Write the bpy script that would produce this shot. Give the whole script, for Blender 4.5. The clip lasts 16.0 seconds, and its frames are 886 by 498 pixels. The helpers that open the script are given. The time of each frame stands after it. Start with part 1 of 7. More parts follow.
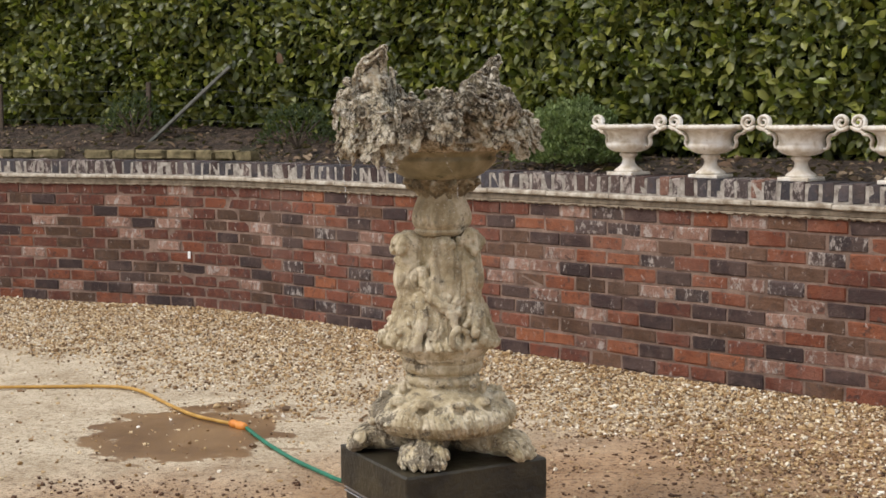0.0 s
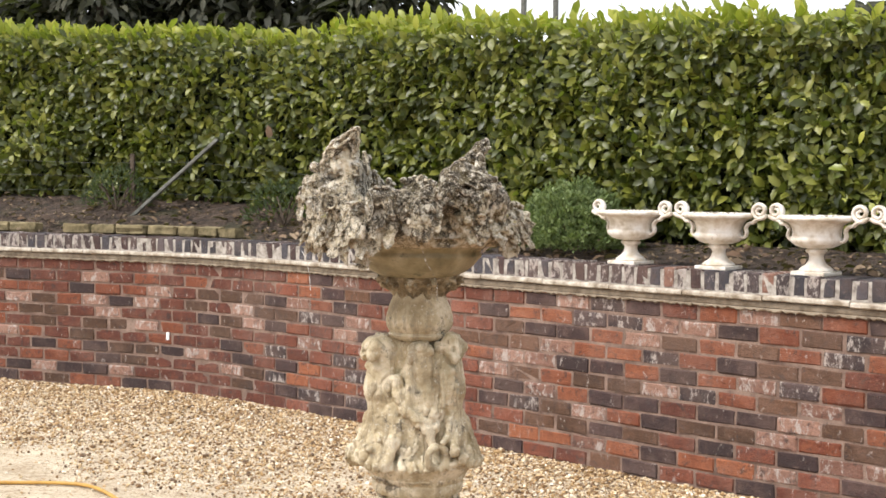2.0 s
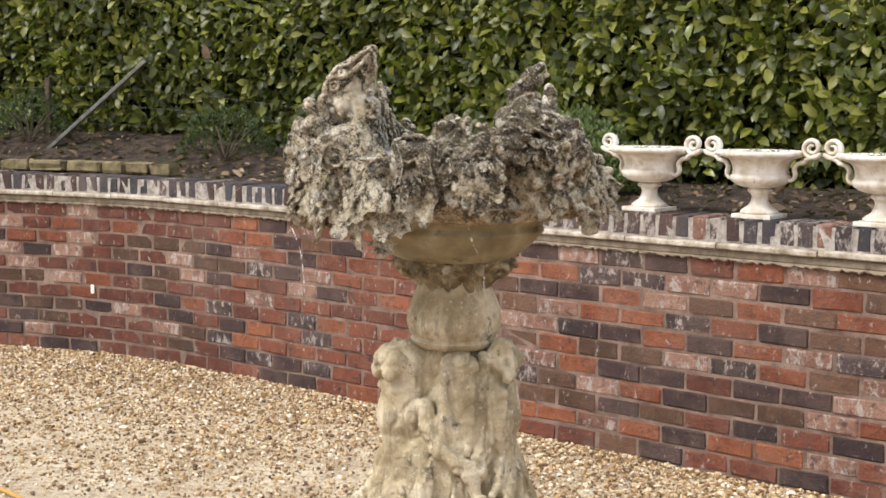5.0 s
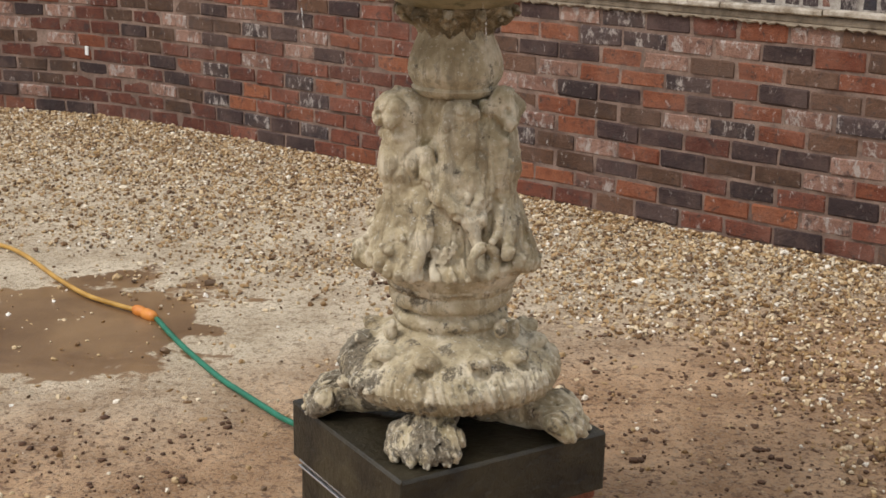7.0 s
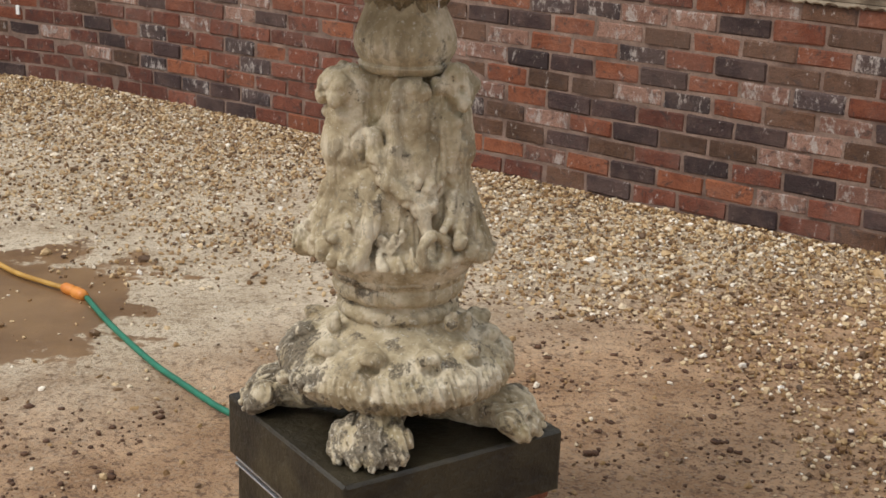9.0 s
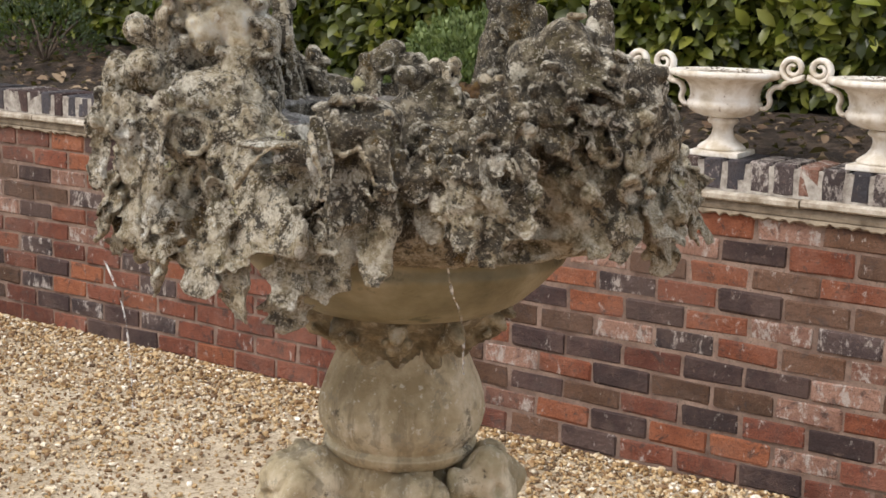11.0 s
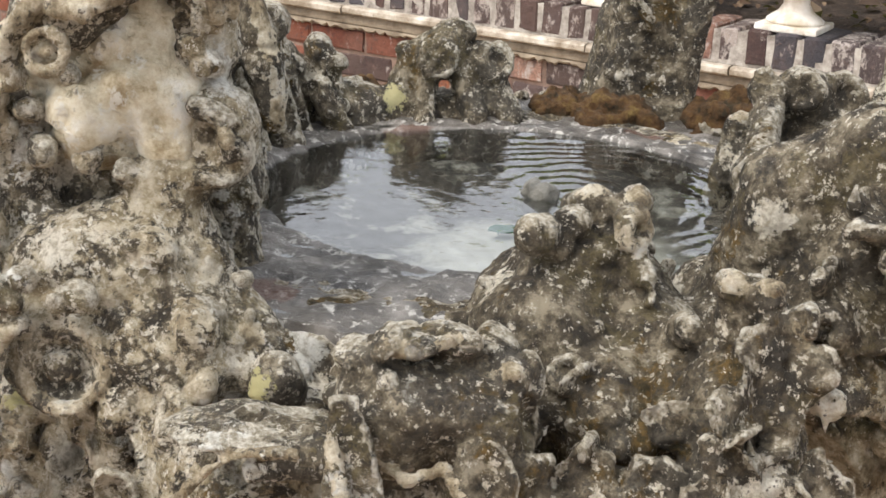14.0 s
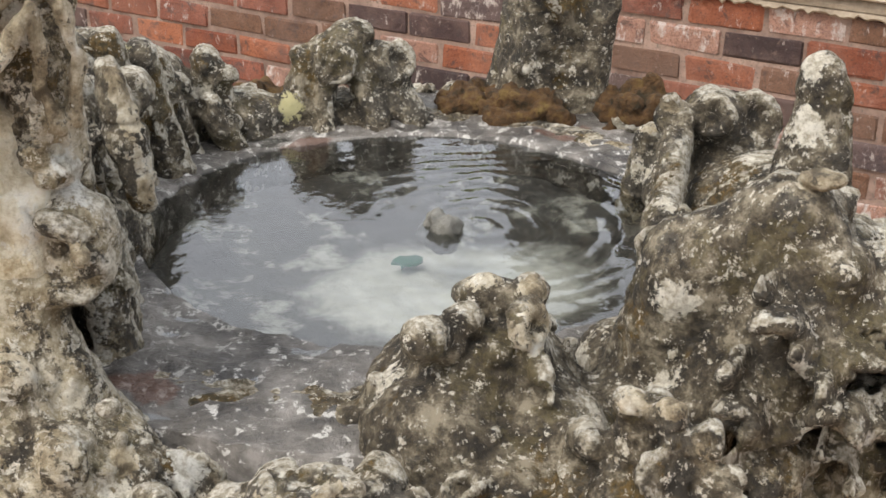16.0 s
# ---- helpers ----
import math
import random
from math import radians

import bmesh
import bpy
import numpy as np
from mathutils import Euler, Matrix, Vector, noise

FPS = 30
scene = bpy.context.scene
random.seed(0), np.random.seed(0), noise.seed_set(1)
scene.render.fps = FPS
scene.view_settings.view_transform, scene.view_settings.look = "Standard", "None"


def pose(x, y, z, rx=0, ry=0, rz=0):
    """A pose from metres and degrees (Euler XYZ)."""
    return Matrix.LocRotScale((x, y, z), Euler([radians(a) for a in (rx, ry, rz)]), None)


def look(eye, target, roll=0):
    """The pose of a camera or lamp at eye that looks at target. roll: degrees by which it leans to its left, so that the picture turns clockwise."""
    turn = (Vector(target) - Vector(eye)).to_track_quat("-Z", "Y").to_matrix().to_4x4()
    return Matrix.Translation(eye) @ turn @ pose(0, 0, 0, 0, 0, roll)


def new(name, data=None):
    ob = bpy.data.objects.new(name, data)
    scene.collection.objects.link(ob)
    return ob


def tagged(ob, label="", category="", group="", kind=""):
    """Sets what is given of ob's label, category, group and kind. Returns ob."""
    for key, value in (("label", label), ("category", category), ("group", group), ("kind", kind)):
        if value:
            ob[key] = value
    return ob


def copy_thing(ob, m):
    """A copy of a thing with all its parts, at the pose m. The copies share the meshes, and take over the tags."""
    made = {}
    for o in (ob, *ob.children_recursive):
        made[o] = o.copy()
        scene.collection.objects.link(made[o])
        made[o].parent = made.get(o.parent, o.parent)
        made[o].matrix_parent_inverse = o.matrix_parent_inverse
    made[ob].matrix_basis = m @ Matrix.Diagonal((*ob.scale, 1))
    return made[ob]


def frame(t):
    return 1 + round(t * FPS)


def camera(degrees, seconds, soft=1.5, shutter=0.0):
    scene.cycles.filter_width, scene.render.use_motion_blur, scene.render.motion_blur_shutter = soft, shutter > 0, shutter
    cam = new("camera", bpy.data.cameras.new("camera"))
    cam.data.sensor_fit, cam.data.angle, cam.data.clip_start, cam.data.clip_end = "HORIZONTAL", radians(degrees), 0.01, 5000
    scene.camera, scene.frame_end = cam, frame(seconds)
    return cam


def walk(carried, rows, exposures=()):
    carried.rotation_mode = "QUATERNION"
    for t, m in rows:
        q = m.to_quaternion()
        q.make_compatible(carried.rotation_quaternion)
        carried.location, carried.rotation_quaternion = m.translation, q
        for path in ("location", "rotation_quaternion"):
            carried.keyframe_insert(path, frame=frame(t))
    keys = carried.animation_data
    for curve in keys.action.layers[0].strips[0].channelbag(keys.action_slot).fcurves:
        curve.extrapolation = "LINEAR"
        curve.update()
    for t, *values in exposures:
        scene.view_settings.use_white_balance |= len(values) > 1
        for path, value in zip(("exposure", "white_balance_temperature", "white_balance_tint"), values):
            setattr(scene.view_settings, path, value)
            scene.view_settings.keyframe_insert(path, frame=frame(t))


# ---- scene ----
cam = camera(36.0, 16.0, 1.6)
PATH = [
    (0, (0.491, 0.283, 1.506), (0.331, 2.265, 1.299), -0.4),
    (0.5, (0.509, 0.321, 1.511), (0.344, 2.306, 1.331), -0.1),
    (1, (0.565, 0.413, 1.525), (0.383, 2.399, 1.382), 0.2),
    (1.5, (0.598, 0.542, 1.543), (0.403, 2.529, 1.429), 0.5),
    (2, (0.527, 0.796, 1.562), (0.361, 2.787, 1.458), 0.6),
    (2.5, (0.437, 1.07, 1.59), (0.301, 3.062, 1.476), 0.7),
    (3, (0.395, 1.417, 1.602), (0.275, 3.407, 1.451), 0.7),
    (3.2, (0.38, 1.545, 1.608), (0.266, 3.535, 1.437), 0.6),
    (5.3, (0.159, 2.003, 1.603), (0.108, 3.987, 1.361), 0.6),
    (5.5, (0.161, 1.998, 1.597), (0.11, 3.978, 1.319), 0.7),
    (6, (0.164, 1.994, 1.581), (0.114, 3.958, 1.21), 0.9),
    (6.5, (0.163, 2.001, 1.569), (0.114, 3.947, 1.111), 0.8),
    (7, (0.159, 2.001, 1.553), (0.114, 3.924, 1.007), 0.8),
    (7.5, (0.154, 2.011, 1.545), (0.115, 3.918, 0.944), 0.8),
    (8, (0.146, 2.017, 1.546), (0.147, 3.916, 0.917), 1.2),
    (8.2, (0.146, 2.022, 1.547), (0.16, 3.919, 0.914), 1.4),
    (10.3, (0.107, 2.923, 1.596), (0.193, 4.868, 1.137), 2.7),
    (10.5, (0.072, 3.055, 1.614), (0.183, 5.004, 1.179), 2.6),
    (11, (0.014, 3.308, 1.638), (0.187, 5.265, 1.263), 1.8),
    (11.5, (-0.024, 3.517, 1.666), (0.208, 5.475, 1.332), 1.1),
    (12, (-0.087, 3.731, 1.681), (0.268, 5.676, 1.379), 0.8),
    (12.5, (-0.099, 3.873, 1.688), (0.308, 5.806, 1.376), 2.5),
    (13, (-0.022, 3.987, 1.715), (0.193, 5.929, 1.287), 2.3),
    (13.5, (0.001, 4.047, 1.726), (0.148, 5.974, 1.211), 2.5),
    (14, (-0.01, 4.081, 1.744), (0.188, 5.96, 1.089), 2.8),
    (14.5, (0.002, 4.11, 1.763), (0.202, 5.949, 1.003), 1.6),
    (15, (0.015, 4.132, 1.784), (0.232, 5.963, 1.008), 0.6),
    (15.5, (0.021, 4.143, 1.801), (0.269, 5.971, 1.027), 0.5),
    (16, (0.024, 4.153, 1.816), (0.296, 5.961, 1.005), 0.7),
]
walk(cam, [(t, look(eye, target, roll)) for t, eye, target, roll in PATH], [(0, 0.28), (1, 0.5), (1.5, 0.7), (2, 1.0), (2.5, 1.12), (3, 0.98), (5.5, 0.66), (6, 0.40), (6.5, 0.24), (7.5, 0.08), (8, 0.1), (10.5, 0.28), (11.5, 0.80), (12.5, 1.04), (14, 1.0), (16, 1.0)])

# ---- light ----
world = bpy.data.worlds.new("overcast")
scene.world = world
world.use_nodes = True
wn, wl = world.node_tree.nodes, world.node_tree.links
wn.clear()
sky = wn.new("ShaderNodeTexSky")
sky.sky_type, sky.sun_disc = "NISHITA", False
sky.sun_elevation, sky.sun_rotation = radians(52), radians(-118)
sky.air_density, sky.dust_density = 1.0, 4.0
grey = wn.new("ShaderNodeMix")
grey.data_type = "RGBA"
grey.inputs[0].default_value = 0.72
grey.inputs[7].default_value = (8.6, 8.7, 9.0, 1)
wl.new(sky.outputs[0], grey.inputs[6])
bg = wn.new("ShaderNodeBackground")
bg.inputs[1].default_value = 0.105
wl.new(grey.outputs[2], bg.inputs[0])
wo = wn.new("ShaderNodeOutputWorld")
wl.new(bg.outputs[0], wo.inputs[0])

sun = new("sun", bpy.data.lights.new("sun", "SUN"))
sun.data.energy, sun.data.angle, sun.data.color = 1.7, radians(20), (1.0, 0.96, 0.9)
sun.matrix_world = look((-6, -3.2, 9), (0, 0, 0))


# ---- materials ----
class Graph:
    """A small builder of node materials."""

    def __init__(self, name):
        self.mat = bpy.data.materials.new(name)
        self.mat.use_nodes = True
        self.t = self.mat.node_tree
        self.t.nodes.clear()
        self.out = self.t.nodes.new("ShaderNodeOutputMaterial")
        self.co = None

    def put(self, socket, value):
        if isinstance(value, bpy.types.NodeSocket):
            self.t.links.new(value, socket)
        elif isinstance(value, tuple) and len(value) == 3 and socket.type == "RGBA":
            socket.default_value = (*value, 1)
        else:
            socket.default_value = value

    def node(self, kind, **inputs):
        n = self.t.nodes.new(kind)
        for k, v in inputs.items():
            self.put(n.inputs[k.replace("_", " ")], v)
        return n

    def place(self):
        if self.co is None:
            self.co = self.t.nodes.new("ShaderNodeNewGeometry").outputs["Position"]
        return self.co

    def local(self):
        return self.t.nodes.new("ShaderNodeTexCoord").outputs["Object"]

    def noise(self, scale, detail=4.0, rough=0.55, co=None, warp=0.0):
        n = self.node("ShaderNodeTexNoise", Vector=co or self.place(), Scale=scale, Detail=detail, Roughness=rough, Distortion=warp)
        return n.outputs["Fac"]

    def cells(self, scale, co=None, feature="F1", out="Distance", rand=1.0):
        n = self.node("ShaderNodeTexVoronoi")
        n.feature = feature
        self.put(n.inputs["Vector"], co or self.place())
        n.inputs["Scale"].default_value = scale
        n.inputs["Randomness"].default_value = rand
        return n.outputs[out]

    def ramp(self, fac, *stops):
        n = self.t.nodes.new("ShaderNodeValToRGB")
        self.put(n.inputs[0], fac)
        e = n.color_ramp.elements
        while len(e) < len(stops):
            e.new(0.5)
        for el, (p, c) in zip(e, stops):
            el.position = p
            el.color = (*c, 1) if isinstance(c, tuple) else (c, c, c, 1)
        return n.outputs[0]

    def step(self, fac, a, b):
        n = self.node("ShaderNodeMapRange", Value=fac)
        n.interpolation_type = "SMOOTHSTEP"
        n.inputs[1].default_value, n.inputs[2].default_value = a, b
        return n.outputs[0]

    def mix(self, fac, a, b, how="MIX"):
        n = self.t.nodes.new("ShaderNodeMix")
        n.data_type, n.blend_type = "RGBA", how
        self.put(n.inputs[0], fac), self.put(n.inputs[6], a), self.put(n.inputs[7], b)
        return n.outputs[2]

    def calc(self, how, a, b=0.0, clamp=False):
        n = self.t.nodes.new("ShaderNodeMath")
        n.operation, n.use_clamp = how, clamp
        self.put(n.inputs[0], a), self.put(n.inputs[1], b)
        return n.outputs[0]

    def axis(self, n, co=None):
        s = self.node("ShaderNodeSeparateXYZ", Vector=co or self.place())
        return s.outputs[n]

    def random(self):
        return self.t.nodes.new("ShaderNodeObjectInfo").outputs["Random"]

    def island(self):
        return self.t.nodes.new("ShaderNodeNewGeometry").outputs["Random Per Island"]

    def bump(self, height, strength, distance, under=None):
        n = self.node("ShaderNodeBump", Height=height, Strength=strength, Distance=distance)
        if under is not None:
            self.put(n.inputs["Normal"], under)
        return n.outputs[0]

    def done(self, colour, rough=0.8, normal=None, **more):
        b = self.node("ShaderNodeBsdfPrincipled", Base_Color=colour, Roughness=rough)
        for k, v in more.items():
            self.put(b.inputs[k.replace("_", " ")], v)
        if normal is not None:
            self.put(b.inputs["Normal"], normal)
        self.t.links.new(b.outputs[0], self.out.inputs[0])
        return self.mat


def brick_material(name, dark, light, bloom, rough=0.85):
    """Old clay brick: a body between two colours, lime bloom and soot on it."""
    g = Graph(name)
    r = g.random()
    shift = g.node("ShaderNodeCombineXYZ", X=g.calc("MULTIPLY", r, 37.0), Y=g.calc("MULTIPLY", r, 11.0))
    off = g.node("ShaderNodeVectorMath", Vector=g.place())
    g.put(off.inputs[1], shift.outputs[0])
    co = off.outputs[0]
    big = g.noise(13, 5, 0.65, co)
    col = g.mix(g.step(g.calc("ADD", g.calc("MULTIPLY", r, 0.7), g.calc("MULTIPLY", big, 1.1)), 0.40, 1.35), dark, light)
    fine = g.noise(190, 4, 0.75)
    col = g.mix(g.calc("MULTIPLY", g.step(fine, 0.48, 0.66), 0.7), col, tuple(0.4 * v for v in dark))
    burnt = g.noise(21, 5, 0.7, co, 0.5)
    col = g.mix(g.calc("MULTIPLY", g.step(burnt, 0.53, 0.66), 0.75), col, (0.040, 0.026, 0.024))
    drip = g.node("ShaderNodeMapping", Vector=co, Scale=(1.0, 1.0, 0.55))
    spot = g.noise(26, 8, 0.76, drip.outputs[0], 0.15)
    col = g.mix(g.calc("MULTIPLY", g.step(spot, 0.62 - bloom, 0.72 - bloom), 0.8), col, g.ramp(fine, (0.3, (0.34, 0.29, 0.26)), (0.7, (0.56, 0.51, 0.47))))
    haze = g.noise(2.4, 6, 0.7)
    col = g.mix(g.calc("MULTIPLY", g.step(haze, 0.44, 0.62), 0.15), col, (0.36, 0.235, 0.185))
    smear = g.noise(34, 7, 0.74, co, 0.6)
    col = g.mix(g.calc("MULTIPLY", g.step(smear, 0.57, 0.68), 0.22), col, (0.40, 0.27, 0.215))
    soot = g.noise(5, 6, 0.68)
    col = g.mix(g.calc("MULTIPLY", g.step(soot, 0.54, 0.72), 0.5), col, (0.045, 0.034, 0.034))
    n = g.bump(g.noise(48, 6, 0.72), 0.9, 0.012)
    return g.done(col, rough, g.bump(fine, 0.5, 0.003, n))


BRICKS = {
    "r": brick_material("brick_red", (0.088, 0.0235, 0.0125), (0.225, 0.066, 0.034), 0.045),
    "o": brick_material("brick_orange", (0.150, 0.037, 0.0150), (0.310, 0.105, 0.046), 0.040),
    "b": brick_material("brick_brown", (0.064, 0.031, 0.016), (0.140, 0.066, 0.035), 0.04),
    "d": brick_material("brick_dark", (0.026, 0.0125, 0.0120), (0.062, 0.031, 0.028), 0.035, 0.8),
    "s": brick_material("brick_dark_limed", (0.024, 0.014, 0.015), (0.060, 0.038, 0.038), 0.115, 0.8),
    "c": brick_material("coping_limed", (0.034, 0.024, 0.025), (0.085, 0.062, 0.060), 0.15, 0.85),
    "k": brick_material("coping_slate", (0.024, 0.022, 0.028), (0.070, 0.064, 0.076), 0.03, 0.75),
    "p": brick_material("brick_pale", (0.170, 0.075, 0.050), (0.330, 0.185, 0.135), 0.12),
}


def mortar_material():
    g = Graph("mortar")
    c = g.ramp(g.noise(7, 6, 0.65), (0.35, (0.110, 0.066, 0.050)), (0.65, (0.290, 0.200, 0.158)))
    c = g.mix(g.step(g.noise(140, 2), 0.5, 0.75), c, (0.12, 0.095, 0.075))
    return g.done(c, 0.95, g.bump(g.noise(110, 4, 0.7), 0.6, 0.004))


MORTAR = mortar_material()


def lime_material():
    g = Graph("lime_pointing")
    c = g.ramp(g.noise(25, 5, 0.65), (0.35, (0.17, 0.145, 0.125)), (0.65, (0.46, 0.425, 0.38)))
    return g.done(c, 0.92, g.bump(g.noise(120, 4, 0.7), 0.6, 0.003))


LIME = lime_material()


def string_course_material():
    g = Graph("painted_stone_moulding")
    c = g.ramp(g.noise(14, 6, 0.65), (0.36, (0.21, 0.165, 0.115)), (0.52, (0.42, 0.365, 0.295)), (0.66, (0.60, 0.555, 0.49)))
    c = g.mix(g.step(g.noise(60, 5, 0.7), 0.58, 0.72), c, (0.16, 0.12, 0.09))
    return g.done(c, 0.75, g.bump(g.noise(70, 4), 0.3, 0.003))


MOULDING = string_course_material()


def ground_material():
    g = Graph("compacted_sand_and_gravel")
    big, mid, fine = g.noise(0.55, 5, 0.6, None, 0.4), g.noise(3.2, 8, 0.68), g.noise(85, 5, 0.72)
    dry = g.ramp(mid, (0.36, (0.42, 0.325, 0.215)), (0.62, (0.66, 0.56, 0.415)))
    damp = g.ramp(mid, (0.36, (0.27, 0.150, 0.070)), (0.62, (0.52, 0.335, 0.19)))
    # the ground stays damp round the splashing bowl and on its house side
    x, y = g.axis(0), g.axis(1)
    edge = g.calc("ADD", g.calc("ADD", g.calc("MULTIPLY", x, 0.55), g.calc("MULTIPLY", y, -1.0)), g.calc("MULTIPLY", big, 2.0))
    wetness = g.step(edge, -5.75, -4.6)
    col = g.mix(wetness, dry, damp)
    col = g.mix(g.calc("MULTIPLY", g.step(fine, 0.53, 0.60), 0.6), col, g.mix(wetness, (0.19, 0.125, 0.066), (0.095, 0.048, 0.024)))
    col = g.mix(g.calc("MULTIPLY", g.step(g.noise(30, 8, 0.75), 0.53, 0.575), 0.7), col, g.mix(wetness, (0.22, 0.15, 0.085), (0.11, 0.052, 0.026)))
    grit = g.cells(120, None, "F1", "Color")
    grey = g.node("ShaderNodeSeparateColor", Color=grit).outputs[0]
    col = g.mix(g.calc("MULTIPLY", g.step(grey, 0.72, 0.9), 0.55), col, g.mix(wetness, (0.60, 0.52, 0.40), (0.36, 0.26, 0.17)))
    # the puddle where the two hoses join
    px = g.calc("MULTIPLY", g.calc("ADD", x, 1.21), 1.40)
    py = g.calc("MULTIPLY", g.calc("ADD", y, -6.42), 1.15)
    far = g.calc("SQRT", g.calc("ADD", g.calc("MULTIPLY", px, px), g.calc("MULTIPLY", py, py)))
    ragged = g.calc("ADD", far, g.calc("MULTIPLY", g.calc("SUBTRACT", g.noise(4.2, 7, 0.66), 0.5), 1.6))
    pool = g.step(ragged, 0.68, 0.61)
    col = g.mix(pool, col, g.ramp(g.noise(2.6, 6, 0.65), (0.35, (0.135, 0.072, 0.030)), (0.65, (0.25, 0.15, 0.07))))
    rough = g.calc("SUBTRACT", 0.93, g.calc("ADD", g.calc("MULTIPLY", pool, 0.55), g.calc("MULTIPLY", wetness, 0.15)))
    dry_part = g.calc("SUBTRACT", 1.0, g.calc("MULTIPLY", pool, 0.85))
    n = g.bump(g.cells(85), g.calc("MULTIPLY", dry_part, 0.3), 0.008)
    n = g.bump(g.noise(24, 8, 0.75), g.calc("MULTIPLY", dry_part, 0.9), 0.018, n)
    return g.done(col, rough, n)


GROUND = ground_material()


def pebble_material():
    g = Graph("washed_flint_pebbles")
    r = g.island()
    c = g.ramp(r, (0.0, (0.085, 0.048, 0.024)), (0.2, (0.20, 0.108, 0.042)), (0.45, (0.38, 0.238, 0.10)), (0.72, (0.57, 0.42, 0.235)), (0.9, (0.72, 0.61, 0.44)), (1.0, (0.88, 0.83, 0.74)))
    c = g.mix(g.calc("MULTIPLY", g.step(g.noise(130, 3), 0.5, 0.7), 0.5), c, (0.2, 0.13, 0.07))
    return g.done(c, 0.55, g.bump(g.noise(180, 3), 0.25, 0.002))


PEBBLE = pebble_material()


def soil_material():
    g = Graph("dark_garden_soil")
    c = g.ramp(g.noise(12, 8, 0.74), (0.36, (0.020, 0.013, 0.009)), (0.5, (0.058, 0.037, 0.025)), (0.64, (0.145, 0.10, 0.07)))
    c = g.mix(g.step(g.cells(38, None, "F1", "Distance"), 0.22, 0.1), c, (0.14, 0.10, 0.075))
    c = g.mix(g.calc("MULTIPLY", g.step(g.noise(2.2, 5), 0.55, 0.7), 0.6), c, (0.05, 0.055, 0.02))
    n = g.bump(g.noise(26, 7, 0.75), 1.0, 0.05)
    return g.done(c, 0.95, n)


SOIL = soil_material()


def leaf_material(name, dark, mid, light, rough=0.38, trans=0.25):
    g = Graph(name)
    r = g.island()
    c = g.ramp(g.calc("ADD", g.calc("MULTIPLY", r, 0.8), g.calc("MULTIPLY", g.noise(1.6, 3), 0.25)), (0.1, dark), (0.55, mid), (0.98, light))
    b = g.node("ShaderNodeBsdfPrincipled", Base_Color=c, Roughness=rough, Normal=g.bump(g.noise(70, 2), 0.2, 0.003))
    tl = g.node("ShaderNodeBsdfTranslucent", Color=g.mix(0.5, c, (0.30, 0.42, 0.03)))
    m = g.node("ShaderNodeMixShader", Fac=trans)
    g.put(m.inputs[1], b.outputs[0]), g.put(m.inputs[2], tl.outputs[0])
    g.t.links.new(m.outputs[0], g.out.inputs[0])
    return g.mat


LAUREL = leaf_material("laurel_leaf", (0.026, 0.037, 0.008), (0.092, 0.108, 0.016), (0.27, 0.272, 0.046), 0.42, 0.3)
LAUREL_TOP = leaf_material("young_laurel_leaf", (0.16, 0.20, 0.025), (0.30, 0.33, 0.045), (0.46, 0.45, 0.08), 0.4, 0.4)
SHRUB = leaf_material("shrub_leaf", (0.07, 0.105, 0.035), (0.14, 0.19, 0.068), (0.26, 0.315, 0.13), 0.65, 0.22)
WEED = leaf_material("weed_leaf", (0.015, 0.028, 0.01), (0.035, 0.055, 0.018), (0.06, 0.085, 0.03), 0.7, 0.2)
CONIFER = leaf_material("conifer_spray", (0.016, 0.018, 0.010), (0.034, 0.036, 0.020), (0.062, 0.058, 0.034), 0.75, 0.1)


def plain(name, c1, c2, scale=30, rough=0.7, bump=0.3, depth=0.003, **more):
    g = Graph(name)
    c = g.ramp(g.noise(scale, 6, 0.62), (0.33, c1), (0.68, c2))
    return g.done(c, rough, g.bump(g.noise(scale * 4, 4, 0.65), bump, depth), **more)


BARK = plain("brown_bark", (0.05, 0.035, 0.025), (0.12, 0.09, 0.065), 20, 0.95, 0.8, 0.01)
# almost black: the shade between the hedge leaves, given as colour
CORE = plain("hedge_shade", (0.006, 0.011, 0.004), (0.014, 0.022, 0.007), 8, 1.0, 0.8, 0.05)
TIMBER = plain("weathered_timber", (0.11, 0.11, 0.095), (0.22, 0.22, 0.195), 22, 0.9, 0.5, 0.003)
BUFF = plain("buff_stone", (0.085, 0.068, 0.030), (0.27, 0.215, 0.115), 16, 0.92, 0.6, 0.006)
TAN = plain("tan_stone", (0.15, 0.115, 0.08), (0.36, 0.30, 0.225), 18, 0.9, 0.5, 0.004)
SLATE = plain("wet_black_slab", (0.006, 0.0048, 0.0028), (0.046, 0.037, 0.019), 7, 0.48, 0.9, 0.008)
JETSTONE = plain("grey_wet_stone", (0.05, 0.048, 0.04), (0.22, 0.21, 0.18), 40, 0.5, 0.6, 0.004)
CLOD = plain("red_brown_clods", (0.055, 0.026, 0.014), (0.16, 0.085, 0.048), 60, 0.95, 0.5, 0.004)
STEEL = plain("galvanised_strip", (0.45, 0.45, 0.45), (0.62, 0.62, 0.62), 40, 0.38, 0.1, 0.001, Metallic=0.9)
RUBBER_Y = plain("ochre_hose", (0.36, 0.19, 0.030), (0.50, 0.29, 0.06), 14, 0.5, 0.15, 0.001)
RUBBER_G = plain("green_hose", (0.006, 0.11, 0.062), (0.012, 0.19, 0.11), 14, 0.45, 0.15, 0.001)
COUPLING = plain("orange_coupling", (0.55, 0.17, 0.02), (0.68, 0.27, 0.05), 20, 0.45, 0.1, 0.001)
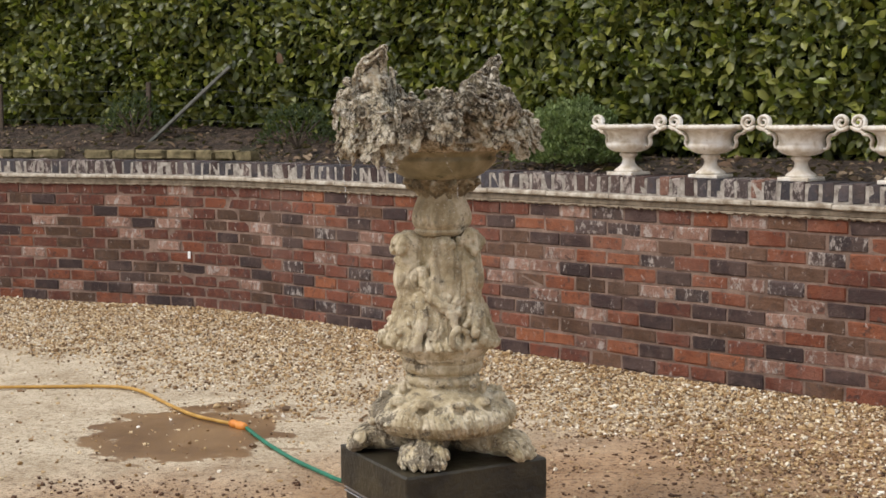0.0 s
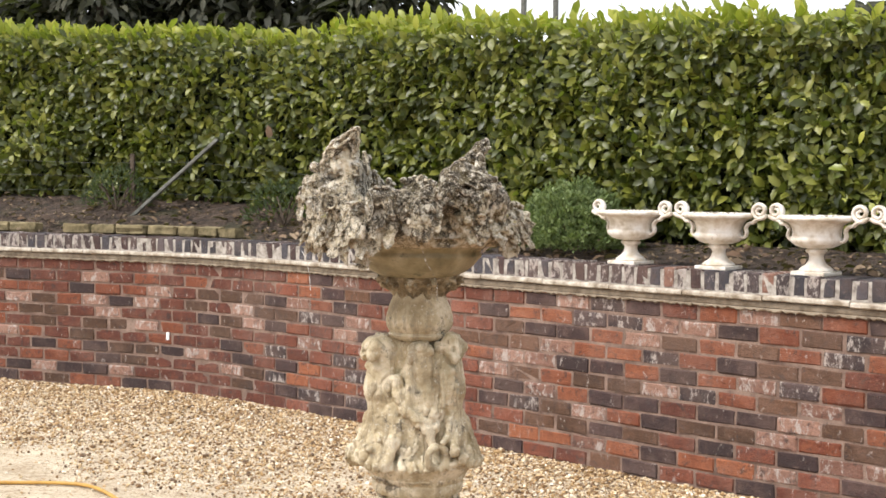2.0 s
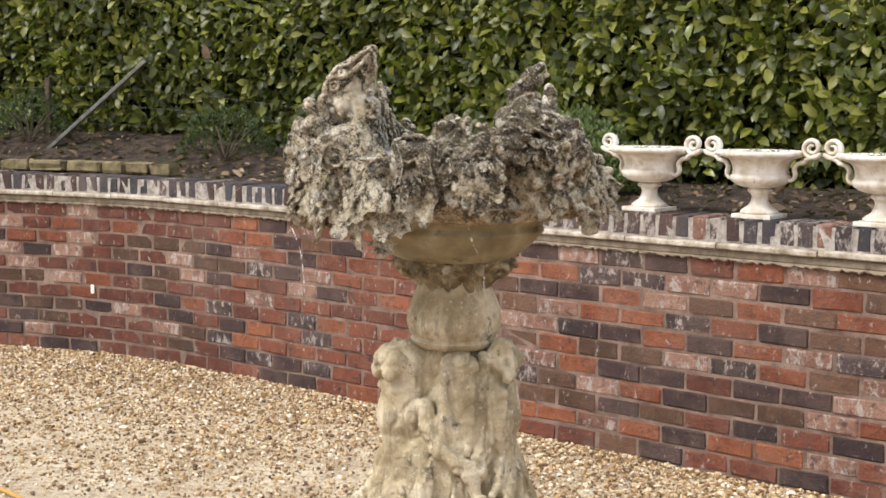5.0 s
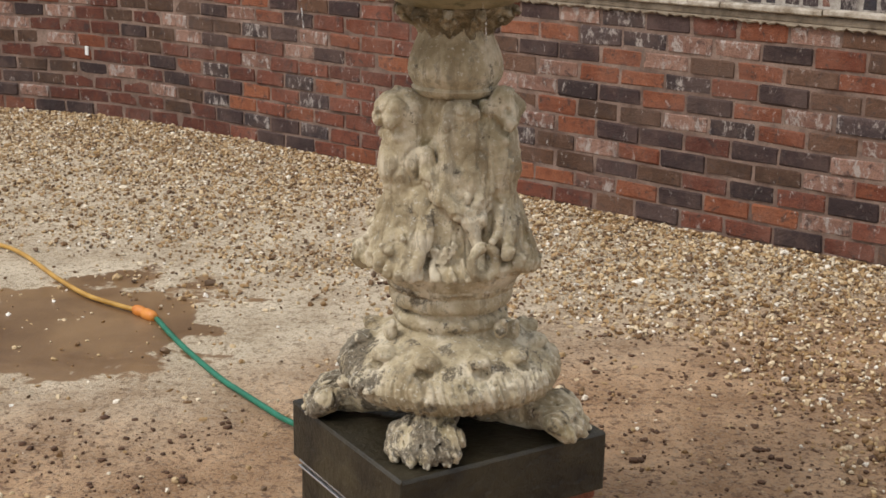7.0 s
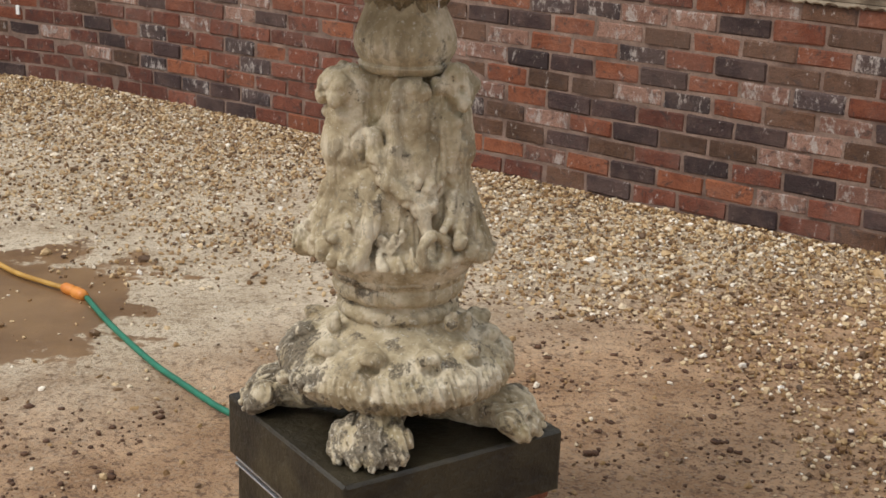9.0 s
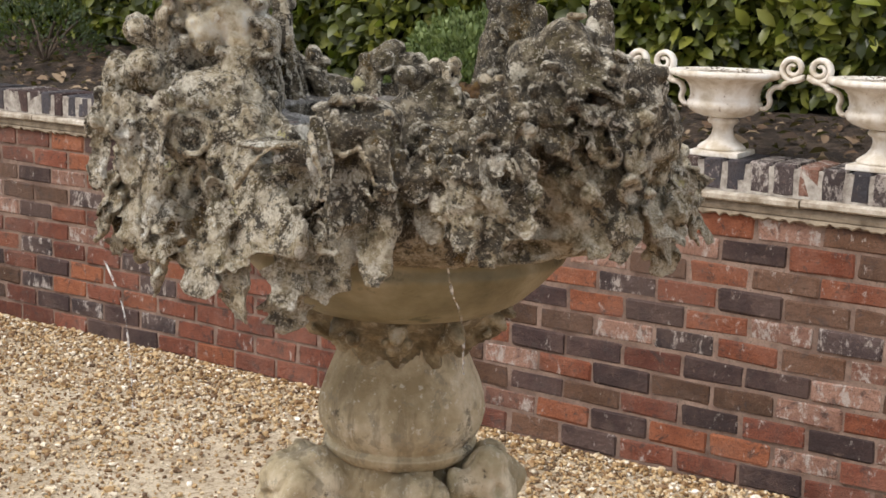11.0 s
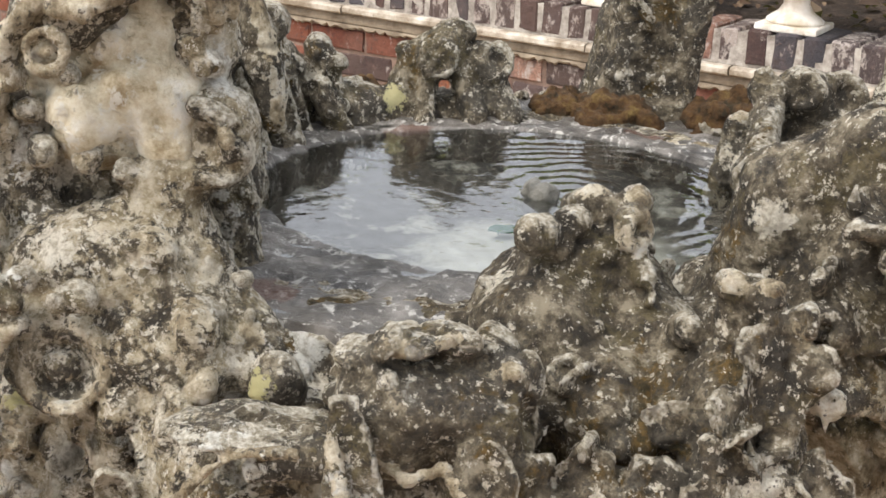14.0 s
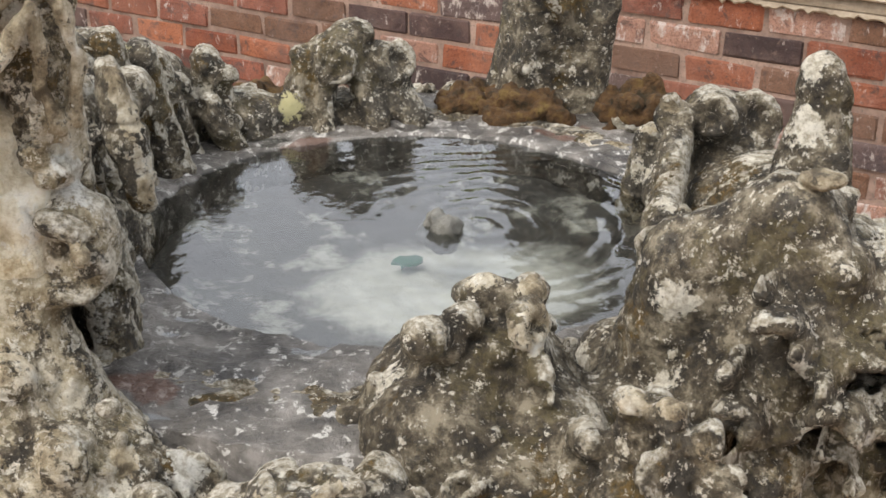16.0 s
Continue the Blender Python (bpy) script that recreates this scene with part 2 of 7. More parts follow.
WHITE = plain("white_plastic", (0.75, 0.75, 0.73), (0.85, 0.85, 0.84), 20, 0.5, 0.1, 0.001)
DEAD = leaf_material("dead_leaf", (0.035, 0.020, 0.013), (0.13, 0.075, 0.042), (0.34, 0.25, 0.165), 0.85, 0.1)
WIRE = plain("grey_fence_wire", (0.08, 0.09, 0.08), (0.16, 0.17, 0.15), 30, 0.6, 0.1, 0.001)


LITTERED = plain("littered_white", (0.13, 0.095, 0.065), (0.62, 0.57, 0.49), 55, 0.85, 0.5, 0.004)


def urn_material():
    g = Graph("chipped_white_paint")
    c = g.ramp(g.noise(18, 5, 0.6), (0.34, (0.50, 0.43, 0.33)), (0.52, (0.70, 0.65, 0.58)), (0.68, (0.80, 0.775, 0.73)))
    c = g.mix(g.step(g.noise(46, 6, 0.7), 0.62, 0.72), c, (0.20, 0.13, 0.085))
    c = g.mix(g.calc("MULTIPLY", g.step(g.noise(7, 4), 0.5, 0.75), 0.35), c, (0.40, 0.35, 0.26))
    return g.done(c, 0.55, g.bump(g.noise(80, 4), 0.3, 0.002))


PAINT = urn_material()


def carved_stone_material(name, lichen):
    g = Graph(name)
    c = g.ramp(g.noise(10, 8, 0.66), (0.36, (0.30, 0.235, 0.135)), (0.5, (0.48, 0.40, 0.26)), (0.62, (0.66, 0.58, 0.43)))
    streak = g.node("ShaderNodeMapping", Vector=g.place(), Scale=(26.0, 26.0, 4.0))
    c = g.mix(g.calc("MULTIPLY", g.step(g.noise(1.0, 7, 0.66, streak.outputs[0]), 0.52, 0.62), 0.5), c, (0.17, 0.13, 0.075))
    c = g.mix(g.calc("MULTIPLY", g.step(g.noise(30, 8, 0.74), 0.55, 0.61), 0.55), c, (0.22, 0.195, 0.145))
    c = g.mix(g.calc("MULTIPLY", g.step(g.noise(5.5, 6, 0.6), 0.56, 0.66), 0.5), c, (0.22, 0.18, 0.08))
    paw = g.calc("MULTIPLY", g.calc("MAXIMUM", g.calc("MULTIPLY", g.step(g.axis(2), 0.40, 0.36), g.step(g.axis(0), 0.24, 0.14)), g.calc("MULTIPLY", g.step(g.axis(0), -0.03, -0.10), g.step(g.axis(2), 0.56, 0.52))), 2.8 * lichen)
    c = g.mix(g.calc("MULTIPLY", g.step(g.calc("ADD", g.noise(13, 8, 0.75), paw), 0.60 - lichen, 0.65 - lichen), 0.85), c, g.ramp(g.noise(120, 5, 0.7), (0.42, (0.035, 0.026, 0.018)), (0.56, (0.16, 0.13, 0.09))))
    c = g.mix(g.calc("MULTIPLY", g.step(g.noise(90, 6, 0.72), 0.59, 0.62), 0.5), c, (0.70, 0.66, 0.56))
    worn = g.t.nodes.new("ShaderNodeNewGeometry").outputs["Pointiness"]
    c = g.mix(g.calc("MULTIPLY", g.step(worn, 0.52, 0.60), 0.6), c, (0.72, 0.65, 0.50))
    n = g.bump(g.noise(48, 8, 0.74), 0.7, 0.010)
    return g.done(c, 0.85, g.bump(g.noise(240, 3), 0.35, 0.002, n))


LIMESTONE = carved_stone_material("weathered_buff_limestone", 0.0)
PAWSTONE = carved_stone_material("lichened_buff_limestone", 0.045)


def bowl_material():
    g = Graph("wet_algae_stone")
    c = g.ramp(g.noise(11, 5, 0.6), (0.32, (0.125, 0.106, 0.056)), (0.52, (0.235, 0.205, 0.118)), (0.70, (0.38, 0.34, 0.235)))
    c = g.mix(g.calc("MULTIPLY", g.step(g.noise(19, 6, 0.65), 0.55, 0.66), 0.7), c, (0.035, 0.045, 0.015))
    return g.done(c, 0.5, g.bump(g.noise(60, 5, 0.7), 0.4, 0.005))


ALGAE = bowl_material()


def collar_material():
    g = Graph("dark_wet_carving")
    c = g.ramp(g.noise(26, 8, 0.7), (0.36, (0.075, 0.058, 0.03)), (0.5, (0.20, 0.16, 0.092)), (0.63, (0.40, 0.34, 0.225)))
    c = g.mix(g.calc("MULTIPLY", g.step(g.noise(60, 7, 0.72), 0.56, 0.60), 0.7), c, (0.40, 0.36, 0.28))
    return g.done(c, 0.6, g.bump(g.noise(70, 6, 0.72), 0.7, 0.007))


COLLAR = collar_material()


def crust_material():
    """Shell and tufa crust: olive-brown to black skin, buff where it hangs or was rubbed, white and yellow lichen, moss."""
    g = Graph("lichened_shell_crust")
    a, b, f = g.noise(11, 8, 0.7), g.noise(60, 8, 0.76), g.noise(280, 6, 0.75)
    dark = g.ramp(b, (0.41, (0.024, 0.018, 0.010)), (0.48, (0.070, 0.053, 0.031)), (0.54, (0.155, 0.125, 0.080)), (0.61, (0.36, 0.305, 0.215)))
    buff = g.ramp(b, (0.38, (0.18, 0.132, 0.070)), (0.46, (0.37, 0.302, 0.19)), (0.53, (0.56, 0.485, 0.345)), (0.62, (0.74, 0.675, 0.54)))
    z = g.calc("ADD", g.axis(2), g.calc("MULTIPLY", g.calc("SUBTRACT", a, 0.5), 0.34))
    hang = g.calc("MAXIMUM", g.step(z, 1.465, 1.41), g.calc("MULTIPLY", g.calc("MULTIPLY", g.step(z, 1.53, 1.46), g.step(g.axis(0), 0.18, 0.25)), 1.2))
    x = g.calc("ADD", g.axis(0), g.calc("MULTIPLY", g.calc("SUBTRACT", g.noise(16, 8, 0.7), 0.5), 0.5))
    rubbed = g.calc("MULTIPLY", g.step(x, 0.03, -0.03), g.step(g.calc("ADD", g.axis(2), g.calc("MULTIPLY", g.calc("SUBTRACT", b, 0.5), 0.3)), 1.38, 1.46))
    near = g.step(g.axis(1), 4.80, 4.73)
    share = g.calc("ADD", g.calc("MAXIMUM", g.calc("MULTIPLY", hang, 0.55), g.calc("MULTIPLY", g.calc("MULTIPLY", rubbed, near), 0.42)), 0.10)
    spread = g.calc("ADD", share, g.calc("MULTIPLY", g.calc("SUBTRACT", g.noise(32, 8, 0.76), 0.5), 2.2))
    c = g.mix(g.step(spread, 0.44, 0.56), dark, buff)
    c = g.mix(g.calc("MULTIPLY", g.step(g.noise(23, 8, 0.74), 0.55, 0.58), 0.6), c, g.ramp(f, (0.42, (0.048, 0.036, 0.012)), (0.56, (0.16, 0.125, 0.05))))
    c = g.mix(g.calc("MULTIPLY", g.step(g.noise(24, 8, 0.76), 0.54, 0.565), 0.85), c, g.ramp(f, (0.40, (0.020, 0.016, 0.012)), (0.58, (0.115, 0.098, 0.072))))
    c = g.mix(g.calc("MULTIPLY", g.step(g.noise(9, 8, 0.7), 0.58, 0.62), 0.9), c, g.ramp(f, (0.42, (0.040, 0.028, 0.004)), (0.6, (0.18, 0.105, 0.02))))
    pale = g.ramp(f, (0.40, (0.46, 0.40, 0.29)), (0.56, (0.80, 0.745, 0.63)))
    west = g.calc("MULTIPLY", g.calc("MULTIPLY", g.step(g.axis(0), 0.05, -0.06), near), 0.030)
    c = g.mix(g.calc("MULTIPLY", g.step(g.calc("ADD", g.noise(260, 6, 0.74), west), 0.585, 0.615), 0.85), c, pale)
    c = g.mix(g.calc("MULTIPLY", g.step(g.calc("ADD", g.noise(90, 8, 0.77), west), 0.590, 0.605), 0.95), c, pale)
    patch = g.calc("ADD", g.cells(34), g.calc("MULTIPLY", g.calc("SUBTRACT", g.noise(150, 6, 0.75), 0.5), 1.3))
    which = g.node("ShaderNodeSeparateColor", Color=g.cells(34, None, "F1", "Color"))
    c = g.mix(g.calc("MULTIPLY", g.step(patch, 0.36, 0.29), g.step(which.outputs[0], 0.72, 0.74)), c, g.mix(g.step(which.outputs[1], 0.93, 0.96), pale, (0.55, 0.50, 0.25)))
    disc = g.calc("ADD", g.cells(25), g.calc("MULTIPLY", g.calc("SUBTRACT", g.noise(110, 7, 0.76), 0.5), 1.7))
    chosen = g.node("ShaderNodeSeparateColor", Color=g.cells(25, None, "F1", "Color"))
    white = g.ramp(f, (0.40, (0.52, 0.48, 0.39)), (0.54, (0.86, 0.84, 0.77)))
    c = g.mix(g.calc("MULTIPLY", g.calc("MULTIPLY", g.step(disc, 0.36, 0.27), g.step(chosen.outputs[0], 0.52, 0.54)), g.calc("MULTIPLY", g.step(g.axis(0), 0.06, -0.03), near)), c, white)
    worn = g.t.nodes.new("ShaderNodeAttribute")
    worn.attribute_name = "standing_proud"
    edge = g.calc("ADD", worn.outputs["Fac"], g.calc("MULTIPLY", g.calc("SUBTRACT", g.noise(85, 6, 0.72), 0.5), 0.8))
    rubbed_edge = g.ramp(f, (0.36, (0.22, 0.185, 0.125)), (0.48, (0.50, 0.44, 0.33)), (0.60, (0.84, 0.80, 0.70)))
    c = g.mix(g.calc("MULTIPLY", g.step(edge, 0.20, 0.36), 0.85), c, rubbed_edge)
    rub = g.t.nodes.new("ShaderNodeAttribute")
    rub.attribute_name = "rubbed_pale"
    cream = g.ramp(g.noise(46, 8, 0.74), (0.38, (0.12, 0.09, 0.052)), (0.47, (0.40, 0.325, 0.21)), (0.55, (0.68, 0.60, 0.45)), (0.62, (0.86, 0.82, 0.72)))
    cream = g.mix(g.calc("MULTIPLY", g.step(g.noise(150, 6, 0.74), 0.58, 0.61), 0.85), cream, (0.06, 0.048, 0.034))
    where = g.calc("ADD", rub.outputs["Fac"], g.calc("MULTIPLY", g.calc("SUBTRACT", g.noise(90, 7, 0.76), 0.5), 2.6))
    c = g.mix(g.step(where, 0.58, 0.70), c, cream)
    n = g.bump(b, 0.9, 0.010)
    n = g.bump(f, 0.9, 0.0045, n)
    return g.done(c, 0.8, n)


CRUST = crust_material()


def hollow_material():
    """The pale, worn face inside the tall shell."""
    g = Graph("worn_pale_shell")
    c = g.ramp(g.noise(34, 8, 0.74), (0.36, (0.34, 0.25, 0.14)), (0.44, (0.60, 0.51, 0.345)), (0.52, (0.76, 0.69, 0.53)), (0.62, (0.86, 0.82, 0.72)))
    c = g.mix(g.calc("MULTIPLY", g.step(g.noise(70, 7, 0.75), 0.56, 0.60), 0.8), c, (0.78, 0.75, 0.67))
    c = g.mix(g.calc("MULTIPLY", g.step(g.noise(24, 7, 0.72), 0.57, 0.61), 0.7), c, (0.15, 0.12, 0.065))
    return g.done(c, 0.85, g.bump(g.noise(70, 7, 0.75), 0.9, 0.010))


SHELL = hollow_material()


def ledge_material():
    g = Graph("wet_speckled_ledge")
    c = g.ramp(g.noise(24, 7, 0.7), (0.38, (0.035, 0.030, 0.026)), (0.5, (0.10, 0.09, 0.078)), (0.62, (0.22, 0.20, 0.18)))
    c = g.mix(g.calc("MULTIPLY", g.step(g.noise(110, 7, 0.75), 0.56, 0.59), 0.8), c, (0.50, 0.48, 0.44))
    c = g.mix(g.calc("MULTIPLY", g.step(g.noise(50, 7, 0.72), 0.605, 0.635), 0.8), c, (0.60, 0.58, 0.54))
    c = g.mix(g.calc("MULTIPLY", g.step(g.noise(17, 5), 0.60, 0.64), 0.6), c, (0.13, 0.055, 0.03))
    return g.done(c, 0.32, g.bump(g.noise(95, 6, 0.72), 0.8, 0.006))


WETSTONE = ledge_material()


def moss_material():
    g = Graph("rusty_moss")
    c = g.ramp(g.noise(70, 5, 0.7), (0.36, (0.028, 0.020, 0.006)), (0.52, (0.095, 0.046, 0.014)), (0.68, (0.17, 0.11, 0.03)))
    return g.done(c, 1.0, g.bump(g.noise(190, 4, 0.8), 1.0, 0.008))


MOSS = moss_material()


def bed_material():
    """The stone under the water: silt, lime crust and a scoured white middle."""
    g = Graph("limed_basin_floor")
    c = g.ramp(g.noise(22, 6, 0.68), (0.40, (0.050, 0.047, 0.042)), (0.55, (0.085, 0.081, 0.072)), (0.60, (0.30, 0.29, 0.25)), (0.68, (0.55, 0.54, 0.48)))
    dx = g.calc("MULTIPLY", g.calc("ADD", g.axis(0), -0.140), 0.80)
    dy = g.calc("MULTIPLY", g.calc("ADD", g.axis(1), -4.882), 1.05)
    far = g.calc("SQRT", g.calc("ADD", g.calc("MULTIPLY", dx, dx), g.calc("MULTIPLY", dy, dy)))
    ragged = g.calc("ADD", far, g.calc("MULTIPLY", g.calc("SUBTRACT", g.noise(22, 6, 0.65), 0.5), 0.09))
    c = g.mix(g.step(ragged, 0.082, 0.05), c, g.ramp(g.noise(40, 4), (0.3, (0.50, 0.49, 0.42)), (0.7, (0.74, 0.73, 0.66))))
    return g.done(c, 0.8, g.bump(g.noise(60, 5, 0.7), 0.5, 0.006))


BASIN = bed_material()


def water_material():
    g = Graph("rippled_water")
    dx = g.calc("ADD", g.axis(0), -0.16)
    dy = g.calc("ADD", g.axis(1), -4.90)
    far = g.calc("SQRT", g.calc("ADD", g.calc("MULTIPLY", dx, dx), g.calc("MULTIPLY", dy, dy)))
    wave = g.calc("SINE", g.calc("ADD", g.calc("MULTIPLY", far, 420.0), g.calc("MULTIPLY", g.noise(11, 3), 22.0)))
    n = g.bump(wave, g.calc("MULTIPLY", g.step(g.axis(0), 0.00, 0.20), 0.13), 0.0018)
    n = g.bump(g.noise(60, 3, 0.55), 0.18, 0.004, n)
    clear = g.node("ShaderNodeBsdfTransparent", Color=(0.90, 0.92, 0.91))
    shine = g.node("ShaderNodeBsdfGlossy", Color=(1.0, 1.0, 1.0), Roughness=0.03, Normal=n)
    fres = g.node("ShaderNodeFresnel", IOR=1.75, Normal=n)
    m = g.node("ShaderNodeMixShader", Fac=fres.outputs[0])
    g.put(m.inputs[1], clear.outputs[0]), g.put(m.inputs[2], shine.outputs[0])
    g.t.links.new(m.outputs[0], g.out.inputs[0])
    return g.mat


WATER = water_material()


def glinting_water_material():
    g = Graph("falling_water")
    t = g.node("ShaderNodeBsdfTransparent")
    # the white share paints highlights onto the clear trickle
    d = g.node("ShaderNodeBsdfPrincipled", Base_Color=(0.85, 0.86, 0.86), Roughness=0.15)
    m = g.node("ShaderNodeMixShader", Fac=g.step(g.noise(90, 3), 0.42, 0.75))
    g.put(m.inputs[1], t.outputs[0]), g.put(m.inputs[2], d.outputs[0])
    g.t.links.new(m.outputs[0], g.out.inputs[0])
    return g.mat


GLINTING_WATER = glinting_water_material()


# ---- builders ----
def mesh_of(name, verts, faces, material, smooth=True):
    me = bpy.data.meshes.new(name)
    v, f = np.asarray(verts, np.float32), np.asarray(faces, np.int32)
    k = f.shape[1]
    me.vertices.add(len(v)), me.loops.add(f.size), me.polygons.add(len(f))
    me.vertices.foreach_set("co", v.ravel())
    me.loops.foreach_set("vertex_index", f.ravel())
    me.polygons.foreach_set("loop_start", np.arange(len(f), dtype=np.int32) * k)
    me.polygons.foreach_set("loop_total", np.full(len(f), k, np.int32))
    me.polygons.foreach_set("use_smooth", np.full(len(f), smooth))
    me.materials.append(material)
    me.update(calc_edges=True)
    me.validate()
    return me


def part(name, bm, material, parent=None, label="", smooth=False):
    """Links a bmesh, or a mesh, as one object under a thing or a part."""
    if isinstance(bm, bmesh.types.BMesh):
        me = bpy.data.meshes.new(name)
        for face in bm.faces:
            face.smooth = smooth
        bm.to_mesh(me)
        bm.free()
        me.materials.append(material)
    else:
        me = bm
    ob = new(name, me)
    ob.parent = parent
    return tagged(ob, label) if label else ob


def box(sx, sy, sz, at=(0, 0, 0), bevel=0.0, seg=2, turn=0.0, jitter=0.0, rnd=None):
    bm = bmesh.new()
    bmesh.ops.create_cube(bm, size=1)
    bmesh.ops.scale(bm, vec=(sx, sy, sz), verts=bm.verts)
    if bevel:
        bmesh.ops.bevel(bm, geom=bm.edges[:], offset=bevel, segments=seg, affect="EDGES", profile=0.6)
    if jitter:
        for v in bm.verts:
            v.co += Vector([(rnd.random() - 0.5) * jitter for _ in range(3)])
    bmesh.ops.transform(bm, matrix=Matrix.Translation(at) @ Matrix.Rotation(turn, 4, "Z"), verts=bm.verts)
    return bm


def lathe(profile, n=48, axis=(0, 0), wobble=None):
    """A closed turned body from rows of radius and height."""
    bm = bmesh.new()
    rings = []
    for r, z in profile:
        ring = []
        for k in range(n):
            a = 2 * math.pi * k / n
            q = r * (wobble(a, z) if wobble else 1)
            ring.append(bm.verts.new((axis[0] + q * math.cos(a), axis[1] + q * math.sin(a), z)))
        rings.append(ring)
    for lo, hi in zip(rings, rings[1:]):
        for k in range(n):
            bm.faces.new((lo[k], lo[(k + 1) % n], hi[(k + 1) % n], hi[k]))
    bm.faces.new(rings[0][::-1])
    bm.faces.new(rings[-1])
    return bm


def tube(points, radius, n=10, closed_ends=True, taper=None):
    """A round pipe along a smooth line through points."""
    pts = [Vector(p) for p in points]
    line = []
    for i in range(len(pts) - 1):
        a, b, c, d = pts[max(i - 1, 0)], pts[i], pts[i + 1], pts[min(i + 2, len(pts) - 1)]
        for s in range(8):
            t = s / 8
            line.append(0.5 * (2 * b + (c - a) * t + (2 * a - 5 * b + 4 * c - d) * t * t + (3 * b - a - 3 * c + d) * t**3))
    line.append(pts[-1])
    bm = bmesh.new()
    rings = []
    for i, p in enumerate(line):
        d = (line[min(i + 1, len(line) - 1)] - line[max(i - 1, 0)]).normalized()
        u = d.orthogonal().normalized() if i == 0 else (u - d * u.dot(d)).normalized()
        w = d.cross(u)
        r = radius * (taper(i / (len(line) - 1)) if taper else 1)
        rings.append([bm.verts.new(p + r * (math.cos(2 * math.pi * k / n) * u + math.sin(2 * math.pi * k / n) * w)) for k in range(n)])
    for lo, hi in zip(rings, rings[1:]):
        for k in range(n):
            bm.faces.new((lo[k], lo[(k + 1) % n], hi[(k + 1) % n], hi[k]))
    if closed_ends:
        bm.faces.new(rings[0][::-1]), bm.faces.new(rings[-1])
    return bm


def empty(name, at, label, category, group="", kind=""):
    ob = new(name)
    ob.location = at
    ob.empty_display_size = 0.05
    return tagged(ob, label, category, group, kind)


def under(ob, parent):
    """Hangs a part made in world places under its thing."""
    ob.parent = parent
    ob.matrix_parent_inverse = parent.matrix_basis.inverted()
    return ob


def lattice(p, seed):
    """Smooth value noise from -1 to 1 at the rows of p."""
    i = np.floor(p).astype(np.int64)
    f = p - i
    f = f * f * (3 - 2 * f)
    total = 0
    for dx in (0, 1):
        for dy in (0, 1):
            for dz in (0, 1):
                h = ((i[:, 0] + dx) * 73856093) ^ ((i[:, 1] + dy) * 19349663) ^ ((i[:, 2] + dz) * 83492791) ^ (seed * 2654435761)
                h = (h ^ (h >> 13)) * 1274126177 & 0xFFFFFF
                w = (f[:, 0] if dx else 1 - f[:, 0]) * (f[:, 1] if dy else 1 - f[:, 1]) * (f[:, 2] if dz else 1 - f[:, 2])
                total = total + w * (h / 0x7FFFFF - 1)
    return total


def fbm(p, scale, octaves=3, seed=1):
    out, amp = 0, 1.0
    for k in range(octaves):
        out = out + amp * lattice(p * scale * 2**k, seed + k)
        amp *= 0.5
    return out


def pits(p, scale, seed=5):
    """The distance to the nearest of scattered points, in cells."""
    q = p * scale
    i = np.floor(q).astype(np.int64)
    best = np.full(len(q), 9.0)
    for dx in (-1, 0, 1):
        for dy in (-1, 0, 1):
            for dz in (-1, 0, 1):
                c = i + (dx, dy, dz)
                h = (c[:, 0] * 73856093) ^ (c[:, 1] * 19349663) ^ (c[:, 2] * 83492791) ^ (seed * 2654435761)
                h = (h ^ (h >> 13)) * 1274126177 & 0xFFFFFFF
                j = np.stack([(h & 1023), (h >> 9) & 1023, (h >> 18) & 1023], 1) / 1023.0
                best = np.minimum(best, ((c + j - q) ** 2).sum(1))
    return np.sqrt(best)


